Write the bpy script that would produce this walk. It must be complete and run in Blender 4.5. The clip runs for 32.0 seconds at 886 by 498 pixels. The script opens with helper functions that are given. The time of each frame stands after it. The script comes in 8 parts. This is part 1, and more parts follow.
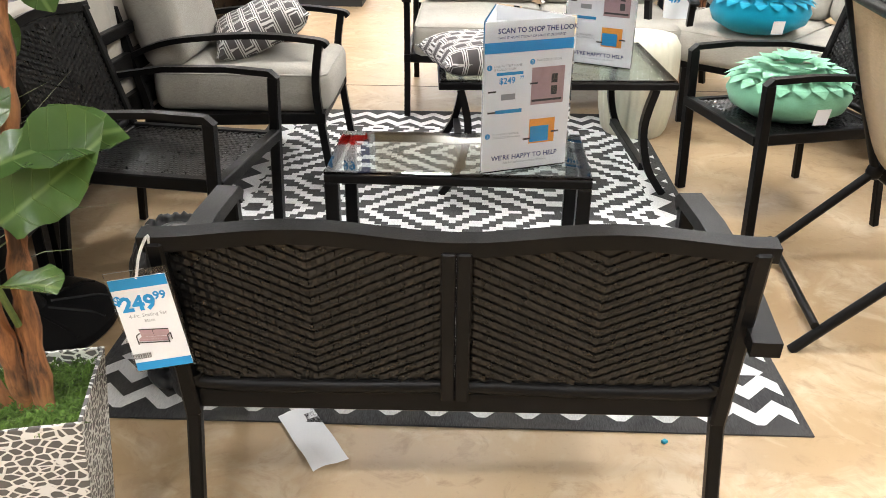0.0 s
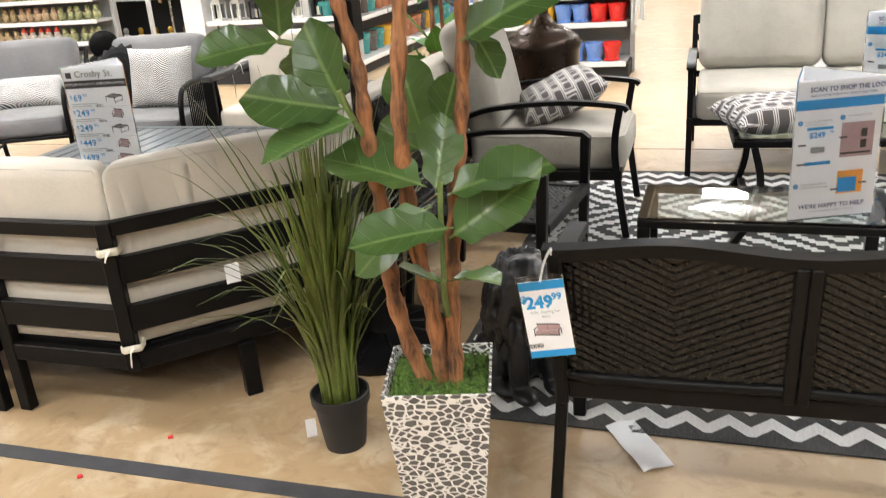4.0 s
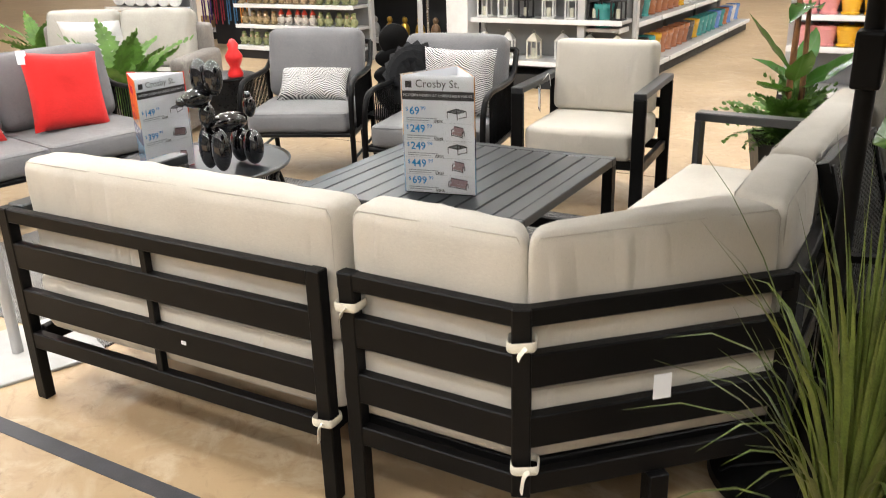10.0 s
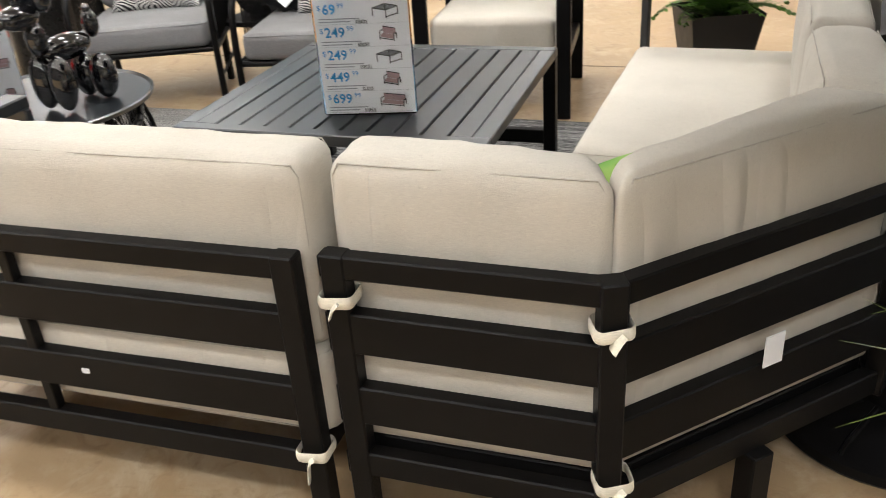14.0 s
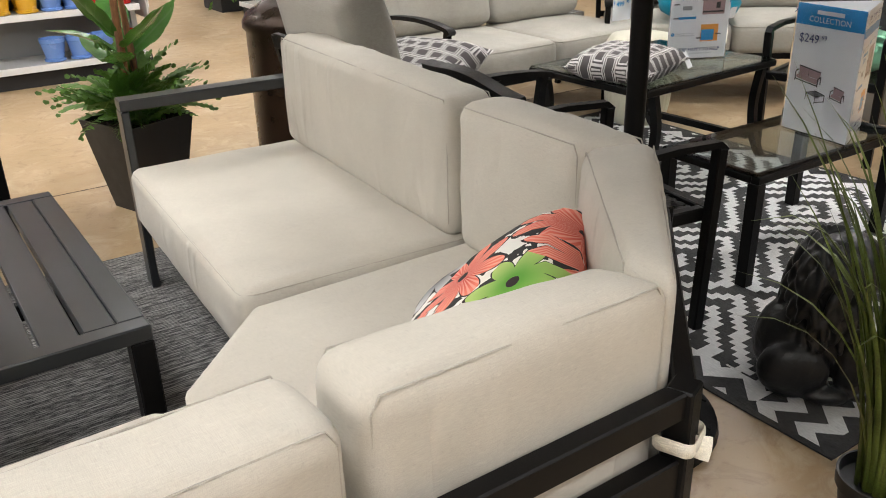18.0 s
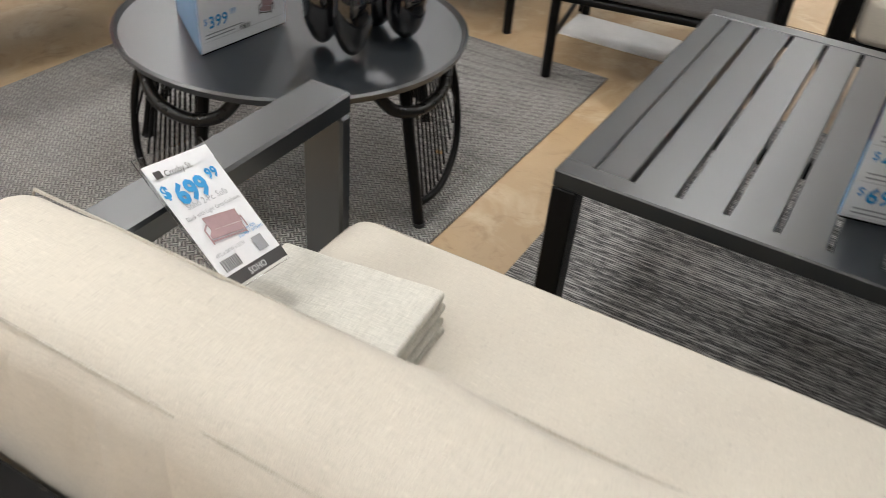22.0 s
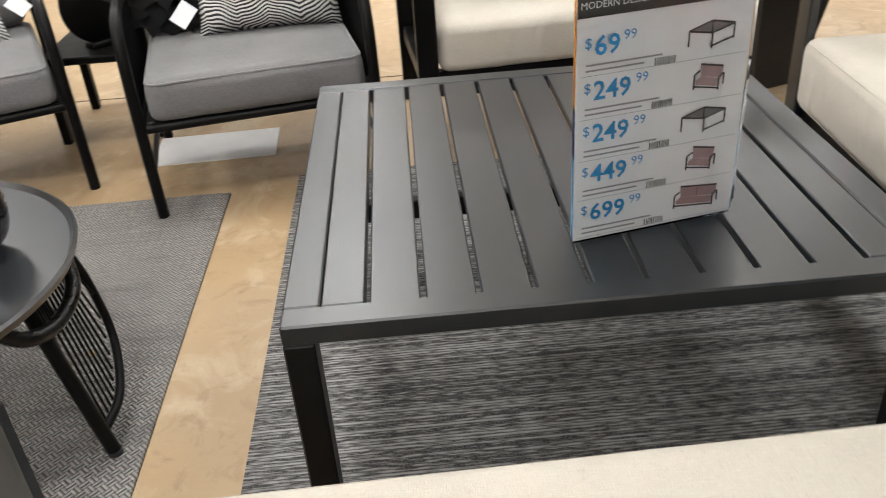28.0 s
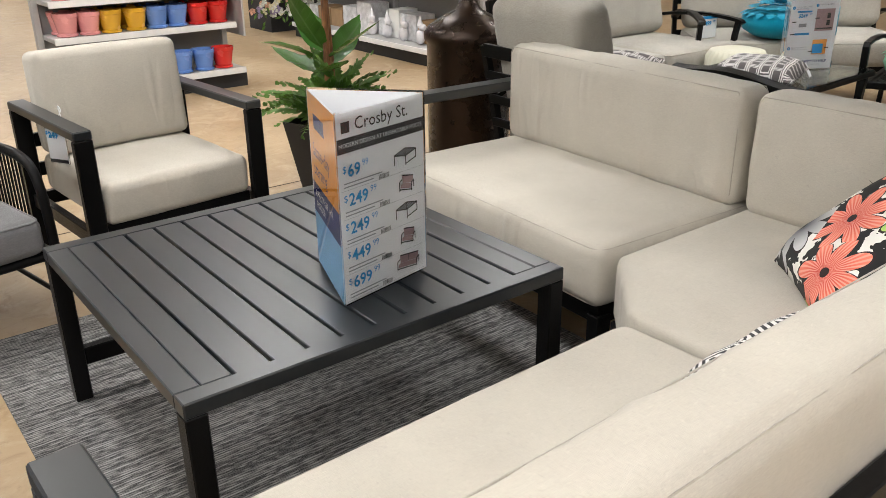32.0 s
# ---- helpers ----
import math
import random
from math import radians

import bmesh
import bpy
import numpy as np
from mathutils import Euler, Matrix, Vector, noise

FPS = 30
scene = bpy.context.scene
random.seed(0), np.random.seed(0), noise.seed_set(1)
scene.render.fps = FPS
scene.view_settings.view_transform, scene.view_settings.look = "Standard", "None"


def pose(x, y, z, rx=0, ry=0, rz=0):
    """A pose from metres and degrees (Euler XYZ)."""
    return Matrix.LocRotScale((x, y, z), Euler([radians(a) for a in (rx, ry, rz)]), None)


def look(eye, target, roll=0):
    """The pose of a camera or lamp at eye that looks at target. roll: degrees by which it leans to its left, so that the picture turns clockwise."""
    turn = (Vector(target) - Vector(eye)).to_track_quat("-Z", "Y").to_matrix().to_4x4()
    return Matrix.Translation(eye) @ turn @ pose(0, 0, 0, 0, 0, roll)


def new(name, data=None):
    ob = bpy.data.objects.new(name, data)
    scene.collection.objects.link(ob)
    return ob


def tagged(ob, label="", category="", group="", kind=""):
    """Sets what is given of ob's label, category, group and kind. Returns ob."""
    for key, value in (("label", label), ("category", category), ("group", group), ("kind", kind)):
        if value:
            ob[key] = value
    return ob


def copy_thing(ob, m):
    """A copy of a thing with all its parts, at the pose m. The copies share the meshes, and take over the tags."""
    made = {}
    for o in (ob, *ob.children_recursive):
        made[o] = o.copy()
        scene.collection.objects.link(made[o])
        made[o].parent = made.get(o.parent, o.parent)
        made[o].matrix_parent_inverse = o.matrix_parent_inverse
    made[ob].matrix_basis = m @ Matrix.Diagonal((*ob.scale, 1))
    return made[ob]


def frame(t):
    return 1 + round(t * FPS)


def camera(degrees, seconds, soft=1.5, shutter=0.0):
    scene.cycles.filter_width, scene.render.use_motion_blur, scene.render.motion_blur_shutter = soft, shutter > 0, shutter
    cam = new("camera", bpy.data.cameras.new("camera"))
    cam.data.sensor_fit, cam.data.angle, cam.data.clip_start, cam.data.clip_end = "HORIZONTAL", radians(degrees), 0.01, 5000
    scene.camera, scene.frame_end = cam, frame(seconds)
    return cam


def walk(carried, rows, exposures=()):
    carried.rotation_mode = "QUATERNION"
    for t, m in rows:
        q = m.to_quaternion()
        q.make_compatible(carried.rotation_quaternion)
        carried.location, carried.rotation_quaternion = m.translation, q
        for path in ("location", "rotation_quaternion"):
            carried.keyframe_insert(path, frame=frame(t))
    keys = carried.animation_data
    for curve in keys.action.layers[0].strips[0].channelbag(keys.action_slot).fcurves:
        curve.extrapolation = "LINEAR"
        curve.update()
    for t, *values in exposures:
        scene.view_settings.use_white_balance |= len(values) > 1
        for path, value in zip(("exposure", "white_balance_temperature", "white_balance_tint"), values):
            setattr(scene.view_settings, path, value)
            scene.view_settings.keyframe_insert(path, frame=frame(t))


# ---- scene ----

cam = camera(55.6, 32.0, soft=0.65, shutter=0.35)
PATH = [
    (0, (2.212, -1.361, 1.256), (2.157, 0.428, 0.365), 0.5),
    (0.5, (2.195, -1.363, 1.257), (2.114, 0.423, 0.36), 0.5),
    (1, (2.172, -1.366, 1.249), (2.047, 0.409, 0.337), 0.2),
    (1.5, (2.152, -1.383, 1.235), (1.964, 0.375, 0.3), -0.3),
    (2, (2.153, -1.411, 1.226), (1.895, 0.332, 0.279), -1.1),
    (2.5, (2.194, -1.483, 1.222), (1.835, 0.254, 0.298), -2.4),
    (3, (2.198, -1.57, 1.24), (1.709, 0.147, 0.338), -4.0),
    (3.5, (2.081, -1.666, 1.296), (1.541, 0.078, 0.481), -4.2),
    (4, (2.011, -1.735, 1.304), (1.417, 0.034, 0.585), -4.4),
    (4.5, (1.99, -1.727, 1.326), (1.34, 0.078, 0.761), -3.5),
    (6.5, (1.983, -1.739, 1.295), (1.242, 0.119, 1.265), -2.4),
    (7, (1.972, -1.745, 1.301), (1.207, 0.102, 1.259), -2.6),
    (7.5, (1.911, -1.732, 1.247), (1.093, 0.089, 1.122), -2.8),
    (8, (1.759, -1.606, 1.235), (0.849, 0.138, 0.876), -4.2),
    (8.5, (1.577, -1.496, 1.216), (0.615, 0.142, 0.591), -4.7),
    (9, (1.388, -1.433, 1.206), (0.423, 0.154, 0.465), -4.6),
    (9.5, (1.157, -1.38, 1.276), (0.235, 0.219, 0.503), -2.9),
    (10, (1.119, -1.375, 1.335), (0.16, 0.23, 0.627), -1.7),
    (10.5, (1.125, -1.363, 1.369), (0.13, 0.236, 0.696), -1.0),
    (11, (1.128, -1.357, 1.376), (0.111, 0.235, 0.72), -0.7),
    (11.5, (1.127, -1.346, 1.367), (0.102, 0.241, 0.71), -0.7),
    (12, (1.13, -1.321, 1.355), (0.12, 0.266, 0.676), -1.1),
    (12.5, (1.047, -1.266, 1.33), (0.085, 0.324, 0.59), -1.3),
    (13, (0.856, -1.178, 1.314), (-0.028, 0.429, 0.516), -2.0),
    (13.5, (0.738, -1.104, 1.27), (-0.043, 0.521, 0.405), -3.3),
    (15.5, (0.08, -0.622, 1.179), (0.227, 1.034, 0.067), -5.5),
    (16, (0.02, -0.484, 1.167), (0.37, 1.136, 0.048), -6.9),
    (16.5, (-0.025, -0.385, 1.19), (0.598, 1.174, 0.103), -5.8),
    (17, (-0.155, -0.408, 1.212), (0.713, 1.089, 0.209), -3.9),
    (17.5, (-0.269, -0.489, 1.212), (0.714, 0.991, 0.293), -2.6),
    (18, (-0.291, -0.56, 1.23), (0.724, 0.955, 0.408), -1.5),
    (18.5, (-0.288, -0.589, 1.226), (0.675, 0.971, 0.425), -0.9),
    (19, (-0.295, -0.615, 1.223), (0.552, 1.005, 0.412), -0.7),
    (19.5, (-0.305, -0.639, 1.204), (0.33, 1.062, 0.365), -0.5),
    (20, (-0.316, -0.659, 1.196), (0.078, 1.089, 0.308), 0.2),
    (20.5, (-0.37, -0.61, 1.183), (-0.315, 1.135, 0.207), 0.1),
    (21, (-0.454, -0.506, 1.161), (-0.656, 1.185, 0.113), 1.4),
    (21.5, (-0.49, -0.382, 1.145), (-0.991, 1.197, 0.024), 2.0),
    (22, (-0.511, -0.21, 1.162), (-1.252, 1.206, -0.04), 5.4),
    (22.5, (-0.539, -0.064, 1.14), (-1.491, 1.175, -0.109), 6.3),
    (23, (-0.587, 0.033, 1.114), (-1.683, 1.079, -0.191), 6.9),
    (23.5, (-0.659, 0.126, 1.086), (-1.826, 1.016, -0.271), 6.9),
    (24, (-0.664, 0.141, 1.084), (-1.88, 0.92, -0.299), 5.6),
    (24.5, (-0.658, 0.144, 1.086), (-1.891, 0.907, -0.292), 4.8),
    (25, (-0.645, 0.144, 1.091), (-1.87, 0.977, -0.254), 3.8),
    (25.5, (-0.62, 0.138, 1.098), (-1.761, 1.172, -0.179), 3.9),
    (26, (-0.584, 0.124, 1.101), (-1.548, 1.414, -0.085), 2.4),
    (26.3, (-0.551, 0.124, 1.102), (-1.382, 1.541, -0.039), 1.2),
    (26.5, (-0.536, 0.117, 1.111), (-1.256, 1.608, -0.01), 0.9),
    (28.5, (-0.81, -0.011, 1.107), (-0.521, 1.674, 0.07), -5.1),
    (29, (-0.903, 0.05, 1.114), (-0.375, 1.688, 0.095), -4.9),
    (29.5, (-0.988, 0.009, 1.165), (-0.268, 1.595, 0.181), -4.6),
    (30, (-1.116, -0.085, 1.202), (-0.218, 1.429, 0.252), -3.7),
    (30.5, (-1.196, -0.219, 1.235), (-0.192, 1.261, 0.339), -2.8),
    (31, (-1.273, -0.335, 1.263), (-0.204, 1.127, 0.414), -1.8),
    (31.5, (-1.308, -0.342, 1.268), (-0.195, 1.117, 0.475), -0.9),
    (32, (-1.31, -0.345, 1.266), (-0.185, 1.117, 0.493), -0.7),
]
walk(cam, [(t, look(e, g, r)) for t, e, g, r in PATH], exposures=((0.0, 0.58), (4.5, 0.48), (7.0, 0.18), (9.0, 0.34), (12.0, 0.06), (13.0, 0.12), (16.0, 0.0), (19.0, -0.17), (21.0, -0.3), (23.0, -0.42), (25.0, -0.47), (26.0, -0.15), (29.0, 0.0), (31.0, -0.22), (32.0, -0.2)))

# ---- world and lamps ----
world = bpy.data.worlds.new("store_air")
world.use_nodes = True
world.node_tree.nodes["Background"].inputs[0].default_value = (0.75, 0.8, 0.9, 1)
world.node_tree.nodes["Background"].inputs[1].default_value = 0.3
scene.world = world

CEIL = 4.3
LAMPS = [(x, y) for x in (-7.4, -4.4, -1.4, 1.6, 4.6) for y in (-5.2, -2.6, 0.0, 2.8, 6.0, 10.0)] + [(2.3, 12.6), (0.7, 15.4), (2.3, 18.8), (0.6, 21.9), (-9.6, 9.2), (-15, 13), (-20, 17), (-16.8, 16.7), (-12.4, 16), (-9.5, 16.2), (-22, 20), (-18, 21), (-13.5, 21), (-6.5, 15)]
for lx, ly in LAMPS:
    li = bpy.data.lights.new("ceiling_lamp", "AREA")
    li.shape, li.size, li.size_y, li.energy, li.color = "RECTANGLE", 0.7, 0.45, 41 if ly < -1 else 51, (0.96, 0.98, 1.0)
    lo = new("ceiling_lamp", li)
    lo.matrix_basis = pose(lx, ly, CEIL - 0.27)
    # Added upward fill that brightens the deck; the housings have no emitter on top.
    li = bpy.data.lights.new("ceiling_uplight", "AREA")
    li.shape, li.size, li.size_y, li.energy, li.color = "RECTANGLE", 1.1, 0.1, 17, (1.0, 0.98, 0.95)
    lo = new("ceiling_uplight", li)
    lo.matrix_basis = pose(lx, ly, CEIL - 0.15, 180)

# ---- node helpers ----
def material(name):
    m = bpy.data.materials.new(name)
    m.use_nodes = True
    return m, m.node_tree, m.node_tree.nodes["Principled BSDF"]


def put_in(nt, sock, value):
    if isinstance(value, bpy.types.NodeSocket):
        nt.links.new(value, sock)
    elif isinstance(value, (tuple, list)) and len(value) == 3 and sock.type == "RGBA":
        sock.default_value = (*value, 1)
    else:
        sock.default_value = value


def coords(nt, out="Object"):
    return nt.nodes.new("ShaderNodeTexCoord").outputs[out]


def noise_tex(nt, vec, scale, detail=3.0, rough=0.55, distort=0.0):
    n = nt.nodes.new("ShaderNodeTexNoise")
    put_in(nt, n.inputs["Vector"], vec)
    n.inputs["Scale"].default_value, n.inputs["Detail"].default_value = scale, detail
    n.inputs["Roughness"].default_value, n.inputs["Distortion"].default_value = rough, distort
    return n.outputs["Fac"]


def calc(nt, op, a, b=0.0, c=0.0, clamp=False):
    n = nt.nodes.new("ShaderNodeMath")
    n.operation, n.use_clamp = op, clamp
    put_in(nt, n.inputs[0], a), put_in(nt, n.inputs[1], b), put_in(nt, n.inputs[2], c)
    return n.outputs[0]


def blend(nt, fac, a, b, mode="MIX"):
    n = nt.nodes.new("ShaderNodeMix")
    n.data_type, n.blend_type = "RGBA", mode
    put_in(nt, n.inputs[0], fac), put_in(nt, n.inputs[6], a), put_in(nt, n.inputs[7], b)
    return n.outputs[2]


def ramp(nt, fac, lo, hi, a=0.0, b=1.0):
    n = nt.nodes.new("ShaderNodeMapRange")
    put_in(nt, n.inputs[0], fac)
    for i, v in ((1, lo), (2, hi), (3, a), (4, b)):
        n.inputs[i].default_value = v
    return n.outputs[0]


def split(nt, vec):
    n = nt.nodes.new("ShaderNodeSeparateXYZ")
    put_in(nt, n.inputs[0], vec)
    return n.outputs


def stretch(nt, vec, sx, sy, sz, rz=0.0):
    n = nt.nodes.new("ShaderNodeMapping")
    put_in(nt, n.inputs[0], vec)
    n.inputs["Scale"].default_value, n.inputs["Rotation"].default_value = (sx, sy, sz), (0, 0, rz)
    return n.outputs[0]


def bumped(nt, shader, height, dist, strength=1.0):
    n = nt.nodes.new("ShaderNodeBump")
    n.inputs["Strength"].default_value, n.inputs["Distance"].default_value = strength, dist
    put_in(nt, n.inputs["Height"], height)
    put_in(nt, shader.inputs["Normal"], n.outputs[0])


def plain(name, base, rough=0.5, metal=0.0, vary=0.12, scale=14.0, bump=0.0004, bscale=260.0, coat=0.0, spread=0.0, spec=0.5, even=0.06):
    """A surface of one colour with stains, fine grain and uneven gloss; spread: how far things of it differ."""
    m, nt, sh = material(name)
    v = coords(nt)
    big, fine = noise_tex(nt, v, scale, 4), noise_tex(nt, v, bscale, 2)
    k = calc(nt, "ADD", ramp(nt, big, 0.3, 0.7, -vary, vary), ramp(nt, fine, 0.3, 0.7, -vary / 2, vary / 2))
    if spread:
        r = nt.nodes.new("ShaderNodeObjectInfo").outputs["Random"]
        k = calc(nt, "ADD", k, ramp(nt, r, 0, 1, -spread, spread))
    k = calc(nt, "ADD", k, 1.0)
    sh.inputs["Base Color"].default_value = (*base, 1)
    put_in(nt, sh.inputs["Base Color"], blend(nt, 1.0, base, k, "MULTIPLY"))
    put_in(nt, sh.inputs["Roughness"], ramp(nt, big, 0.3, 0.7, max(0.02, rough - even), min(1, rough + even)))
    sh.inputs["Metallic"].default_value, sh.inputs["Coat Weight"].default_value = metal, coat
    sh.inputs["Specular IOR Level"].default_value = spec
    if bump:
        bumped(nt, sh, fine, bump)
    return m


def fabric(name, base, vary=0.1, weave=900.0, bump=0.0006, rough=0.9, slub=0.12, crease=0.0):
    """Woven cloth: two crossed threads, slubs and a soft mottle."""
    m, nt, sh = material(name)
    v = coords(nt)
    a = noise_tex(nt, stretch(nt, v, 1, 0.08, 0.6), weave, 2)
    b = noise_tex(nt, stretch(nt, v, 0.08, 1, 0.6), weave, 2)
    big = noise_tex(nt, v, 5.0, 4)
    k = calc(nt, "ADD", ramp(nt, a, 0.3, 0.7, -slub, slub), ramp(nt, b, 0.3, 0.7, -slub, slub))
    k = calc(nt, "ADD", k, ramp(nt, big, 0.3, 0.7, 1 - vary, 1 + vary))
    if crease:
        fl = ramp(nt, noise_tex(nt, stretch(nt, v, 0.35, 1, 1), 240.0, 2), 0.62, 0.76, 0, 0.09)
        k = calc(nt, "SUBTRACT", calc(nt, "ADD", k, fl), ramp(nt, noise_tex(nt, stretch(nt, v, 1, 0.4, 1), 190.0, 2), 0.62, 0.78, 0, 0.10))
    put_in(nt, sh.inputs["Base Color"], blend(nt, 1.0, base, k, "MULTIPLY"))
    sh.inputs["Roughness"].default_value, sh.inputs["Specular IOR Level"].default_value = rough, 0.2
    sh.inputs["Sheen Weight"].default_value = 0.15
    wr = noise_tex(nt, v, 26.0, 2)
    hgt = calc(nt, "ADD", calc(nt, "ADD", a, b), calc(nt, "MULTIPLY", wr, 3.0))
    if crease:
        f1 = ramp(nt, noise_tex(nt, stretch(nt, v, 17, 17, 3.2), 1.0, 0, 0.5, 0.4), 0.48, 0.78)
        f2 = ramp(nt, noise_tex(nt, v, 3.5, 2), 0.45, 0.62)
        nz = calc(nt, "ABSOLUTE", split(nt, nt.nodes.new("ShaderNodeNewGeometry").outputs["Normal"])[2])
        hgt = calc(nt, "ADD", calc(nt, "MULTIPLY", calc(nt, "ADD", a, b), 0.6), calc(nt, "ADD", calc(nt, "MULTIPLY", wr, 2.0), calc(nt, "MULTIPLY", calc(nt, "MULTIPLY", calc(nt, "MULTIPLY", f1, f2), ramp(nt, nz, 0.3, 0.75, 1, 0)), 15.0 * crease)))
    bumped(nt, sh, hgt, bump)
    return m


def glass(name, tint=(0.9, 0.95, 0.94), rough=0.02, alpha=0.3):
    """Thin clear sheet: a gloss over what lies behind."""
    m, nt, sh = material(name)
    sh.inputs["Base Color"].default_value = (*tint, 1)
    sh.inputs["Roughness"].default_value, sh.inputs["Alpha"].default_value = rough, 1.0
    sh.inputs["Transmission Weight"].default_value, sh.inputs["IOR"].default_value = 1.0, 1.38
    sm = noise_tex(nt, coords(nt), 9.0, 3)
    put_in(nt, sh.inputs["Roughness"], ramp(nt, sm, 0.3, 0.8, rough * 0.4, rough))
    return m


def lamp_mat(name, colour, strength):
    m, nt, sh = material(name)
    sh.inputs["Base Color"].default_value = (*colour, 1)
    sh.inputs["Emission Color"].default_value, sh.inputs["Emission Strength"].default_value = (*colour, 1), strength
    return m


# ---- mesh helpers ----
def thing(name, m=None, label="", category="", group="", kind=""):
    ob = new(name)
    ob.empty_display_size = 0.1
    ob.matrix_basis = m or Matrix()
    return tagged(ob, label, category, group, kind)


def part(name, bm, mt, parent=None, label="", smooth=None, at=None, kind=""):
    """Links a bmesh as one mesh object under a thing or a part. smooth: the angle up to which edges are soft."""
    me = bpy.data.meshes.new(name)
    if smooth is not None:
        for f in bm.faces:
            f.smooth = True
        lim = radians(smooth)
        for e in bm.edges:
            e.smooth = len(e.link_faces) == 2 and e.calc_face_angle(0) < lim
    bm.to_mesh(me)
    bm.free()
    me.materials.append(mt)
    ob = new(name, me)
    ob.parent = parent
    if at is not None:
        ob.matrix_basis = at
    return tagged(ob, label, "", "", kind)


def again(name, ob, parent, at, label=""):
    """One more part on the mesh of ob."""
    o = new(name, ob.data)
    o.parent = parent
    o.matrix_basis = at
    return tagged(o, label)


def box(x0, x1, y0, y1, z0, z1, bev=0.003, seg=1, bm=None, m=None):
    b = bmesh.new()
    bmesh.ops.create_cube(b, size=1.0)
    for v in b.verts:
        v.co = Vector(((x0, x1)[v.co.x > 0], (y0, y1)[v.co.y > 0], (z0, z1)[v.co.z > 0]))
    if bev:
        bmesh.ops.bevel(b, geom=b.edges[:], offset=bev, segments=seg, profile=0.6, affect="EDGES", clamp_overlap=True)
    if m is not None:
        b.transform(m)
    return join(bm, b)


def join(bm, b):
    if bm is None:
        return b
    me = bpy.data.meshes.new("join")
    b.to_mesh(me)
    b.free()
    bm.from_mesh(me)
    bpy.data.meshes.remove(me)
    return bm


def prism(poly, z0, z1, bev=0.003, seg=1, bm=None):
    b = bmesh.new()
    lo = [b.verts.new((x, y, z0)) for x, y in poly]
    hi = [b.verts.new((x, y, z1)) for x, y in poly]
    n = len(poly)
    b.faces.new(lo[::-1]), b.faces.new(hi)
    for i in range(n):
        b.faces.new((lo[i], lo[(i + 1) % n], hi[(i + 1) % n], hi[i]))
    bmesh.ops.recalc_face_normals(b, faces=b.faces[:])
    if bev:
        bmesh.ops.bevel(b, geom=b.edges[:], offset=bev, segments=seg, profile=0.6, affect="EDGES", clamp_overlap=True)
    return join(bm, b)


def sweep(pts, r, sides=8, radii=None, flat=1.0, closed=False, bm=None, turn=0.0):
    """A tube along points; flat squashes it; four sides and turn 45 degrees give a square bar."""
    b = bmesh.new()
    pts = [Vector(p) for p in pts]
    n = len(pts)
    rings, up = [], None
    for i, p in enumerate(pts):
        if closed:
            d = pts[(i + 1) % n] - pts[i - 1]
        else:
            d = pts[min(i + 1, n - 1)] - pts[max(i - 1, 0)]
        d.normalize()
        if up is None:
            up = Vector((0, 0, 1)) if abs(d.z) < 0.9 else Vector((1, 0, 0))
        side = d.cross(up).normalized()
        up = side.cross(d).normalized()
        k = radii[i] if radii else r
        ring = []
        for j in range(sides):
            a = 2 * math.pi * j / sides + radians(turn)
            ring.append(b.verts.new(p + side * (k * math.cos(a)) + up * (k * flat * math.sin(a))))
        rings.append(ring)
    for i in range(n if closed else n - 1):
        u, w = rings[i], rings[(i + 1) % n]
        for j in range(sides):
            b.faces.new((u[j], u[(j + 1) % sides], w[(j + 1) % sides], w[j]))
    if not closed:
        b.faces.new(rings[0][::-1]), b.faces.new(rings[-1])
    bmesh.ops.recalc_face_normals(b, faces=b.faces[:])
    return join(bm, b)


def bar(p, q, w, h, bev=0.002, bm=None, up=(0, 0, 1)):
    """A square bar from p to q, w wide and h high."""
    p, q = Vector(p), Vector(q)
    d = (q - p).normalized()
    u = Vector(up)
    if abs(d.dot(u)) > 0.95:
        u = Vector((0, 1, 0)) if abs(d.y) < 0.9 else Vector((1, 0, 0))
    s = d.cross(u).normalized()
    u = s.cross(d).normalized()
    m = Matrix(((d.x, s.x, u.x, (p.x + q.x) / 2), (d.y, s.y, u.y, (p.y + q.y) / 2), (d.z, s.z, u.z, (p.z + q.z) / 2), (0, 0, 0, 1)))
    k = (q - p).length / 2
    return box(-k, k, -w / 2, w / 2, -h / 2, h / 2, bev, 1, bm, m)


def smooth_line(pts, n=6):
    """Points along a soft curve through pts."""
    pts = [Vector(p) for p in pts]
    out = []
    for i in range(len(pts) - 1):
        a, b, c, d = pts[max(i - 1, 0)], pts[i], pts[i + 1], pts[min(i + 2, len(pts) - 1)]
        for j in range(n):
            t = j / n
            out.append(0.5 * (2 * b + (c - a) * t + (2 * a - 5 * b + 4 * c - d) * t * t + (3 * b - a - 3 * c + d) * t ** 3))
    return out + [pts[-1]]


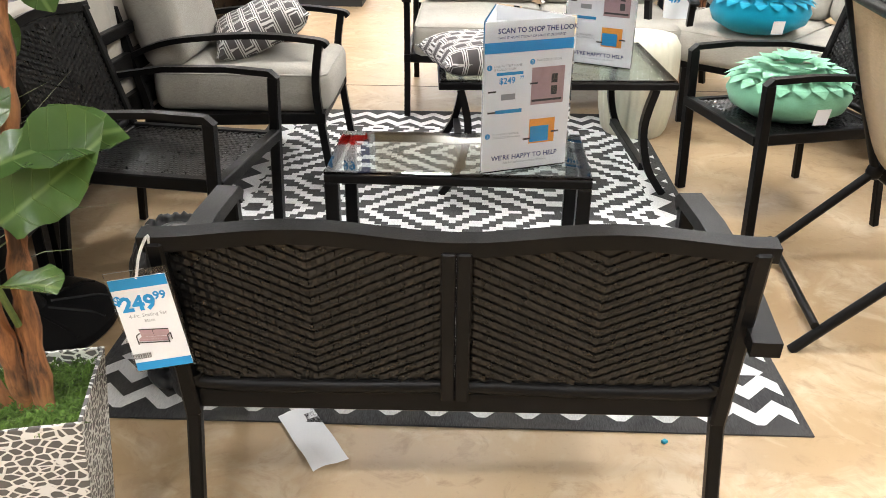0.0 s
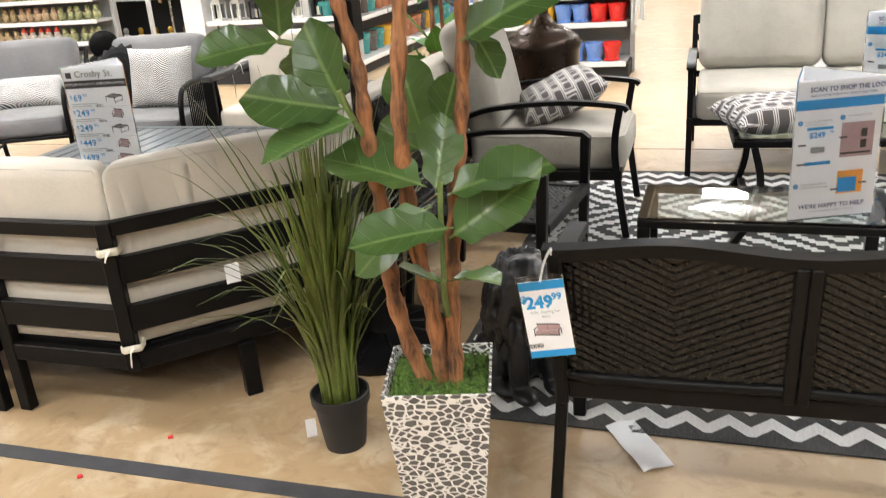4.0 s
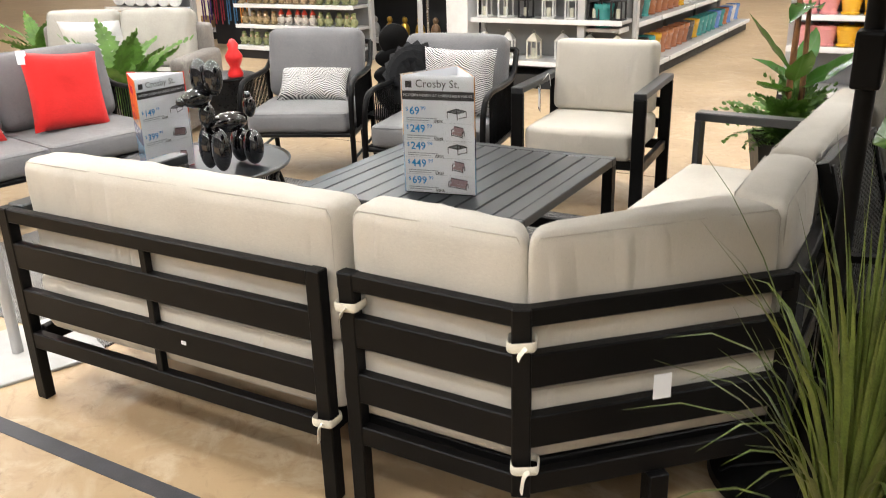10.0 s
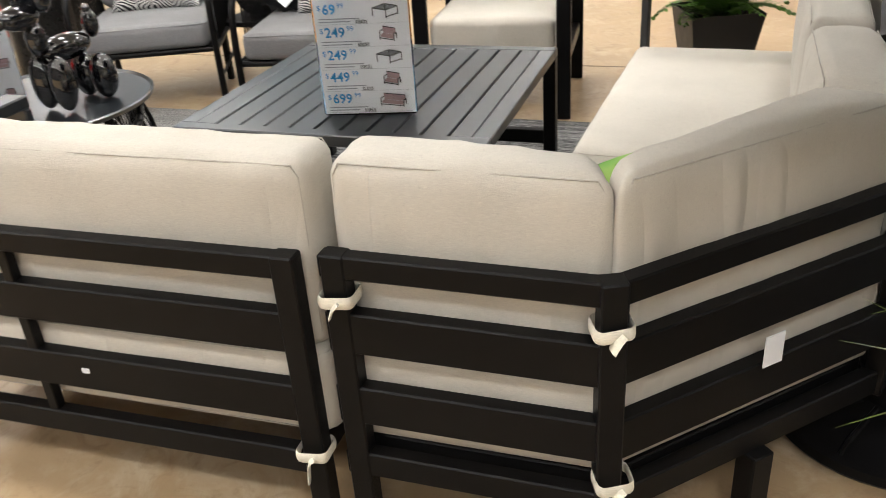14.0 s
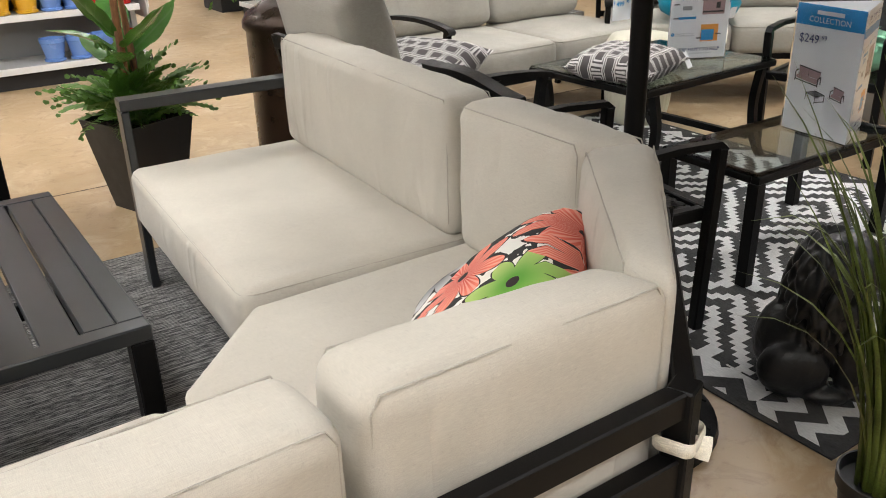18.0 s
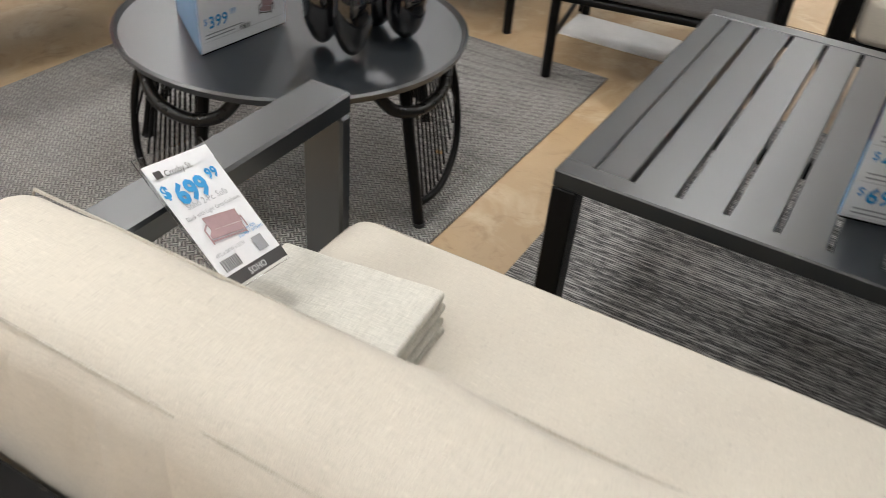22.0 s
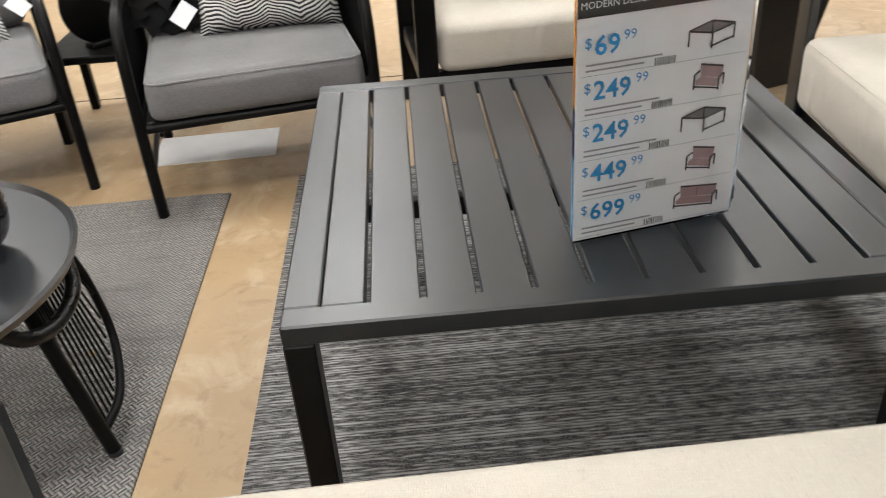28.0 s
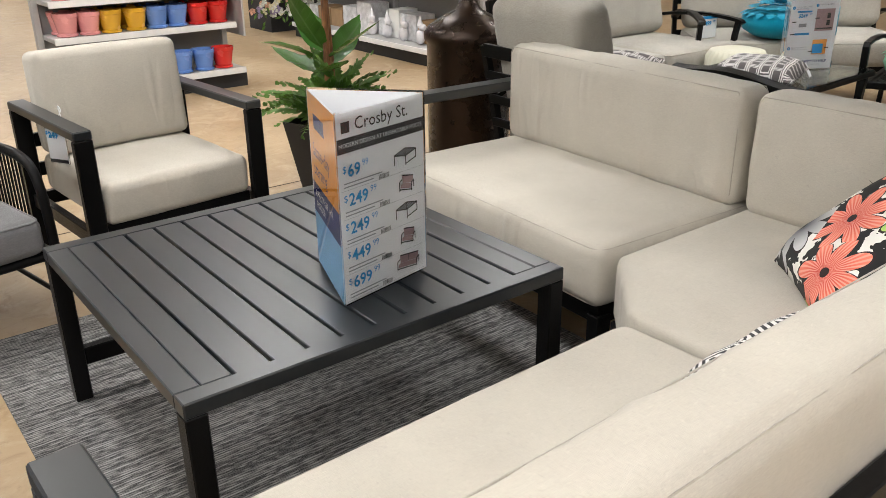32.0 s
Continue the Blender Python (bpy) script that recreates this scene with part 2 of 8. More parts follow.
def lathe(profile, sides=24, bm=None, squash=1.0):
    """A turned body from (radius, height) pairs."""
    b = bmesh.new()
    rings = []
    for r, z in profile:
        if r <= 1e-5:
            rings.append([b.verts.new((0, 0, z))])
        else:
            rings.append([b.verts.new((r * math.cos(2 * math.pi * j / sides), squash * r * math.sin(2 * math.pi * j / sides), z)) for j in range(sides)])
    for u, w in zip(rings, rings[1:]):
        for j in range(sides):
            k = (j + 1) % sides
            if len(u) == 1 and len(w) > 1:
                b.faces.new((u[0], w[j], w[k]))
            elif len(w) == 1 and len(u) > 1:
                b.faces.new((u[j], u[k], w[0]))
            elif len(u) > 1:
                b.faces.new((u[j], u[k], w[k], w[j]))
    bmesh.ops.recalc_face_normals(b, faces=b.faces[:])
    return join(bm, b)


def blob(centre, size, bm=None, seg=14, m=None):
    b = bmesh.new()
    bmesh.ops.create_uvsphere(b, u_segments=seg, v_segments=max(6, seg * 2 // 3), radius=1.0)
    b.transform(Matrix.Translation(centre) @ (m or Matrix()) @ Matrix.Diagonal((*size, 1)))
    return join(bm, b)


def steps(half, r, n):
    """Marks along an edge: close together in the rounded ends."""
    s = [-half, -half + 0.3 * r, -half + 0.7 * r, -half + r]
    inner = [-half + r + (2 * half - 2 * r) * i / n for i in range(1, n)]
    return s + inner + [-x for x in s[::-1]]


def cushion(lx, ly, lz, r=0.03, puff=(0.0, 0.0, 0.0), wrinkle=0.003, quad=None, seed=0, cut=0.05, folds=0.0):
    """A filled cushion: rounded box from the origin's corner, swollen, with soft creases. quad: its four corners in plan."""
    b = bmesh.new()
    hx, hy, hz = lx / 2, ly / 2, lz / 2
    r = min(r, hx * 0.9, hy * 0.9, hz * 0.9)
    ax = [steps(h, r, max(2, int(2 * h / cut))) for h in (hx, hy, hz)]
    seen = {}

    def vert(p):
        key = tuple(round(c, 5) for c in p)
        if key not in seen:
            seen[key] = b.verts.new(p)
        return seen[key]

    for d in range(3):
        e, f = (d + 1) % 3, (d + 2) % 3
        for s in (-1, 1):
            for i in range(len(ax[e]) - 1):
                for j in range(len(ax[f]) - 1):
                    q = []
                    for u, w in ((i, j), (i + 1, j), (i + 1, j + 1), (i, j + 1)):
                        p = [0, 0, 0]
                        p[d], p[e], p[f] = s * (hx, hy, hz)[d], ax[e][u], ax[f][w]
                        q.append(vert(p))
                    b.faces.new(q if s > 0 else q[::-1])
    off = Vector((seed * 7.3, seed * 3.1, seed * 1.7))
    for v in b.verts:
        p = Vector(v.co)
        q = Vector((max(-hx + r, min(hx - r, p.x)), max(-hy + r, min(hy - r, p.y)), max(-hz + r, min(hz - r, p.z))))
        d = p - q
        n = d.normalized() if d.length > 1e-6 else Vector((0, 0, 1))
        p = q + n * r if d.length > 1e-6 else p
        u, w, t = p.x / hx, p.y / hy, p.z / hz
        g = lambda a: max(0.0, 1 - a * a)
        p.x += puff[0] * u * g(w) * g(t)
        p.y += puff[1] * w * g(u) * g(t)
        p.z += puff[2] * t * g(u) * g(w)
        w1 = noise.noise(p * 9 + off) * 0.6 + noise.noise(Vector((p.x * 30, p.y * 30, p.z * 5)) + off) * 0.4
        p += n * (w1 * wrinkle)
        if folds:
            p += n * folds * max(0, noise.noise(Vector((p.x * 22, p.y * 22, p.z * 4)) + off)) * (0.3 + 0.7 * (t * 0.5 + 0.5) ** 2)
        v.co = p + Vector((hx, hy, hz))
    if quad:
        for v in b.verts:
            u, w = v.co.x / lx, v.co.y / ly
            a, c, d, e = [Vector(k) for k in quad]
            xy = (a * (1 - u) + c * u) * (1 - w) + (e * (1 - u) + d * u) * w
            v.co.x, v.co.y = xy.x, xy.y
    return b


def pillow(w, h, t, seed=0, n=14):
    """A square scatter cushion standing in x and z, thick in y, with pointed corners."""
    b = bmesh.new()
    for s in (-1, 1):
        grid = []
        for i in range(n + 1):
            row = []
            for j in range(n + 1):
                u, v = 2 * i / n - 1, 2 * j / n - 1
                f = max(0.0, (1 - u ** 4) * (1 - v ** 4)) ** 0.55
                pin = 1 - 0.07 * (1 - u * u) * abs(v) ** 3, 1 - 0.07 * (1 - v * v) * abs(u) ** 3
                x, z = u * w / 2 * pin[1], v * h / 2 * pin[0]
                y = s * t / 2 * f * (1 + 0.12 * noise.noise(Vector((u * 2 + seed, v * 2, s))))
                row.append(b.verts.new((x, y, z + h / 2)))
            grid.append(row)
        for i in range(n):
            for j in range(n):
                q = (grid[i][j], grid[i + 1][j], grid[i + 1][j + 1], grid[i][j + 1])
                b.faces.new(q if s < 0 else q[::-1])
    bmesh.ops.remove_doubles(b, verts=b.verts[:], dist=1e-5)
    return b


def words(txt, size, mt, parent, m, name="lettering", align="LEFT", depth=0.0, bold=0.0):
    """Raised or flat lettering in the built-in font, at m in the parent's space."""
    cu = bpy.data.curves.new(name, "FONT")
    cu.body, cu.size, cu.align_x, cu.extrude, cu.resolution_u, cu.offset = txt, size, align, depth, 2, bold
    tmp = new("tmp", cu)
    me = bpy.data.meshes.new_from_object(tmp)
    bpy.data.objects.remove(tmp)
    bpy.data.curves.remove(cu)
    me.name = name
    me.materials.clear()
    me.materials.append(mt)
    ob = new(name, me)
    ob.parent = parent
    ob.matrix_basis = m
    return ob


def sheet(x0, x1, z0, z1, y=0.0, bm=None):
    """An upright rectangle facing -y."""
    b = bm or bmesh.new()
    b.faces.new([b.verts.new(p) for p in ((x0, y, z0), (x1, y, z0), (x1, y, z1), (x0, y, z1))])
    return b

# ---- materials ----
BLACK = plain("black_powder_coat", (0.0055, 0.0052, 0.0052), 0.36, 0.0, 0.15, 8, 0.0002, 900, spec=0.12)
CHAR = plain("charcoal_powder_coat", (0.0042, 0.0066, 0.0090), 0.34, 0.0, 0.03, 30, 0.0, 900, spec=0.95, even=0.005)
BEIGE = fabric("light_grey_cushion_cloth", (0.50, 0.465, 0.40), 0.06, 1100, 0.0006, 0.9, 0.05, crease=1.0)
SEAM = fabric("cushion_seam_thread", (0.41, 0.38, 0.325))
GREYC = fabric("mid_grey_cushion_cloth", (0.17, 0.168, 0.17))
TAUPE = fabric("taupe_cushion_cloth", (0.37, 0.35, 0.305))
WHITE = plain("white_paint", (0.78, 0.78, 0.77), 0.5, 0, 0.05)


def concrete():
    m, nt, sh = material("sealed_concrete")
    v = coords(nt)
    a, b, c = noise_tex(nt, v, 0.7, 5, 0.6, 0.6), noise_tex(nt, v, 4.5, 6, 0.65, 0.8), noise_tex(nt, v, 60, 3)
    col = blend(nt, ramp(nt, a, 0.35, 0.65), (0.35, 0.240, 0.130), (0.44, 0.320, 0.188))
    col = blend(nt, ramp(nt, b, 0.5, 0.66, 0, 0.85), col, (0.51, 0.41, 0.28))
    col = blend(nt, ramp(nt, noise_tex(nt, v, 9, 5, 0.7, 1.5), 0.54, 0.72, 0, 0.7), col, (0.26, 0.165, 0.088))
    col = blend(nt, ramp(nt, c, 0.62, 0.75, 0, 0.35), col, (0.25, 0.18, 0.11))
    put_in(nt, sh.inputs["Base Color"], col)
    put_in(nt, sh.inputs["Roughness"], ramp(nt, b, 0.3, 0.7, 0.32, 0.55))
    bumped(nt, sh, calc(nt, "ADD", c, b), 0.0006)
    return m


FLOOR = concrete()
fl = part("floor", box(-26, 14, -7, 24, -0.12, 0, 0), FLOOR)
tagged(fl, "tan sealed concrete floor with stains and joints", "floor", "", "structure")
TAPE = plain("black_floor_tape", (0.045, 0.045, 0.05), 0.6, 0, 0.3, 12)
def deck():
    """White painted roof deck: shallow ribs, dust and seams."""
    m, nt, sh = material("white_metal_deck")
    v = coords(nt)
    x, y, z = split(nt, v)
    rib = ramp(nt, calc(nt, "PINGPONG", x, 0.09), 0.03, 0.05)
    n = noise_tex(nt, v, 0.8, 4)
    put_in(nt, sh.inputs["Base Color"], blend(nt, ramp(nt, n, 0.35, 0.7, 0, 0.6), (0.82, 0.80, 0.77), (0.70, 0.67, 0.62)))
    sh.inputs["Roughness"].default_value = 0.7
    bumped(nt, sh, rib, 0.03)
    return m


CEILM = deck()
ce = part("ceiling", box(-26, 14, -7, 24, CEIL, CEIL + 0.1, 0), CEILM)
tagged(ce, "off-white corrugated metal deck ceiling with beams", "ceiling", "", "structure")
WALLM = plain("store_wall_paint", (0.55, 0.54, 0.52), 0.8, 0, 0.06, 1.0)
# For the unseen south wall: darkened to cut the light bounced from that side.
WALLD = plain("dark_unseen_wall", (0.16, 0.15, 0.15), 0.8, 0, 0.3, 1.2)
for nm, b in (("wall_north", (-26, 14, 24, 24.2)), ("wall_south", (-26, 14, -7.2, -7)), ("wall_west", (-26.2, -26, -7, 24)), ("wall_east", (14, 14.2, -7, 24))):
    w = part(nm, box(*b, 0, CEIL, 0), WALLM if nm != "wall_south" else WALLD)
    tagged(w, "painted store wall", "wall", "", "structure")

# ---- sectional sofa ----
RAIL, SEAT, BACK = 0.624, 0.43, 0.765


def slat_run(root, p, q):
    """The back of a frame between two posts: top rail, two wide slats, bottom rail."""
    p, q = Vector(p), Vector(q)
    for z0, z1, n in ((0.583, RAIL, "top_rail"), (0.442, 0.520, "slat"), (0.296, 0.374, "slat"), (0.178, 0.230, "bottom_rail")):
        z = (z0 + z1) / 2
        part(n, bar(p + Vector((0, 0, z)), q + Vector((0, 0, z)), 0.03, z1 - z0, 0.003), BLACK, root)


def post(root, x, y, z0, z1, w=0.045, d=0.04, rz=0.0, nm="leg"):
    return part(nm, box(-w / 2, w / 2, -d / 2, d / 2, z0, z1, 0.003), BLACK, root, at=pose(x, y, 0, 0, 0, rz))


def seam_loop(root, pts, r=0.0016):
    return part("piping", sweep(pts, r, 5, closed=True), SEAM, root)


def round_rect(x0, x1, y0, y1, r=0.02):
    out = []
    for cx, cy, a0 in ((x1 - r, y1 - r, 0), (x0 + r, y1 - r, 90), (x0 + r, y0 + r, 180), (x1 - r, y0 + r, 270)):
        for k in range(4):
            a = radians(a0 + 30 * k)
            out.append((cx + r * math.cos(a), cy + r * math.sin(a)))
    return out


def seat_cushion(name, x0, x1, y0, y1, m, label, seed):
    t = thing(name, m, label, "cushion", "sectional sofa cushions")
    c = part("cover", cushion(x1 - x0, y1 - y0, 0.185, 0.035, (0.012, 0.008, 0.012), 0.003, seed=seed), BEIGE, t, smooth=60, at=pose(x0, y0, 0))
    for z in (0.012, 0.172):
        seam_loop(t, [(x, y, z) for x, y in round_rect(x0 + 0.006, x1 - 0.006, y0 + 0.006, y1 - 0.006, 0.035)])
    return t


def sofa_half(name, m, label, side, n=1.17):
    """One half of the two-piece sofa, n long: back at y = 0, arm at x = 0 (side -1) or at the far end."""
    s = thing(name, m, label, "sofa")
    slat_run(s, (0.02, 0.02, 0), (n - 0.02, 0.02, 0))
    for x in (0.03, n - 0.026):
        post(s, x, 0.02, 0, RAIL + 0.001, 0.041, 0.036)
    part("mid_stay", box(n / 2 - 0.011, n / 2 + 0.011, 0.008, 0.03, 0.2, 0.6, 0.002), BLACK, s)
    ax = 0.0 if side < 0 else n - 0.07
    part("armrest", box(ax, ax + 0.07, 0.045, 0.70, 0.592, RAIL + 0.002, 0.004), CHAR, s, "flat charcoal armrest")
    part("front_leg", box(ax, ax + 0.07, 0.675, 0.70, 0, 0.592, 0.004), CHAR, s)
    ox = n - 0.05 if side < 0 else 0.02
    part("front_leg", box(ox, ox + 0.045, 0.635, 0.685, 0, 0.21, 0.003), BLACK, s)
    part("front_rail", box(0.03, n - 0.02, 0.635, 0.675, 0.18, 0.238, 0.003), BLACK, s)
    for x in (0.03, n - 0.05):
        part("side_rail", box(x, x + 0.03, 0.045, 0.65, 0.18, 0.236, 0.003), BLACK, s)
    sl = part("seat_slat", box(-n / 2 + 0.06, n / 2 - 0.06, -0.03, 0.03, -0.008, 0.008, 0.002), BLACK, s, at=pose(n / 2, 0.12, 0.23))
    for k in range(1, 6):
        again("seat_slat", sl, s, pose(n / 2, 0.12 + 0.1 * k, 0.23))
    return s


def back_cushion(name, quad, lx, m, label, seed):
    t = thing(name, m, label, "cushion", "sectional sofa cushions")
    part("cover", cushion(lx, 0.16, BACK - SEAT + 0.01, 0.036, (0.007, 0.016, 0.010), 0.005, quad, seed, 0.04, 0.006), BEIGE, t, smooth=60, at=pose(0, 0, SEAT - 0.01))
    a, b, c, d = [Vector((*q, 0)) for q in quad]
    for u, w, k in ((a, b, 0.06), (d, c, 0.94)):
        p, q = u.lerp(d if k < 0.5 else a, 0.058), w.lerp(c if k < 0.5 else b, 0.058)
        e = (q - p).normalized() * 0.011
        p, q = p + e, q - e
        z0, z1 = SEAT + 0.01, BACK - 0.0075
        up = Vector((0, 0, 1))
        seam_loop(t, [p + e + up * z0, q - e + up * z0, q + up * (z0 + 0.02), q + up * (z1 - 0.02), q - e + up * z1, p + e + up * z1, p + up * (z1 - 0.02), p + up * (z0 + 0.02)])
    return t


C, E = 0.465, 0.935
LIGHT = "light grey woven outdoor "
TURN = pose(0, -0.02, 0, 0, 0, 1.2)
FAR = pose(E, E + 0.01, 0, 0, 0, 87)
FARN = 1.105
sofa_half("sofa_frame", TURN @ pose(-1.185, 0, 0), "black powder coated steel sofa frame with slatted back", -1)
sofa_half("sofa_frame", FAR, "black powder coated steel sofa frame beside the potted fern", 1, FARN)
corner = thing("corner_sofa_frame", pose(0, 0, 0), "black steel corner sofa frame with angled slatted back", "sofa")
for p, q in (((0.01, 0.02, 0), (C, 0.02, 0)), ((C, 0.02, 0), (E - 0.02, 0.47, 0)), ((E - 0.02, 0.47, 0), (E - 0.02, E - 0.01, 0))):
    slat_run(corner, p, q)
post(corner, 0.035, 0.02, 0, RAIL + 0.001, 0.041, 0.036)
post(corner, C, 0.022, 0.175, RAIL + 0.001, 0.041, 0.038, 22)
post(corner, E - 0.021, 0.47, 0.175, RAIL + 0.001, 0.041, 0.038, 68)
post(corner, E - 0.02, E - 0.03, 0, RAIL + 0.001, 0.036, 0.041)
post(corner, 0.70, 0.235, 0, 0.18, 0.048, 0.045, 45)
post(corner, 0.035, 0.67, 0, 0.21)
post(corner, 0.27, E - 0.03, 0, 0.21)
part("seat_base", prism([(0.01, 0.05), (C, 0.05), (E - 0.05, 0.48), (E - 0.05, E), (0.225, E), (0.01, 0.71)], 0.185, 0.238, 0.003), BLACK, corner)

seat_cushion("seat_cushion", -1.108, -0.005, 0.037, 0.716, TURN @ pose(0, 0, 0.24), LIGHT + "seat cushion", 1)
seat_cushion("seat_cushion", 0.008, FARN - 0.074, 0.037, 0.71, FAR @ pose(0, 0, 0.24), LIGHT + "seat cushion beside the floral pillow", 2)
cs = thing("corner_seat_cushion", pose(0, 0, 0.24), LIGHT + "corner seat cushion with angled front", "cushion", "sectional sofa cushions")
CP = [(0.008, 0.038), (C - 0.004, 0.038), (E - 0.038, 0.476), (E - 0.038, E), (0.232, E), (0.008, 0.705)]
cb = prism(CP, 0, 0.187, 0.03, 4)
bmesh.ops.subdivide_edges(cb, edges=[e for e in cb.edges if e.calc_length() > 0.12], cuts=8, use_grid_fill=True)
bmesh.ops.triangulate(cb, faces=[f for f in cb.faces if len(f.verts) > 4])
part("cover", cb, BEIGE, cs, smooth=60)
seam_loop(cs, [(0.46 + (x - 0.46) * 0.985, 0.48 + (y - 0.48) * 0.985, 0.175) for x, y in CP])

i, o = 0.19, 0.05
k = math.tan(radians(22.5))
back_cushion("back_cushion", [(-1.095, o), (-0.005, o), (-0.005, i - 0.006), (-1.095, i - 0.006)], 1.09, TURN, LIGHT + "long back cushion", 1)
back_cushion("back_cushion", [(0.02, o), (C + 0.016 - o * k, o), (C + 0.016 - 0.145 * k, 0.145), (0.02, i - 0.01)], 0.45, None, LIGHT + "short back cushion of the corner", 2)
p1, p2 = Vector((C + 0.02, 0)), Vector((E, 0.45))
ins = lambda d: (p1 + Vector((-d * k + 0.004, d)), p2 + Vector((-d, d * k - 0.004)))
back_cushion("back_cushion", [ins(o)[0], ins(o)[1], ins(i)[1], ins(0.118)[0]], 0.6, None, LIGHT + "angled back cushion of the corner", 3)
back_cushion("back_cushion", [(E - o, 0.45 + o * k + 0.004), (E - o, E - 0.01), (E - i, E - 0.01), (E - i, 0.45 + i * k + 0.004)], 0.45, None, LIGHT + "short back cushion of the corner", 4)
back_cushion("back_cushion", [(0.008, o), (FARN - 0.07, o), (FARN - 0.07, i), (0.008, i)], FARN - 0.078, FAR, LIGHT + "long back cushion", 5)

# ---- slatted coffee table ----
def coffee_table(m):
    t = thing("coffee_table", m, "black slatted steel coffee table on a dark rug", "table")
    w, d, h = 0.94, 0.93, 0.445
    f = 0.045
    for q in ((0, w, 0, f), (0, w, d - f, d), (0, 0.052, f, d - f), (w - 0.052, w, f, d - f)):
        part("top_frame", box(*q, h - 0.033, h, 0.003), CHAR, t)
    g, n = 0.118, 9
    p = (w - g - 0.118) / n
    s = part("slat", box(-p / 2 + 0.004, p / 2 - 0.004, f - 0.005, d - f + 0.005, h - 0.02, h - 0.002, 0.002), CHAR, t, at=pose(g + p / 2, 0, 0))
    for j in range(1, n):
        again("slat", s, t, pose(g + p / 2 + j * p, 0, 0))
    for x in (0.054, w - 0.114):
        part("slat", box(x, x + 0.060, f + 0.001, d - f - 0.001, h - 0.03, h - 0.001, 0.002), CHAR, t)
    for x in (0, w - 0.044):
        for y in (0, d - 0.044):
            part("leg", box(x, x + 0.044, y, y + 0.044, 0, h - 0.033, 0.003), BLACK, t)
    part("stretcher", box(0.044, w - 0.044, d - 0.038, d - 0.006, 0.1, 0.15, 0.003), BLACK, t)
    return t


coffee_table(pose(-0.912, 0.922, 0.008))

# ---- more materials ----
WICKER = plain("black_resin_wicker", (0.0075, 0.0071, 0.0068), 0.3, 0, 0.3, 60, 0.0003, 500, spec=0.32)
GLASS = glass("table_glass", (0.80, 0.88, 0.86))
ACRYL = glass("clear_acrylic", (0.97, 0.98, 0.99))
PAPER = plain("white_card", (0.80, 0.81, 0.83), 0.55, 0, 0.03, 6, 0)
BLUE = plain("bright_blue_ink", (0.01, 0.27, 0.60), 0.5, 0, 0.04, 6, 0)
NAVY = plain("navy_ink", (0.02, 0.035, 0.16), 0.5, 0, 0.04, 6, 0)
GREYINK = plain("grey_ink", (0.30, 0.31, 0.33), 0.6, 0, 0.05, 6, 0)
DARKINK = plain("dark_grey_ink", (0.045, 0.042, 0.042), 0.6, 0, 0.05, 6, 0)
PINKINK = plain("dusty_pink_ink", (0.40, 0.27, 0.28), 0.6, 0, 0.1, 30, 0)
ORANGE = plain("orange_ink", (0.78, 0.33, 0.05), 0.55, 0, 0.1, 9, 0)
LBLUE = plain("pale_blue_ink", (0.25, 0.52, 0.78), 0.55, 0, 0.1, 9, 0)


def bark():
    m, nt, sh = material("bark")
    v = coords(nt)
    a = noise_tex(nt, stretch(nt, v, 30, 30, 5), 1.6, 4, 0.65, 0.6)
    b = noise_tex(nt, v, 14, 3)
    col = blend(nt, ramp(nt, a, 0.36, 0.62), (0.05, 0.022, 0.010), (0.33, 0.135, 0.05))
    col = blend(nt, ramp(nt, b, 0.5, 0.75, 0, 0.6), col, (0.42, 0.20, 0.085))
    put_in(nt, sh.inputs["Base Color"], col)
    sh.inputs["Roughness"].default_value = 0.75
    bumped(nt, sh, a, 0.006)
    return m


def leaf_mat(name, base, lo, vein=(0.07, 0.17, 0.045)):
    """Leaf: paler midrib and side veins along the blade, gloss on top."""
    m, nt, sh = material(name)
    v = coords(nt)
    x, y, z = split(nt, v)
    ax = calc(nt, "ABSOLUTE", x)
    rib = ramp(nt, ax, 0.002, 0.007, 1, 0)
    w = calc(nt, "SINE", calc(nt, "MULTIPLY", calc(nt, "SUBTRACT", y, calc(nt, "MULTIPLY", ax, 0.8)), 150.0))
    side = ramp(nt, w, 0.955, 1.0, 0, 0.55)
    n = noise_tex(nt, v, 22, 3)
    r = nt.nodes.new("ShaderNodeObjectInfo").outputs["Random"]
    col = blend(nt, n, base, lo)
    col = blend(nt, calc(nt, "MULTIPLY", r, 0.4), col, tuple(min(1, c * 2.1) for c in base))
    col = blend(nt, calc(nt, "MAXIMUM", rib, side), col, vein)
    put_in(nt, sh.inputs["Base Color"], col)
    sh.inputs["Roughness"].default_value = 0.26
    tr, mx = nt.nodes.new("ShaderNodeBsdfTranslucent"), nt.nodes.new("ShaderNodeMixShader")
    put_in(nt, tr.inputs[0], blend(nt, 0.5, col, (0.15, 0.22, 0.03)))
    out = [k for k in nt.nodes if k.type == "OUTPUT_MATERIAL"][0]
    mx.inputs[0].default_value = 0.28
    nt.links.new(sh.outputs[0], mx.inputs[1]), nt.links.new(tr.outputs[0], mx.inputs[2]), nt.links.new(mx.outputs[0], out.inputs[0])
    bumped(nt, sh, calc(nt, "SUBTRACT", n, side), 0.002)
    return m


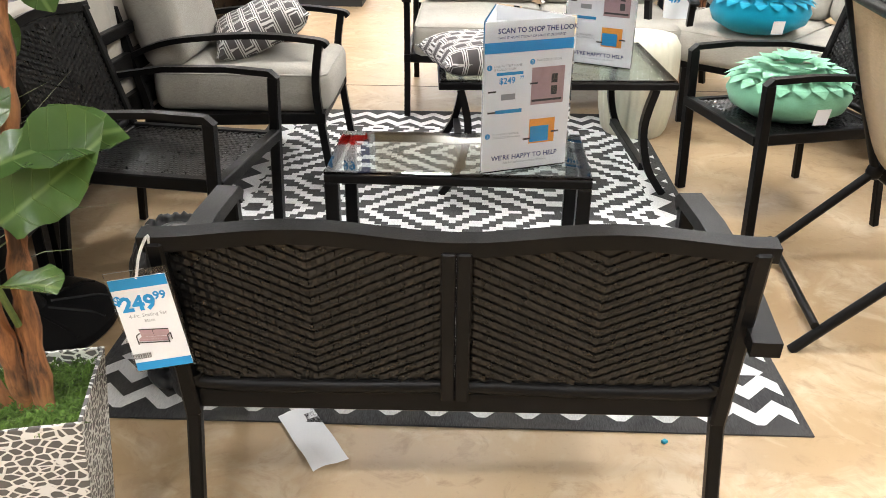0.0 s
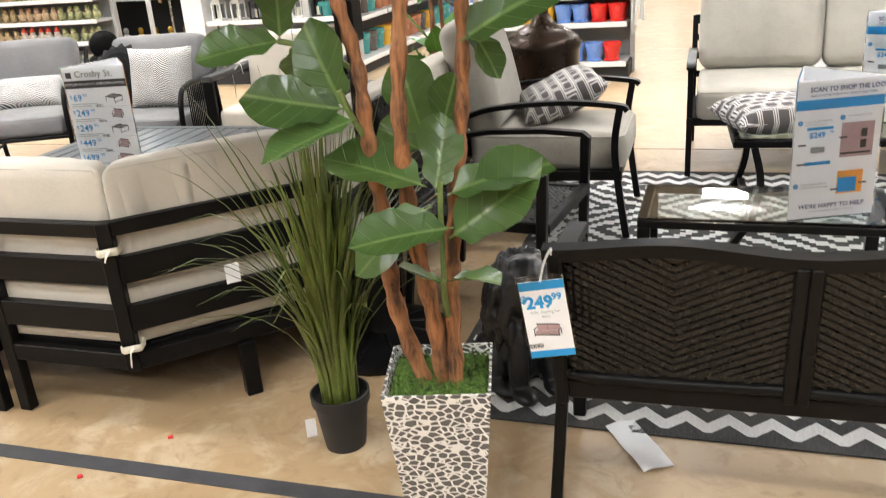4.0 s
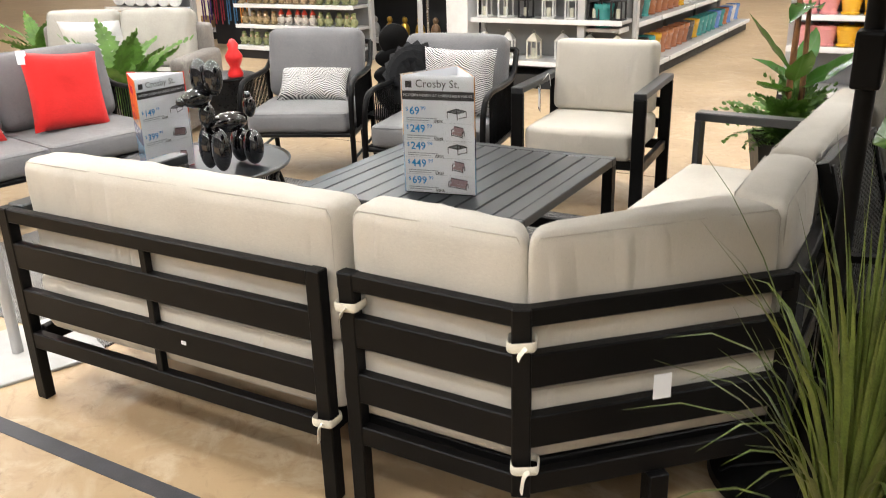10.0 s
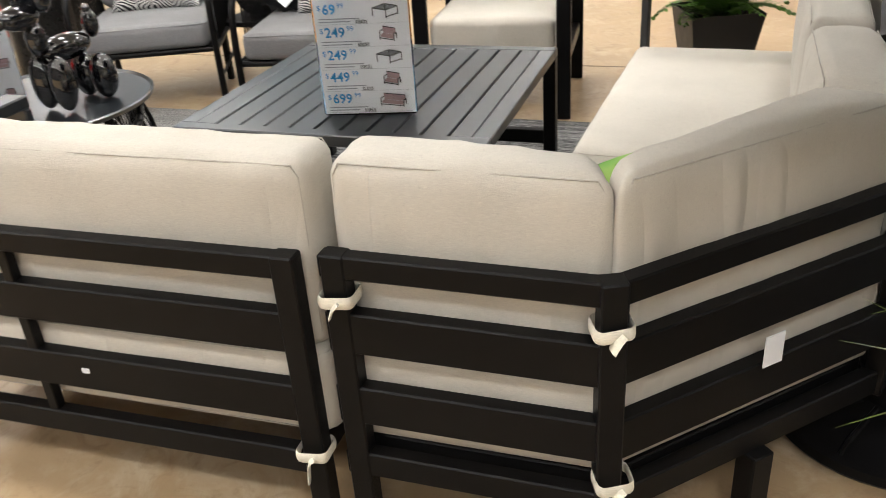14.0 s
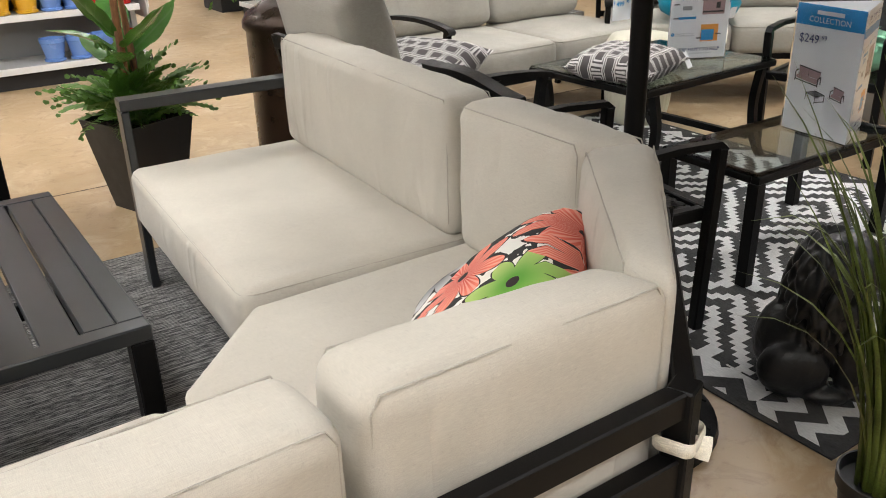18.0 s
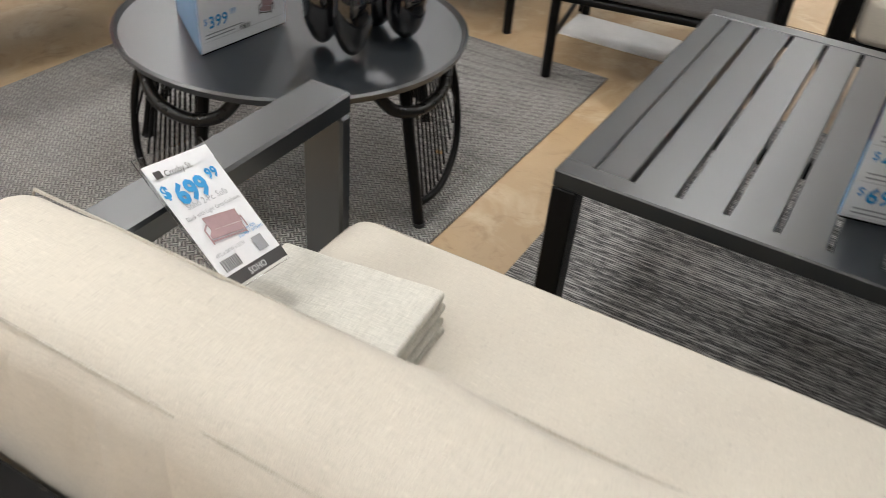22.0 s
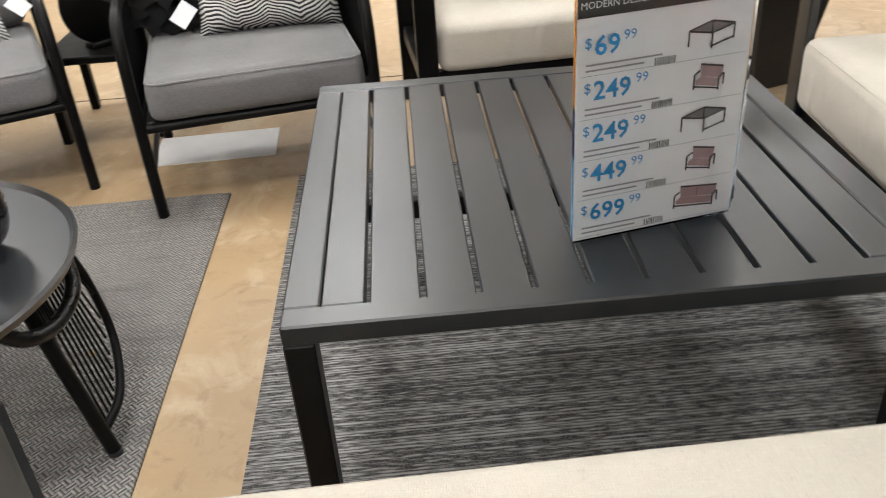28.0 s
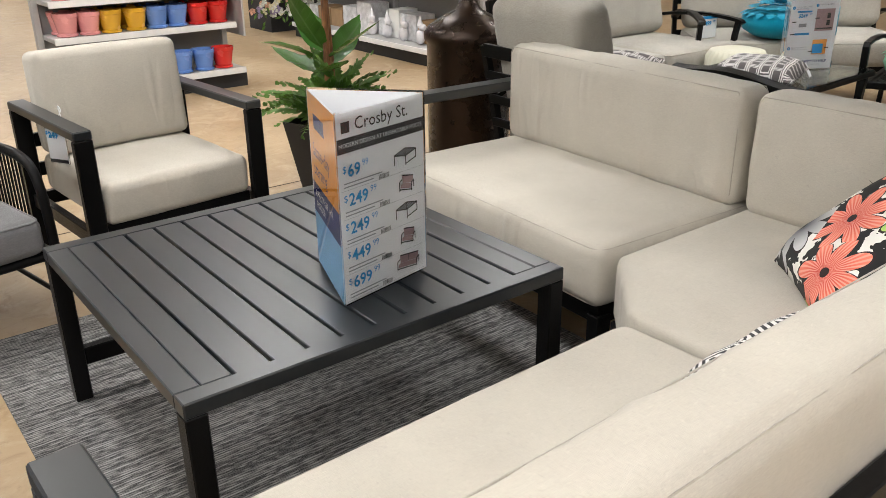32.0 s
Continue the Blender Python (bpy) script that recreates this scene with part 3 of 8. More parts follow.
BARK = bark()
FIGLEAF = leaf_mat("fig_leaf", (0.052, 0.100, 0.026), (0.028, 0.064, 0.020), (0.13, 0.20, 0.065))
BANANA = leaf_mat("broad_leaf", (0.045, 0.16, 0.025), (0.025, 0.09, 0.015))
GRASS = plain("grass_blade", (0.095, 0.125, 0.022), 0.4, 0, 0.5, 9, 0)
FERN = plain("fern_frond", (0.095, 0.20, 0.03), 0.5, 0, 0.35, 14, 0)
SHOOT = plain("young_shoot_bark", (0.12, 0.17, 0.05), 0.5, 0, 0.3, 14, 0)
MOSS = plain("moss", (0.075, 0.14, 0.02), 0.95, 0, 0.5, 60, 0.004, 150)
SOIL = plain("potting_soil", (0.03, 0.02, 0.013), 0.95, 0, 0.4, 60, 0.003, 200)
POTBLACK = plain("black_plastic_pot", (0.014, 0.014, 0.015), 0.5, 0, 0.1, 20, 0.0002)


def crackle():
    """White net of ridges over grey, as on the embossed planter."""
    m, nt, sh = material("crackle_white")
    v = coords(nt)
    vo = nt.nodes.new("ShaderNodeTexVoronoi")
    vo.feature = "DISTANCE_TO_EDGE"
    vo.inputs["Scale"].default_value = 50
    put_in(nt, vo.inputs["Vector"], stretch(nt, v, 1, 1, 1.5))
    e = ramp(nt, vo.outputs["Distance"], 0.085, 0.12, 1, 0)
    put_in(nt, sh.inputs["Base Color"], blend(nt, e, (0.11, 0.105, 0.10), (0.78, 0.77, 0.74)))
    sh.inputs["Roughness"].default_value = 0.5
    bumped(nt, sh, e, 0.003)
    return m


CRACKLE = crackle()


def bw_rug():
    """Black and white flat-woven rug: stepped diamonds in rows, zigzag bands along the ends."""
    m, nt, sh = material("black_white_rug")
    x, y, z = split(nt, coords(nt))
    q = 0.024
    step = lambda s: calc(nt, "MULTIPLY", calc(nt, "FLOOR", calc(nt, "DIVIDE", s, q)), q)
    px, py = 0.75, 0.62
    cx = calc(nt, "ABSOLUTE", calc(nt, "SUBTRACT", calc(nt, "WRAP", step(x), px / 2, -px / 2), 0.0))
    cy = calc(nt, "ABSOLUTE", calc(nt, "SUBTRACT", calc(nt, "WRAP", step(y), py / 2, -py / 2), 0.0))
    d = calc(nt, "ADD", calc(nt, "DIVIDE", cx, px), calc(nt, "DIVIDE", cy, py))
    ring = calc(nt, "GREATER_THAN", calc(nt, "FRACT", calc(nt, "MULTIPLY", d, 6.2)), 0.52)
    ax, ay = calc(nt, "ABSOLUTE", x), calc(nt, "ABSOLUTE", y)
    tri = calc(nt, "PINGPONG", x, 0.055)
    zig = calc(nt, "GREATER_THAN", calc(nt, "FRACT", calc(nt, "DIVIDE", calc(nt, "ADD", ay, tri), 0.11)), 0.5)
    tri2 = calc(nt, "PINGPONG", y, 0.07)
    zig2 = calc(nt, "GREATER_THAN", calc(nt, "FRACT", calc(nt, "DIVIDE", calc(nt, "ADD", ax, tri2), 0.14)), 0.5)
    pat = ring
    ends = calc(nt, "GREATER_THAN", ay, RUG_Y - 0.24)
    sides = calc(nt, "GREATER_THAN", ax, RUG_X - 0.13)
    mixf = lambda f, a, b: calc(nt, "ADD", calc(nt, "MULTIPLY", calc(nt, "SUBTRACT", 1.0, f), a), calc(nt, "MULTIPLY", f, b))
    pat = mixf(sides, pat, zig2)
    pat = mixf(ends, pat, zig)
    edge = calc(nt, "MAXIMUM", calc(nt, "GREATER_THAN", ay, RUG_Y - 0.035), calc(nt, "GREATER_THAN", ax, RUG_X - 0.02))
    pat = calc(nt, "MULTIPLY", pat, calc(nt, "SUBTRACT", 1.0, edge))
    w = noise_tex(nt, stretch(nt, coords(nt), 1, 0.12, 1), 700, 2)
    g = noise_tex(nt, coords(nt), 6, 3)
    wht = blend(nt, ramp(nt, w, 0.35, 0.7), (0.60, 0.60, 0.60), (0.82, 0.82, 0.81))
    blk = blend(nt, ramp(nt, w, 0.35, 0.75), (0.012, 0.012, 0.013), (0.06, 0.06, 0.062))
    col = blend(nt, pat, blk, wht)
    col = blend(nt, ramp(nt, g, 0.4, 0.8, 0, 0.15), col, (0.25, 0.22, 0.19))
    put_in(nt, sh.inputs["Base Color"], col)
    sh.inputs["Roughness"].default_value = 0.85
    bumped(nt, sh, w, 0.002)
    return m


def floor_rug(name, mt, x0, x1, y0, y1, label, h=0.006, rz=0.0, wave=0.0):
    cx, cy = (x0 + x1) / 2, (y0 + y1) / 2
    b = bmesh.new()
    nx, ny = int((x1 - x0) / 0.08), int((y1 - y0) / 0.08)
    g = [[b.verts.new((x0 - cx + (x1 - x0) * i / nx, y0 - cy + (y1 - y0) * j / ny, h + wave * max(0, noise.noise(Vector((i * 0.3, j * 0.3, h)))))) for j in range(ny + 1)] for i in range(nx + 1)]
    for i in range(nx):
        for j in range(ny):
            b.faces.new((g[i][j], g[i + 1][j], g[i + 1][j + 1], g[i][j + 1]))
    rim = [g[i][0] for i in range(nx + 1)] + [g[nx][j] for j in range(1, ny + 1)] + [g[i][ny] for i in range(nx - 1, -1, -1)] + [g[0][j] for j in range(ny - 1, 0, -1)]
    lo = [b.verts.new((v.co.x, v.co.y, 0.0005)) for v in rim]
    for i in range(len(rim)):
        j = (i + 1) % len(rim)
        b.faces.new((rim[j], rim[i], lo[i], lo[j]))
    ob = part(name, b, mt, None)
    ob.matrix_basis = pose(cx, cy, 0, 0, 0, rz)
    return tagged(ob, label, "rug")


# ---- wicker seating ----
def weave_panel(x0, x1, z0, z1, cols, bm=None):
    """Chevron twill: short arched strands in columns, each column a step lower or higher than the last."""
    b = bm or bmesh.new()
    pitch, step = 0.0185, 0.0078
    n = max(4, int((x1 - x0) / cols / 0.0148))
    sw = (x1 - x0) / cols / n
    mid = (cols * n - 1) / 2
    for c in range(cols * n):
        x = x0 + (c + 0.5) * sw
        lift = abs(((c % (2 * n)) + 0.5) - n) * step
        for r in range(-int(n * step / pitch) - 1, int((z1 - z0) / pitch) + 2):
            z = z0 + (r + 0.5) * pitch + lift
            t, w, k = 0.0058, sw * 0.52, (step if c % (2 * n) >= n else -step) * 0.5
            if z - t < z0 + 0.003 or z + t > z1 - 0.003:
                continue
            l, q, o = max(x0, x - w), x, min(x1, x + w)
            v = [b.verts.new(p) for p in ((l, -0.0026, z - t - k), (q, -0.0050, z - t), (o, -0.0042, z - t + k), (o, -0.0036, z + t + k), (q, -0.0036, z + t), (l, -0.0020, z + t - k))]
            b.faces.new((v[0], v[1], v[4], v[5]))
            b.faces.new((v[1], v[2], v[3], v[4]))
    return b


def wicker_bench(name, m, w, label, category, group="", rise=0.365, d=0.45, lean=9, slim=False):
    """Steel frame seat with woven back and seat; back at y = 0, seat towards +y, w wide; one panel or two."""
    t = thing(name, m, label, category, group)
    two = w > 0.8
    inner = w - 0.1
    tilt = pose(0, 0, 0.33, lean)
    # back: side rails, wavy top rail, bottom rail, middle stay
    tr = []
    for i in range(25):
        u = i / 24
        dip = 0.010 * math.cos(u * math.pi * (4 if two else 2))
        tr.append((-inner / 2 - 0.03 + (inner + 0.06) * u, 0, rise - dip))
    part("top_rail", sweep(tr, 0.022, 4, flat=0.9, turn=45), BLACK, t, smooth=40, at=tilt)
    for s in (-1, 1):
        part("back_rail", box(-0.0145, 0.0145, -0.02, 0.02, -0.02, rise - 0.005, 0.005), BLACK, t, at=tilt @ pose(s * (inner / 2 + 0.005), 0, 0))
        part("rear_leg", bar((s * (inner / 2 + 0.005), 0.005, 0.34), (s * (inner / 2 + 0.024), -0.03, 0.0), 0.026, 0.026, 0.004), BLACK, t)
        part("front_leg", bar((s * (w / 2 - 0.02), d, 0.545), (s * (w / 2 - 0.02), d - 0.02, 0.0), 0.034, 0.034, 0.004), BLACK, t)
        part("armrest", sweep([(s * (w / 2 - 0.02), -0.09 if two else -0.05, 0.52), (s * (w / 2 - 0.01), 0.12, 0.548), (s * (w / 2 - 0.015), d - 0.16, 0.56), (s * (w / 2 - 0.02), d - 0.01, 0.555), (s * (w / 2 - 0.02), d + 0.012, 0.535)], 0.022 if slim else 0.034, 4, flat=0.6, turn=45), BLACK, t, smooth=30)
        part("seat_rail", box(s * inner / 2 - 0.015, s * inner / 2 + 0.015, 0.0, d, 0.33, 0.37, 0.004), BLACK, t)
    part("bottom_rail", sweep(smooth_line([(-inner / 2 + 0.01, 0, 0.075), (-inner / 2 + 0.03, 0, 0.05), (-inner / 4, 0, 0.047), (0, 0, 0.053), (inner / 4, 0, 0.047), (inner / 2 - 0.03, 0, 0.05), (inner / 2 - 0.01, 0, 0.075)], 6), 0.0145, 8), BLACK, t, smooth=60, at=tilt)
    part("rear_rail", box(-inner / 2, inner / 2, -0.006, 0.02, 0.32, 0.365, 0.004), BLACK, t)
    part("front_rail", box(-w / 2 + 0.03, w / 2 - 0.03, d - 0.02, d + 0.015, 0.335, 0.372, 0.004), BLACK, t)
    spans = [(-inner / 2 + 0.01, -0.022), (0.022, inner / 2 - 0.01)] if two else [(-inner / 2 + 0.01, inner / 2 - 0.01)]
    if two:
        for s in (-0.0125, 0.0125):
            part("middle_stay", box(s - 0.0123, s + 0.0123, -0.02, 0.016, 0.03, rise - 0.015, 0.003), BLACK, t, at=tilt)
    for x0, x1 in spans:
        pn = part("back_panel", box(x0, x1, 0.0, 0.006, 0.062, rise - 0.010, 0), WICKER, t, at=tilt)
        part("weave", weave_panel(x0, x1, 0.062, rise - 0.014, 2), WICKER, pn, kind="stuff")
        part("weave", weave_panel(x0, x1, 0.062, rise - 0.014, 2), WICKER, pn, at=pose(0, 0.006, 0, 0, 0, 180) @ pose(-(x0 + x1), 0, 0), kind="stuff")
        sp = part("seat_panel", box(x0, x1, 0.02, d - 0.02, 0.352, 0.358, 0), WICKER, t)
        part("weave", weave_panel(x0, x1, 0.0, d - 0.05, 2), WICKER, sp, at=pose(0, 0.03, 0.36, -90), kind="stuff")
    return t


# ---- hanging tags and table signs ----
def price_tag(name, m, label, top, price, cents, w=0.11, h=0.17, foot=None, lines=()):
    t = thing(name, m, label, "price tag")
    part("sleeve", box(-w / 2 - 0.004, w / 2 + 0.004, 0.0008, 0.0022, -0.004, h + 0.012, 0.0006), ACRYL, t, "clear plastic sleeve")
    c = part("card", box(-w / 2, w / 2, -0.0006, 0.0006, 0, h, 0), PAPER, t)
    part("header", sheet(-w / 2, w / 2, h * 0.89, h, -0.0016), top, c)
    part("footer", sheet(-w / 2, w / 2, 0, h * 0.09, -0.0016), foot or top, c)
    f = pose(0, -0.0018, 0, 90)
    words(price, h * 0.215, BLUE, c, f @ pose(-w * 0.10, h * 0.66, 0), "price", "CENTER", 0, 0.0015)
    words(cents, h * 0.12, BLUE, c, f @ pose(w * 0.30, h * 0.75, 0), "price_suffix", "CENTER", 0, 0.0006)
    words("$", h * 0.13, BLUE, c, f @ pose(-w * 0.44, h * 0.74, 0), "dollar_sign", "CENTER", 0, 0.0008)
    for txt, size, z in lines:
        words(txt, size, GREYINK, c, f @ pose(0, z, 0), "lettering", "CENTER")
    return t, c, f


def bars(parent, x0, x1, z, n, mt, y=-0.0018, hgt=0.004):
    """A barcode of upright strokes."""
    b = bmesh.new()
    rnd = random.Random(int(x0 * 1000) + n)
    x = x0
    while x < x1:
        w = rnd.choice((0.0006, 0.001, 0.0016)) * (x1 - x0) / 0.03
        sheet(x, min(x + w, x1), z, z + hgt, y, b)
        x += w * 2
    return part("barcode", b, mt, parent, kind="stuff")


def sketch_sofa(parent, x, z, s, mt, y=-0.0018, kind="sofa"):
    """The small printed picture of a furniture piece: dark frame lines and dusty cushions, drawn at a slant."""
    h = s * 0.62

    def poly(b, pts, dy=0.0):
        b.faces.new([b.verts.new((x + px * s, y - dy, z + pz * h)) for px, pz in pts])

    def line(b, p, q, w=0.018):
        dx, dz = q[0] - p[0], q[1] - p[1]
        n = max(1e-6, math.hypot(dx, dz))
        ox, oz = -dz / n * w, dx / n * w / 0.62
        poly(b, ((p[0] - ox, p[1] - oz), (q[0] - ox, q[1] - oz), (q[0] + ox, q[1] + oz), (p[0] + ox, p[1] + oz)), 0.0003)

    fr, cu = bmesh.new(), bmesh.new()
    if kind == "table":
        poly(cu, ((0.02, 0.62), (0.52, 0.48), (0.98, 0.70), (0.50, 0.86)))
        for p, q in (((0.02, 0.62), (0.52, 0.48)), ((0.52, 0.48), (0.98, 0.70)), ((0.98, 0.70), (0.50, 0.86)), ((0.50, 0.86), (0.02, 0.62)), ((0.03, 0.6), (0.03, 0.14)), ((0.52, 0.47), (0.52, 0.0)), ((0.97, 0.68), (0.97, 0.22)), ((0.52, 0.08), (0.97, 0.28)), ((0.5, 0.84), (0.5, 0.5))):
            line(fr, p, q)
        for k in range(1, 5):
            line(fr, (0.02 + 0.10 * k, 0.62 - 0.028 * k), (0.50 + 0.096 * k, 0.86 - 0.032 * k), 0.008)
    else:
        l, r = (0.0, 1.0) if kind == "sofa" else (0.2, 0.85)
        poly(cu, ((l + 0.06, 0.40), (r - 0.12, 0.24), (r - 0.04, 0.36), (l + 0.16, 0.52)))
        poly(cu, ((l + 0.06, 0.40), (l + 0.06, 0.28), (r - 0.12, 0.12), (r - 0.12, 0.24)), 0.0001)
        poly(cu, ((l + 0.16, 0.52), (r - 0.04, 0.38), (r - 0.02, 0.76), (l + 0.14, 0.92)))
        for p, q in (((l + 0.02, 0.60), (l + 0.02, 0.12)), ((l + 0.02, 0.60), (l + 0.14, 0.72)), ((r - 0.10, 0.42), (r - 0.10, 0.0)), ((r - 0.10, 0.42), (r, 0.54)), ((r, 0.54), (r, 0.16)), ((l + 0.02, 0.22), (r - 0.10, 0.06)), ((l + 0.14, 0.92), (r - 0.02, 0.76))):
            line(fr, p, q)
        if kind == "sofa":
            line(fr, (0.52, 0.46), (0.52, 0.84), 0.006)
    g = part("printed_picture", fr, mt, parent)
    part("printed_cushion", cu, PINKINK if kind != "table" else GREYINK, g)
    return g


def tent(name, m, label, w, h, faces, bow=0.02):
    """A three-sided stand-up sign in a clear holder; faces: a function for each side that prints on it."""
    t = thing(name, m, label, "sign")
    r = w / math.sqrt(3) / 2
    for k, prt in enumerate(faces):
        side = part("panel", sign_leaf(w, h, bow), PAPER, t, at=pose(0, 0, 0, 0, 0, 120 * k) @ pose(0, -r, 0.004))
        part("sleeve", sign_leaf(w + 0.008, h + 0.004, bow, -0.003), ACRYL, side, "clear acrylic sleeve")
        if prt:
            prt(side, w, h)
    part("foot", prism([(w / 2, -r), (0, 2 * r), (-w / 2, -r)], 0, 0.004, 0), ACRYL, t)
    return t


def sign_leaf(w, h, bow, off=0.0, n=8):
    b = bmesh.new()
    for i in range(n):
        a, c = i / n, (i + 1) / n
        q = [(w * (u - 0.5), bow * 4 * u * (1 - u) * 0 + off, z) for u, z in ((a, 0), (c, 0), (c, h), (a, h))]
        b.faces.new([b.verts.new(p) for p in q])
    bmesh.ops.remove_doubles(b, verts=b.verts[:], dist=1e-5)
    if off == 0:
        bmesh.ops.solidify(b, geom=b.faces[:], thickness=0.0012)
    return b


F90 = lambda x, z, y=-0.002: pose(x, y, z, 90)


def price_rows(side, w, h, rows, title, brand):
    part("header", sheet(-w * 0.5, w * 0.5, h * 0.80, h * 0.875, -0.0015), DARKINK, side)
    words("MODERN DESIGN AT UNBEATABLE PRICES." if brand else "", w * 0.05, PAPER, side, F90(0, h * 0.828), "lettering", "CENTER") if brand else None
    words(title, w * 0.145, DARKINK, side, F90(-w * 0.31, h * 0.905), "lettering")
    part("mark", sheet(-w * 0.45, -w * 0.36, h * 0.9, h * 0.955, -0.0015), DARKINK, side)
    n = len(rows)
    for i, (p, c, kind) in enumerate(rows):
        z = h * 0.76 - (i + 0.55) * h * 0.75 / n
        words("$", w * 0.08, BLUE, side, F90(-w * 0.46, z + w * 0.04), "dollar_sign")
        words(p, w * 0.145, BLUE, side, F90(-w * 0.405, z), "price", "LEFT", 0, 0.0006)
        words(c, w * 0.075, BLUE, side, F90(-w * 0.405 + w * 0.08 * len(p), z + w * 0.06), "price_suffix")
        b = bmesh.new()
        for k in range(2):
            sheet(-w * 0.45, -w * 0.02 - k * w * 0.1, z - w * 0.055 - k * w * 0.03, z - w * 0.045 - k * w * 0.03, -0.0018, b)
        part("small_print", b, GREYINK, side)
        bars(side, -w * 0.06, w * 0.06, z - w * 0.105, 9, DARKINK, -0.0018, w * 0.04)
        sketch_sofa(side, w * 0.12, z - w * 0.06, w * 0.28, DARKINK, -0.0018, kind)
        part("rule", sheet(-w * 0.48, w * 0.48, z - h * 0.068, z - h * 0.0665, -0.0016), GREYINK, side)

# ---- black and white rug and wicker set ----
RUG_X, RUG_Y = 0.882, 1.235
floor_rug("area_rug", bw_rug(), 1.266, 3.03, 0.22, 2.69, "black and white geometric flat-woven rug under wicker seating", 0.005)
LS = pose(2.197, -0.135, 0, 0, 0, 0.6)
wicker_bench("loveseat", LS, 1.03, "black steel loveseat with chevron wicker back", "loveseat")
wicker_bench("wicker_chair", pose(1.05, 1.11, 0, 0, 0, -98), 0.53, "black steel armchair with chevron wicker seat and back", "chair", "wicker chairs", 0.44, 0.50, 16, True)
wicker_bench("wicker_chair", pose(3.58, 1.65, 0, 0, 0, 105), 0.53, "black steel wicker armchair holding a mint green pillow", "chair", "wicker chairs", 0.44, 0.50, 16, True)

TAGCLIP = plain("white_zip_tie", (0.8, 0.8, 0.8), 0.4)
t, c, f = price_tag("price_tag", pose(1.727, -0.235, 0.47, 0, -8, 6), "white and blue hanging price tag on the loveseat", BLUE, "249", "99", 0.09, 0.168, BLUE,
                    (("4-Pc. Seating Set", 0.009, 0.098), ("Black", 0.008, 0.088)))
bars(c, -0.045, -0.015, 0.022, 9, DARKINK, -0.0018, 0.01)
sketch_sofa(c, -0.03, 0.045, 0.055, DARKINK, -0.0018, "sofa")
part("strap", sweep(smooth_line([(0, 0, 0.165), (0.012, 0.01, 0.2), (0.03, 0.02, 0.225), (0.02, 0.03, 0.19)], 4), 0.0025, 5), TAGCLIP, t)


def glass_table(name, m, w, d, h, label, curved=False, frost=False):
    t = thing(name, m, label, "table")
    r = 0.03
    for q in ((0, w, 0, r), (0, w, d - r, d), (0, r, r, d - r), (w - r, w, r, d - r)):
        part("top_frame", box(*q, h - 0.03, h - 0.004, 0.003), BLACK, t)
    g = part("glass_top", box(0.006 if frost else 0, w - (0.006 if frost else 0), 0.006, d - 0.006, h - 0.004, h + 0.003, 0.001), GLASSF if frost else GLASS, t, "textured glass top" if frost else "clear tinted glass top")
    for x in (0.02, w - 0.02):
        for y in (0.02, d - 0.02):
            if curved:
                s = 1 if x < w / 2 else -1
                part("leg", sweep(smooth_line([(x + s * 0.06, y, h - 0.03), (x + s * 0.09, y, h * 0.6), (x + s * 0.06, y, h * 0.25), (x - s * 0.01, y, 0)], 5), 0.024, 4, flat=0.8, turn=45), BLACK, t, smooth=40)
            else:
                part("leg", box(x - 0.02, x + 0.02, y - 0.02, y + 0.02, 0, h - 0.03, 0.003), BLACK, t)
        if curved:
            part("stretcher", bar((x + (0.07 if x < w / 2 else -0.07), 0.04, 0.1), (x + (0.07 if x < w / 2 else -0.07), d - 0.04, 0.1), 0.03, 0.03), BLACK, t)
    return t


GLASSF = glass("frosted_table_glass", (0.72, 0.86, 0.80), 0.18)
glass_table("glass_coffee_table", pose(1.80, 0.866, 0.006, 0, 0, -0.8), 0.765, 0.385, 0.372, "small black steel coffee table with clear glass top")
glass_table("glass_table", pose(2.10, 1.61, 0.006, 0, 0, 3.2), 0.875, 0.64, 0.44, "black steel table with frosted glass top and curved legs", True, True)


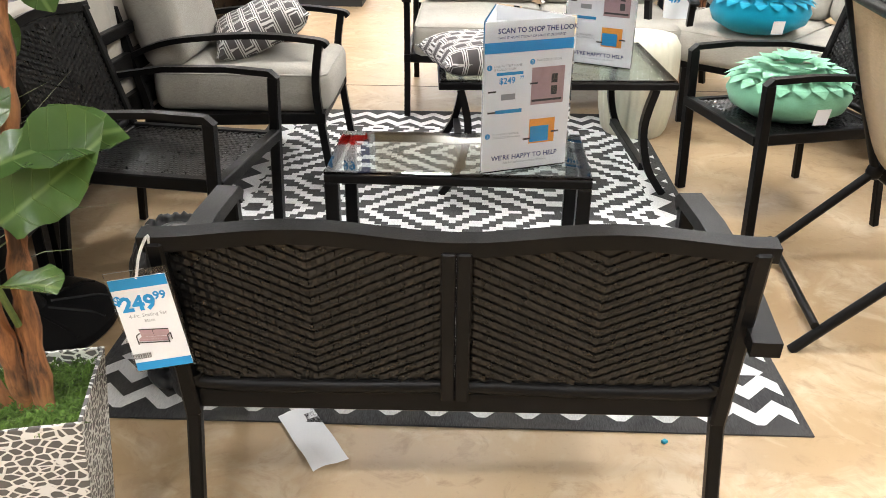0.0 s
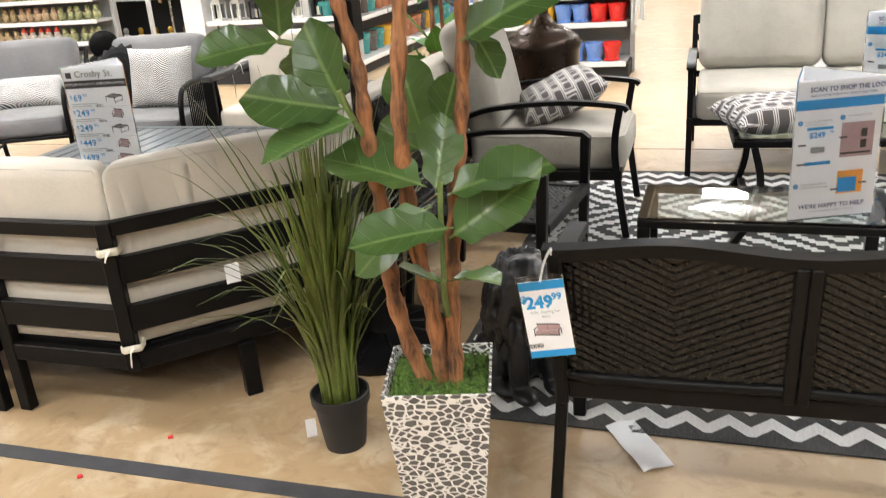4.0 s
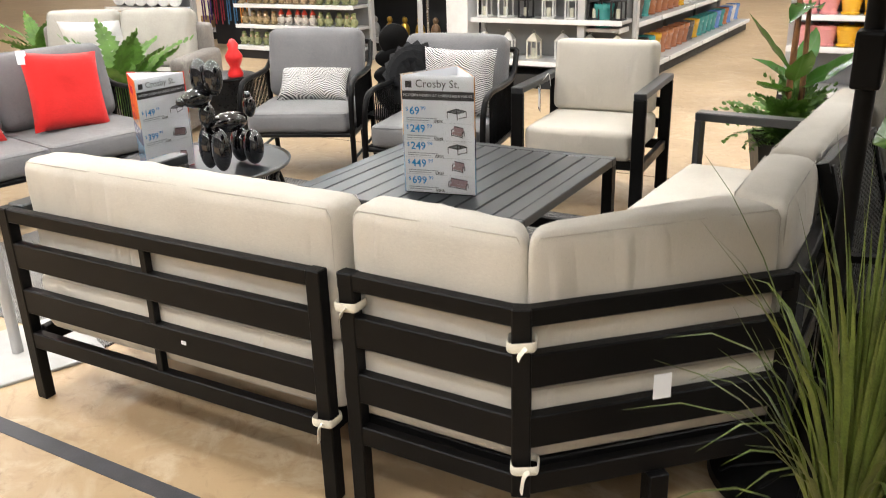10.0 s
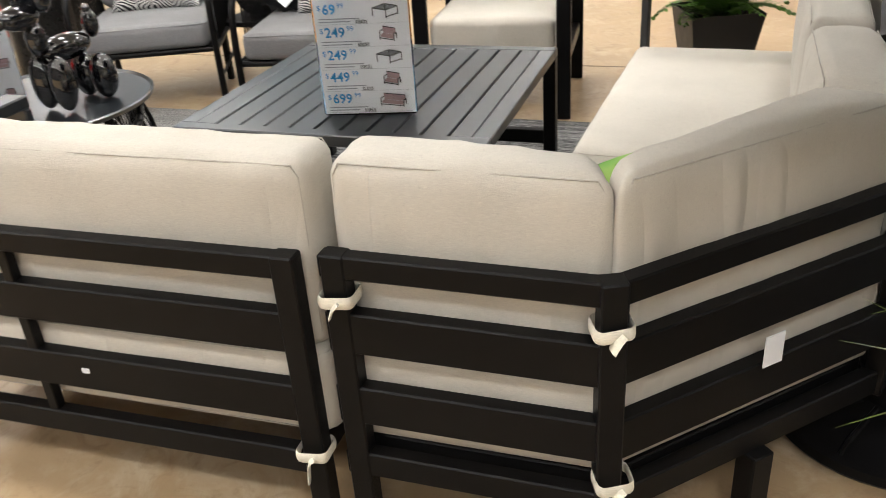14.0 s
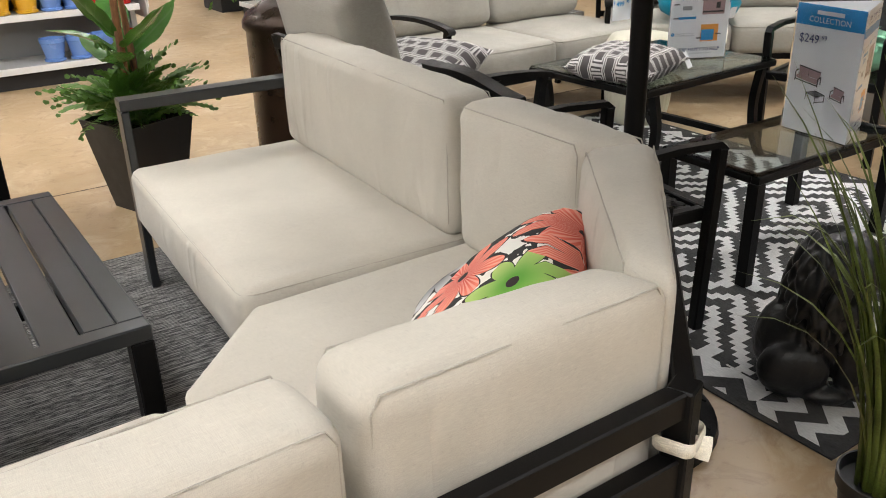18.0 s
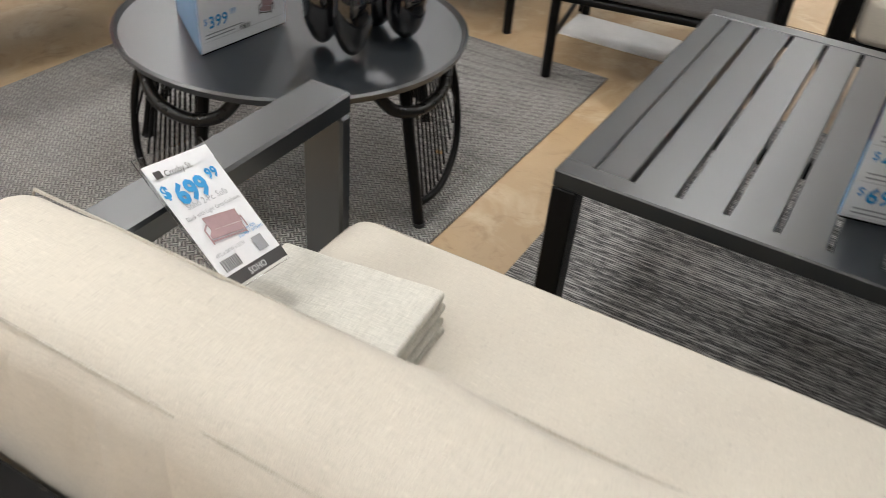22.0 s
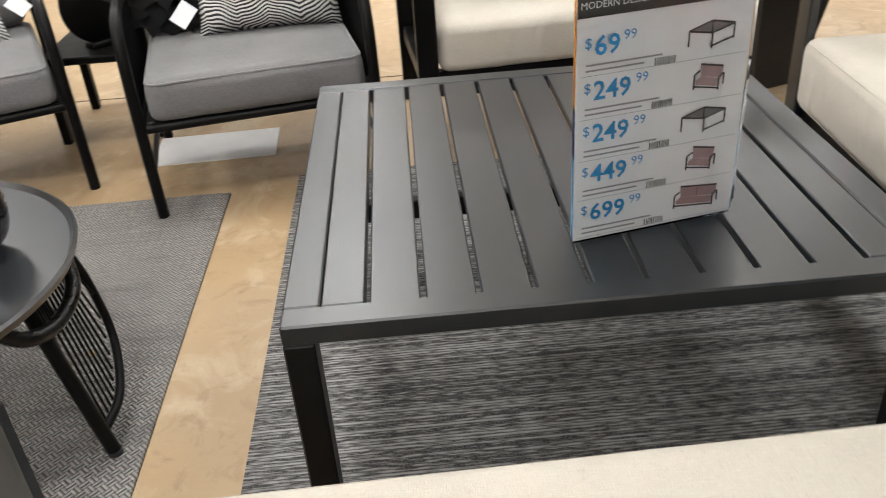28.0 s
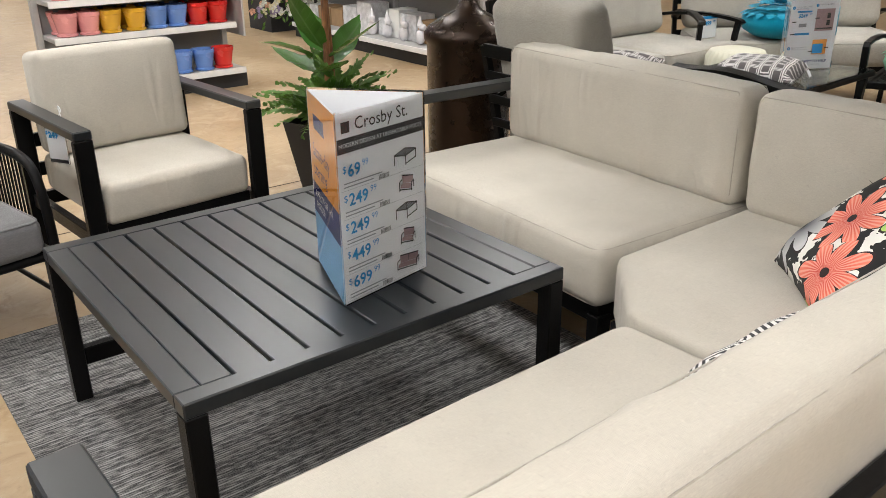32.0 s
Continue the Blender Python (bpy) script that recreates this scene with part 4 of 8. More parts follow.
def scan_face(side, w, h):
    part("band", sheet(-w / 2, w / 2, h * 0.80, h * 0.87, -0.0015), BLUE, side)
    words("SCAN TO SHOP THE LOOK", w * 0.073, NAVY, side, F90(-w * 0.36, h * 0.925), "lettering", "LEFT", 0, 0.0004)
    words("TAKE IT HOME TODAY OR HAVE IT DELIVERED", w * 0.036, NAVY, side, F90(-w * 0.36, h * 0.89), "lettering")
    for n, x, z, tx in (("1", -0.44, 0.71, "Look for ITEM NAME\n& COLLECTION"), ("2", 0.04, 0.73, "Find COLLECTION"), ("3", -0.44, 0.25, "Match ITEM NAME &\nCOLLECTION on box")):
        k = 14
        b = bmesh.new()
        b.faces.new([b.verts.new((w * x + w * 0.03 * math.cos(2 * math.pi * i / k), -0.0016, h * z + w * 0.03 * math.sin(2 * math.pi * i / k))) for i in range(k)])
        part("bullet", b, BLUE, side)
        words(n, w * 0.045, PAPER, side, F90(w * x, h * z - w * 0.016), "lettering", "CENTER")
        words(tx, w * 0.035, GREYINK, side, F90(w * (x + 0.05), h * z), "lettering")
    words("$249", w * 0.09, BLUE, side, F90(-w * 0.33, h * 0.60), "price", "LEFT", 0, 0.0006)
    words("99", w * 0.05, BLUE, side, F90(-w * 0.10, h * 0.625), "price_suffix")
    for q, mt in (((-0.36, -0.06, 0.655, 0.675), BLUE), ((-0.36, -0.06, 0.40, 0.425), BLUE), ((0.04, 0.42, 0.44, 0.69), PINKINK), ((0.05, 0.40, 0.46, 0.475), DARKINK), ((0.27, 0.34, 0.5, 0.56), DARKINK), ((0.27, 0.34, 0.58, 0.64), DARKINK),
                  ((0.04, 0.34, 0.17, 0.34), ORANGE), ((0.05, 0.27, 0.18, 0.29), BLUE), ((-0.3, -0.14, 0.49, 0.53), GREYINK)):
        part("print", sheet(w * q[0], w * q[1], h * q[2], h * q[3], -0.0016 - 0.0003 * (mt in (DARKINK, BLUE))), mt, side)
    for x, z in ((-0.45, 0.545), (-0.45, 0.405), (0.02, 0.58), (-0.03, 0.20), (0.30, 0.235)):
        part("arrow", sheet(w * x, w * (x + 0.09), h * z, h * (z + 0.012), -0.0022), DARKINK, side)
    words("WE'RE HAPPY TO HELP", w * 0.075, NAVY, side, F90(0, h * 0.075), "lettering", "CENTER", 0, 0.0003)
    words("Ask for assistance at front of store", w * 0.036, GREYINK, side, F90(0, h * 0.045), "lettering", "CENTER")


def ashway_face(side, w, h):
    part("band", sheet(-w / 2, w / 2, h * 0.84, h, -0.0015), BLUE, side)
    words("COLLECTION", w * 0.1, PAPER, side, F90(0, h * 0.87), "lettering", "CENTER")
    part("mark", sheet(-w * 0.2, w * 0.2, h * 0.93, h * 0.96, -0.0018), PAPER, side)
    words("$249", w * 0.15, NAVY, side, F90(-w * 0.42, h * 0.71), "price")
    words("99", w * 0.08, NAVY, side, F90(-w * 0.08, h * 0.745), "price_suffix")
    sketch_sofa(side, -w * 0.4, h * 0.38, w * 0.4, DARKINK, -0.0018, "sofa")
    sketch_sofa(side, w * 0.1, h * 0.30, w * 0.32, DARKINK, -0.0018, "chair")
    sketch_sofa(side, -w * 0.2, h * 0.25, w * 0.3, DARKINK, -0.0018, "table")


tent("table_sign", pose(2.343, 0.996, 0.383, 0, 0, 22), "white three-sided shopping guide sign on the glass table", 0.265, 0.42, (scan_face, scan_face, ashway_face))
tent("table_sign", pose(2.73, 1.945, 0.45, 0, 0, -25), "white three-sided shopping guide sign on the frosted table", 0.265, 0.42, (scan_face, scan_face, scan_face))


# ---- plants ----
def fig_leaf_mesh(L, W, seed, lance=False):
    """A pear-shaped (or lance-shaped) leaf along +y on a short stalk: waisted near the base, rippled edge, trough along the rib, curled and twisted."""
    b = bmesh.new()
    n, k = 18, 5
    rnd = random.Random(seed)
    ph, curl, twist, lean, trough = rnd.random() * 6, rnd.uniform(-0.10, 0.34), rnd.uniform(-0.5, 0.5), rnd.uniform(-0.10, 0.10), rnd.uniform(0.15, 0.42)
    grid = []
    for i in range(n + 1):
        u = i / n
        lobe = 0.50 * math.exp(-((u - 0.20) / 0.13) ** 2) + 1.0 * math.exp(-(abs(u - 0.64) / 0.335) ** 2.6)
        if lance:
            lobe = math.sin(math.pi * u ** 0.8) ** 0.85
        end = min(1.0, max(0.0, (1 - u) / 0.10)) ** 0.5 * min(1.0, max(0.0, (u - 0.075) / 0.07)) ** 0.5
        half = max(0.0028, W / 2 * lobe * end)
        bend = -L * curl * u * u
        row = []
        for j in range(-k, k + 1):
            v = j / k
            a = twist * (u - 0.2)
            edge = half * v * (1 + 0.03 * math.sin(17 * u + ph + j))
            up = trough * half * abs(v) ** 1.2 + 0.045 * half * math.sin(u * 21 + ph + 1.5 * v) * abs(v) - 0.02 * half * math.cos(u * 44 - abs(v) * 3) * min(1, 2 * abs(v))
            row.append(b.verts.new((edge * math.cos(a) - up * math.sin(a) + lean * L * u * u, u * L, edge * math.sin(a) + up * math.cos(a) + bend)))
        grid.append(row)
    for i in range(n):
        for j in range(2 * k):
            b.faces.new((grid[i][j], grid[i][j + 1], grid[i + 1][j + 1], grid[i + 1][j]))
    return b


def leaf_meshes(name, sizes, mt, lance=False):
    out = []
    for s, (L, W) in enumerate(sizes):
        b = fig_leaf_mesh(L, W, s + 3, lance)
        for fc in b.faces:
            fc.smooth = True
        me = bpy.data.meshes.new(name)
        b.to_mesh(me)
        b.free()
        me.materials.append(mt)
        out.append(me)
    return out


def put_leaf(me, parent, at):
    o = new("leaf", me)
    o.parent = parent
    o.matrix_basis = at
    return o


def planter_box(t, top, bot, h, mt, rim=0.012, fill=None, fz=0.03):
    """A square tapered planter with a rim, open on top, and its fill."""
    b = bmesh.new()
    rings = []
    for s, z in ((bot, 0), (top, h), (top - rim, h), (top - rim - 0.006, h - fz - 0.02)):
        rings.append([b.verts.new((x * s, y * s, z)) for x, y in ((-0.5, -0.5), (0.5, -0.5), (0.5, 0.5), (-0.5, 0.5))])
    b.faces.new(rings[0][::-1])
    for u, w in zip(rings, rings[1:]):
        for j in range(4):
            b.faces.new((u[j], u[(j + 1) % 4], w[(j + 1) % 4], w[j]))
    bmesh.ops.recalc_face_normals(b, faces=b.faces[:])
    part("planter", b, mt, t)
    s = top - rim - 0.008
    b = bmesh.new()
    n = 22
    g = [[b.verts.new((s * (i / n - 0.5), s * (j / n - 0.5), h - fz + 0.016 * noise.noise(Vector((i * 0.9, j * 0.9, h))))) for j in range(n + 1)] for i in range(n + 1)]
    for i in range(n):
        for j in range(n):
            b.faces.new((g[i][j], g[i + 1][j], g[i + 1][j + 1], g[i][j + 1]))
    part("fill", b, fill or MOSS, t)


def moss_tufts(t, s, z, n, mt, seed):
    rnd = random.Random(seed)
    b = bmesh.new()
    for k in range(n):
        x, y = rnd.uniform(-s / 2, s / 2), rnd.uniform(-s / 2, s / 2)
        a = rnd.uniform(0, 6.28)
        l = rnd.uniform(0.012, 0.03)
        dx, dy = l * math.cos(a), l * math.sin(a)
        h = rnd.uniform(0.003, 0.016)
        b.faces.new([b.verts.new(p) for p in ((x, y, z), (x + dx * 0.5 - dy * 0.08, y + dy * 0.5 + dx * 0.08, z + h), (x + dx, y + dy, z + h * 0.4), (x + dx * 0.5 + dy * 0.08, y + dy * 0.5 - dx * 0.08, z + h * 0.9))])
    part("moss", b, mt, t, kind="stuff")


fig = thing("fiddle_leaf_fig", pose(1.48, -0.24, 0, 0, 0, 13), "artificial fiddle leaf fig in a white crackle planter", "plant")
planter_box(fig, 0.225, 0.15, 0.42, CRACKLE, 0.012, MOSS, 0.025)
moss_tufts(fig, 0.19, 0.40, 900, MOSS, 5)
LM = leaf_meshes("leaf", ((0.29, 0.175), (0.27, 0.16), (0.23, 0.145), (0.18, 0.11), (0.28, 0.17), (0.24, 0.138)), FIGLEAF)
rnd = random.Random(11)
STEMS = (((-0.03, 0.0, 0.38), (-0.08, 0.0, 0.58), (-0.085, 0.0, 0.75), (-0.10, 0.0, 0.92), (-0.11, 0.01, 1.08), (-0.145, 0.02, 1.22)),
         ((0.01, -0.01, 0.38), (0.0, -0.03, 0.56), (-0.03, -0.02, 0.78), (-0.03, -0.04, 1.0), (-0.01, -0.03, 1.25), (-0.04, -0.04, 1.45)),
         ((0.035, -0.02, 0.38), (0.04, -0.01, 0.6), (0.06, 0.01, 0.8), (0.085, 0.02, 1.0), (0.095, 0.03, 1.21)))
for s, pts in enumerate(STEMS):
    ln = smooth_line(pts, 8)
    rad = [0.019 - 0.007 * i / len(ln) + 0.003 * math.sin(i * 1.9 + s) for i in range(len(ln))]
    part("trunk", sweep(ln, 0.02, 10, rad), BARK, fig, smooth=70)


def leaf_spray(parent, base, n, h, spread, meshes, seed, tilt=(35, 80), stalk=True):
    """Leaves set round a green shoot, upper ones steeper."""
    rnd = random.Random(seed)
    base = Vector(base)
    tip = base + Vector((rnd.uniform(-0.02, 0.02), rnd.uniform(-0.02, 0.02), h))
    if stalk:
        part("shoot", sweep([base - Vector((0, 0, 0.04)), base.lerp(tip, 0.5), tip], 0.006, 6, [0.008, 0.006, 0.003]), FERN, parent)
    for k in range(n):
        u = (k + 0.5) / n
        p = base.lerp(tip, u)
        az = 137.5 * k + rnd.uniform(-25, 25)
        el = tilt[0] + (tilt[1] - tilt[0]) * u + rnd.uniform(-12, 12)
        me = meshes[min(len(meshes) - 1, int(rnd.random() * len(meshes)))]
        put_leaf(me, parent, Matrix.Translation(p) @ pose(0, 0, 0, 0, 0, az) @ pose(0, 0.01, 0, el, 0, 0) @ pose(0, 0, 0, 0, rnd.uniform(-18, 18), 0))


def fig_branch(shoot, rows, size=1.0):
    """A green shoot and its leaves: base, way of the leaf with its length, and how upright the blade stands (0 flat, 1 upright)."""
    part("shoot", sweep(smooth_line(shoot, 5), 0.006, 6), SHOOT, fig, smooth=60)
    for turn, (x, y, z, dx, dy, dz, up) in enumerate(rows):
        way = Vector((dx, dy, dz))
        n = Vector((0.5 * math.sin(2.4 * turn + 9 * x), -0.8 * up, 1.05 - 0.75 * up))
        n = (n - way * (n.dot(way) / way.length_squared)).normalized()
        d = way.normalized()
        sd = d.cross(n)
        k = size * way.length / 0.26
        m = Matrix(((sd.x, d.x, n.x, x), (sd.y, d.y, n.y, y), (sd.z, d.z, n.z, z), (0, 0, 0, 1)))
        put_leaf(LM[turn % 6], fig, m @ Matrix.Scale(k * 0.262 / (0.29, 0.27, 0.23, 0.18, 0.28, 0.24)[turn % 6], 4))


fig_branch(((-0.145, 0.02, 1.18), (-0.15, 0.02, 1.36), (-0.155, 0.03, 1.57)), (
    (-0.16, 0.02, 1.50, -0.20, -0.06, 0.12, 0.75), (-0.16, 0.0, 1.43, -0.20, -0.10, 0.09, 0.8), (-0.145, 0.0, 1.26, -0.20, -0.10, 0.10, 0.85),
    (-0.14, 0.0, 1.30, 0.09, -0.04, 0.20, 0.9), (-0.155, 0.04, 1.55, -0.03, 0.10, 0.14, 0.5), (-0.15, 0.05, 1.40, 0.05, 0.19, 0.05, 0.3), (-0.15, 0.03, 1.22, -0.12, 0.14, -0.02, 0.3)))
fig_branch(((-0.04, -0.04, 1.42), (-0.03, -0.05, 1.52), (0.0, -0.02, 1.66)), (
    (-0.02, -0.06, 1.49, 0.05, -0.05, 0.23, 0.97), (0.0, -0.02, 1.57, 0.20, -0.03, 0.05, 0.7), (0.03, 0.0, 1.56, 0.18, 0.06, -0.03, 0.7), (-0.02, -0.03, 1.46, 0.20, -0.06, 0.05, 0.25),
    (0.0, 0.0, 1.66, 0.09, 0.03, 0.10, 0.8), (-0.07, 0.0, 1.60, -0.11, 0.0, 0.09, 0.8), (0.0, -0.03, 1.41, 0.08, -0.05, 0.02, 0.6), (-0.03, -0.05, 1.41, 0.12, -0.05, -0.13, 0.8), (-0.03, 0.0, 1.56, -0.06, 0.14, -0.03, 0.6)))
fig_branch(((0.095, 0.03, 1.17), (0.10, 0.02, 1.26), (0.105, 0.02, 1.33)), (
    (0.10, 0.01, 1.30, 0.20, -0.06, 0.11, 0.65), (0.095, 0.03, 1.26, 0.14, 0.05, 0.05, 0.4), (0.09, 0.01, 1.10, 0.17, -0.05, 0.12, 0.7), (0.10, 0.02, 1.13, 0.07, -0.02, -0.09, 0.8),
    (0.08, 0.02, 1.24, -0.10, -0.05, -0.03, 0.4), (0.09, 0.02, 1.20, 0.0, -0.08, 0.12, 0.8), (0.09, 0.05, 1.15, -0.02, 0.16, 0.02, 0.3)))
fig_branch(((-0.10, 0.0, 0.92), (-0.125, -0.02, 0.98), (-0.14, -0.03, 1.03)), (
    (-0.11, -0.03, 0.975, -0.18, -0.07, -0.04, 0.5), (-0.135, -0.01, 0.99, -0.19, -0.03, 0.04, 0.75), (-0.14, 0.0, 0.99, -0.07, 0.0, 0.16, 0.9)))
fig_branch(((-0.115, 0.01, 1.06), (-0.19, 0.03, 1.10), (-0.26, 0.03, 1.12)), (
    (-0.25, 0.03, 1.12, -0.17, -0.03, -0.01, 0.7), (-0.255, 0.03, 1.12, 0.01, 0.0, 0.15, 0.9), (-0.21, 0.03, 1.11, -0.05, 0.06, -0.10, 0.7)))
fig_branch(((0.06, 0.01, 0.80), (0.02, 0.06, 0.86), (-0.01, 0.08, 0.90)), (
    (0.0, 0.08, 0.90, -0.04, 0.0, 0.17, 0.9), (0.03, 0.07, 0.90, 0.04, 0.02, 0.13, 0.9), (-0.01, 0.08, 0.88, -0.10, 0.05, 0.05, 0.6)))
fig_branch(((0.034, -0.09, 0.66), (0.036, -0.08, 0.79), (0.04, -0.081, 0.86)), (
    (0.013, -0.075, 0.849, -0.162, 0.048, 0.056, 0.45), (0.028, -0.068, 0.833, 0.017, 0.078, 0.101, 0.9), (0.052, -0.084, 0.833, 0.143, -0.023, 0.071, 0.5), (0.10, -0.047, 0.866, 0.105, 0.037, 0.006, 0.4),
    (0.050, -0.090, 0.750, 0.152, -0.035, 0.114, 0.85), (0.020, -0.090, 0.815, -0.143, -0.019, -0.086, 0.7), (0.060, -0.105, 0.776, -0.148, -0.048, 0.006, 0.4), (0.037, -0.101, 0.663, -0.069, -0.025, 0.040, 0.3),
    (0.037, -0.101, 0.663, 0.082, -0.060, 0.048, 0.3)), 1.25)
part("shoot", sweep([(0.03, -0.03, 0.56), (0.03, -0.06, 0.62), (0.03, -0.08, 0.66)], 0.006, 6), SHOOT, fig)


def grass_plant(m, label, n, H, spread, seed, pot=True):
    t = thing("grass_plant", m, label, "plant")
    if pot:
        part("pot", lathe([(0, 0), (0.055, 0), (0.073, 0.135), (0.079, 0.137), (0.080, 0.165), (0.075, 0.166), (0.072, 0.14), (0, 0.14)], 28), POTBLACK, t, smooth=35)
    rnd = random.Random(seed)
    b = bmesh.new()
    for k in range(n):
        a, r0 = rnd.uniform(0, 2 * math.pi), rnd.uniform(0, 0.05)
        h = H * rnd.uniform(0.55, 1.0)
        out = spread * rnd.uniform(0.05, 1.0) ** 1.6
        droop = rnd.uniform(0.1, 1.1) * out
        d = Vector((math.cos(a), math.sin(a), 0))
        sd = Vector((-math.sin(a), math.cos(a), 0))
        w = rnd.uniform(0.004, 0.0075)
        prev = None
        for i in range(8):
            u = i / 7
            p = d * (r0 + out * u ** 1.8) + Vector((0, 0, 0.14 + h * (u - 0.42 * droop * u ** 3 / max(out, 0.05))))
            ww = w * (1 - u ** 2.5) + 0.0003
            q = (b.verts.new(p - sd * ww), b.verts.new(p + d * ww * 0.5 + Vector((0, 0, 0))), b.verts.new(p + sd * ww))
            if prev:
                b.faces.new((prev[0], prev[1], q[1], q[0]))
                b.faces.new((prev[1], prev[2], q[2], q[1]))
            prev = q
    part("foliage", b, GRASS, t, smooth=80, kind="stuff")
    return t


g = grass_plant(pose(1.095, 0.035, 0), "artificial tall grass in a small black pot", 170, 1.02, 0.42, 21)
tg = part("pot_tag", box(-0.014, 0.014, -0.0008, 0.0008, -0.06, 0, 0), PAPER, g, "small white price tag", at=pose(-0.07, -0.055, 0.10, 8, 0, 30))


# ---- umbrella ----
NAVYCLOTH = fabric("navy_canopy_cloth", (0.006, 0.008, 0.018), 0.15)
POM = plain("white_pompom", (0.75, 0.74, 0.70), 0.95, 0, 0.1, 200, 0.002, 500)
um = thing("patio_umbrella", pose(0.985, 0.62, 0), "navy patio umbrella with white pompom fringe on black base", "umbrella")
part("base", lathe([(0, 0), (0.235, 0), (0.245, 0.012), (0.24, 0.03), (0.20, 0.05), (0.06, 0.062), (0.045, 0.09), (0.04, 0.30), (0.03, 0.31), (0, 0.31)], 40), BLACK, um, smooth=40)
for k in range(12):
    a = 30 * k
    part("base_rib", sweep([(0.07, 0, 0.062), (0.19, 0, 0.052), (0.225, 0, 0.036)], 0.006, 6), BLACK, um, at=pose(0, 0, 0, 0, 0, a))
part("pole", sweep([(0, 0, 0.06), (0, 0, 2.45)], 0.021, 14), BLACK, um, smooth=60)
part("crank_box", box(-0.03, 0.03, -0.05, 0.03, 1.0, 1.12, 0.008, 2), BLACK, um)
RC, ZA = 1.32, 2.44
rim_z = lambda x, y: 1.99 + 0.07 * math.sin(math.atan2(y, x) - radians(10))  # the canopy hangs lower on one side
for k in range(8):
    a0, a1 = radians(45 * k + 12), radians(45 * k + 57)
    b = bmesh.new()
    n, q = 8, 8
    grid = []
    for i in range(n + 1):
        u = i / n
        row = []
        for j in range(q + 1):
            v = j / q
            p0, p1 = Vector((math.cos(a0), math.sin(a0), 0)), Vector((math.cos(a1), math.sin(a1), 0))
            xy = p0.lerp(p1, v) * (RC * u)
            sag = 0.05 * math.sin(math.pi * v) * u
            row.append(b.verts.new((xy.x, xy.y, ZA - (ZA - rim_z(xy.x, xy.y)) * u ** 1.15 - sag)))
        grid.append(row)
    val = []
    for j in range(q + 1):
        v = j / q
        c0 = grid[n][j].co
        val.append(b.verts.new((c0.x * 1.01, c0.y * 1.01, c0.z - 0.10 - 0.09 * math.sin(math.pi * v) + 0.05)))
    grid.append(val)
    for i in range(n + 1):
        for j in range(q):
            b.faces.new((grid[i][j], grid[i + 1][j], grid[i + 1][j + 1], grid[i][j + 1]))
    cn = part("canopy_panel", b, NAVYCLOTH, um, smooth=50)
    edge = [Vector(x) for x in [(v.co.x, v.co.y, v.co.z) for v in cn.data.vertices][-(q + 1):]]
    pm = None
    for j in range(q * 3):
        u = (j + 0.5) / (q * 3) * q
        i0 = min(q - 1, int(u))
        p = edge[i0].lerp(edge[i0 + 1], u - i0)
        if pm is None:
            pm = part("pompom", blob((0, 0, 0), (0.014, 0.014, 0.014), seg=10), POM, cn, smooth=90, at=Matrix.Translation(p - Vector((0, 0, 0.022))))
        else:
            again("pompom", pm, cn, Matrix.Translation(p - Vector((0, 0, 0.022))))
    part("fringe_cord", sweep([e - Vector((0, 0, 0.004)) for e in edge], 0.004, 5), POM, cn)
    part("rib", sweep([(0, 0, ZA - 0.02), (RC * math.cos(a0), RC * math.sin(a0), rim_z(math.cos(a0), math.sin(a0)) - 0.01)], 0.008, 6), BLACK, um)

# ---- lion statue ----
LIONM = plain("black_resin", (0.012, 0.012, 0.013), 0.38, 0, 0.2, 20, 0.002, 60)
b = blob((0, 0, 0.14), (0.10, 0.13, 0.15), seg=20)
for c, s in (((0, -0.06, 0.24), (0.09, 0.09, 0.14)), ((0, -0.10, 0.38), (0.095, 0.09, 0.11)), ((0, -0.17, 0.385), (0.055, 0.06, 0.06)), ((0, -0.215, 0.365), (0.035, 0.03, 0.03)),
             ((-0.06, -0.13, 0.12), (0.035, 0.04, 0.14)), ((0.06, -0.13, 0.12), (0.035, 0.04, 0.14)), ((-0.06, -0.17, 0.025), (0.04, 0.06, 0.028)), ((0.06, -0.17, 0.025), (0.04, 0.06, 0.028)),
             ((-0.09, 0.02, 0.09), (0.05, 0.10, 0.09)), ((0.09, 0.02, 0.09), (0.05, 0.10, 0.09)), ((-0.1, -0.07, 0.025), (0.035, 0.07, 0.028)), ((0.1, -0.07, 0.025), (0.035, 0.07, 0.028)),
             ((0, -0.06, 0.33), (0.11, 0.08, 0.15)), ((-0.05, -0.1, 0.46), (0.02, 0.015, 0.025)), ((0.05, -0.1, 0.46), (0.02, 0.015, 0.025))):
    blob(c, s, b, 16)
rnd = random.Random(4)
for row in range(7):
    z = 0.46 - 0.04 * row
    rr = 0.112 * math.sqrt(max(0.12, 1 - ((z - 0.33) / 0.17) ** 2)) + 0.004 * row
    for k in range(18):
        a = 2 * math.pi * (k + 0.5 * (row % 2)) / 18 + rnd.uniform(-0.08, 0.08)
        x, y = rr * math.cos(a), -0.055 + rr * 0.9 * math.sin(a)
        if y < -0.125 and z > 0.30 and abs(x) < 0.075:
            continue
        blob((x, y, z - 0.015), (0.017, 0.013, 0.042 + 0.006 * rnd.random()), b, 8, pose(0, 0, 0, 0, 0, math.degrees(a)) @ pose(0, 0, 0, rnd.uniform(-16, 16), -14, 0))
b.transform(Matrix.Scale(0.87, 4))
li = part("lion_statue", b, LIONM, None, smooth=75)
rm = li.modifiers.new("one_skin", "REMESH")
rm.mode, rm.voxel_size, rm.use_smooth_shade = "VOXEL", 0.0055, True
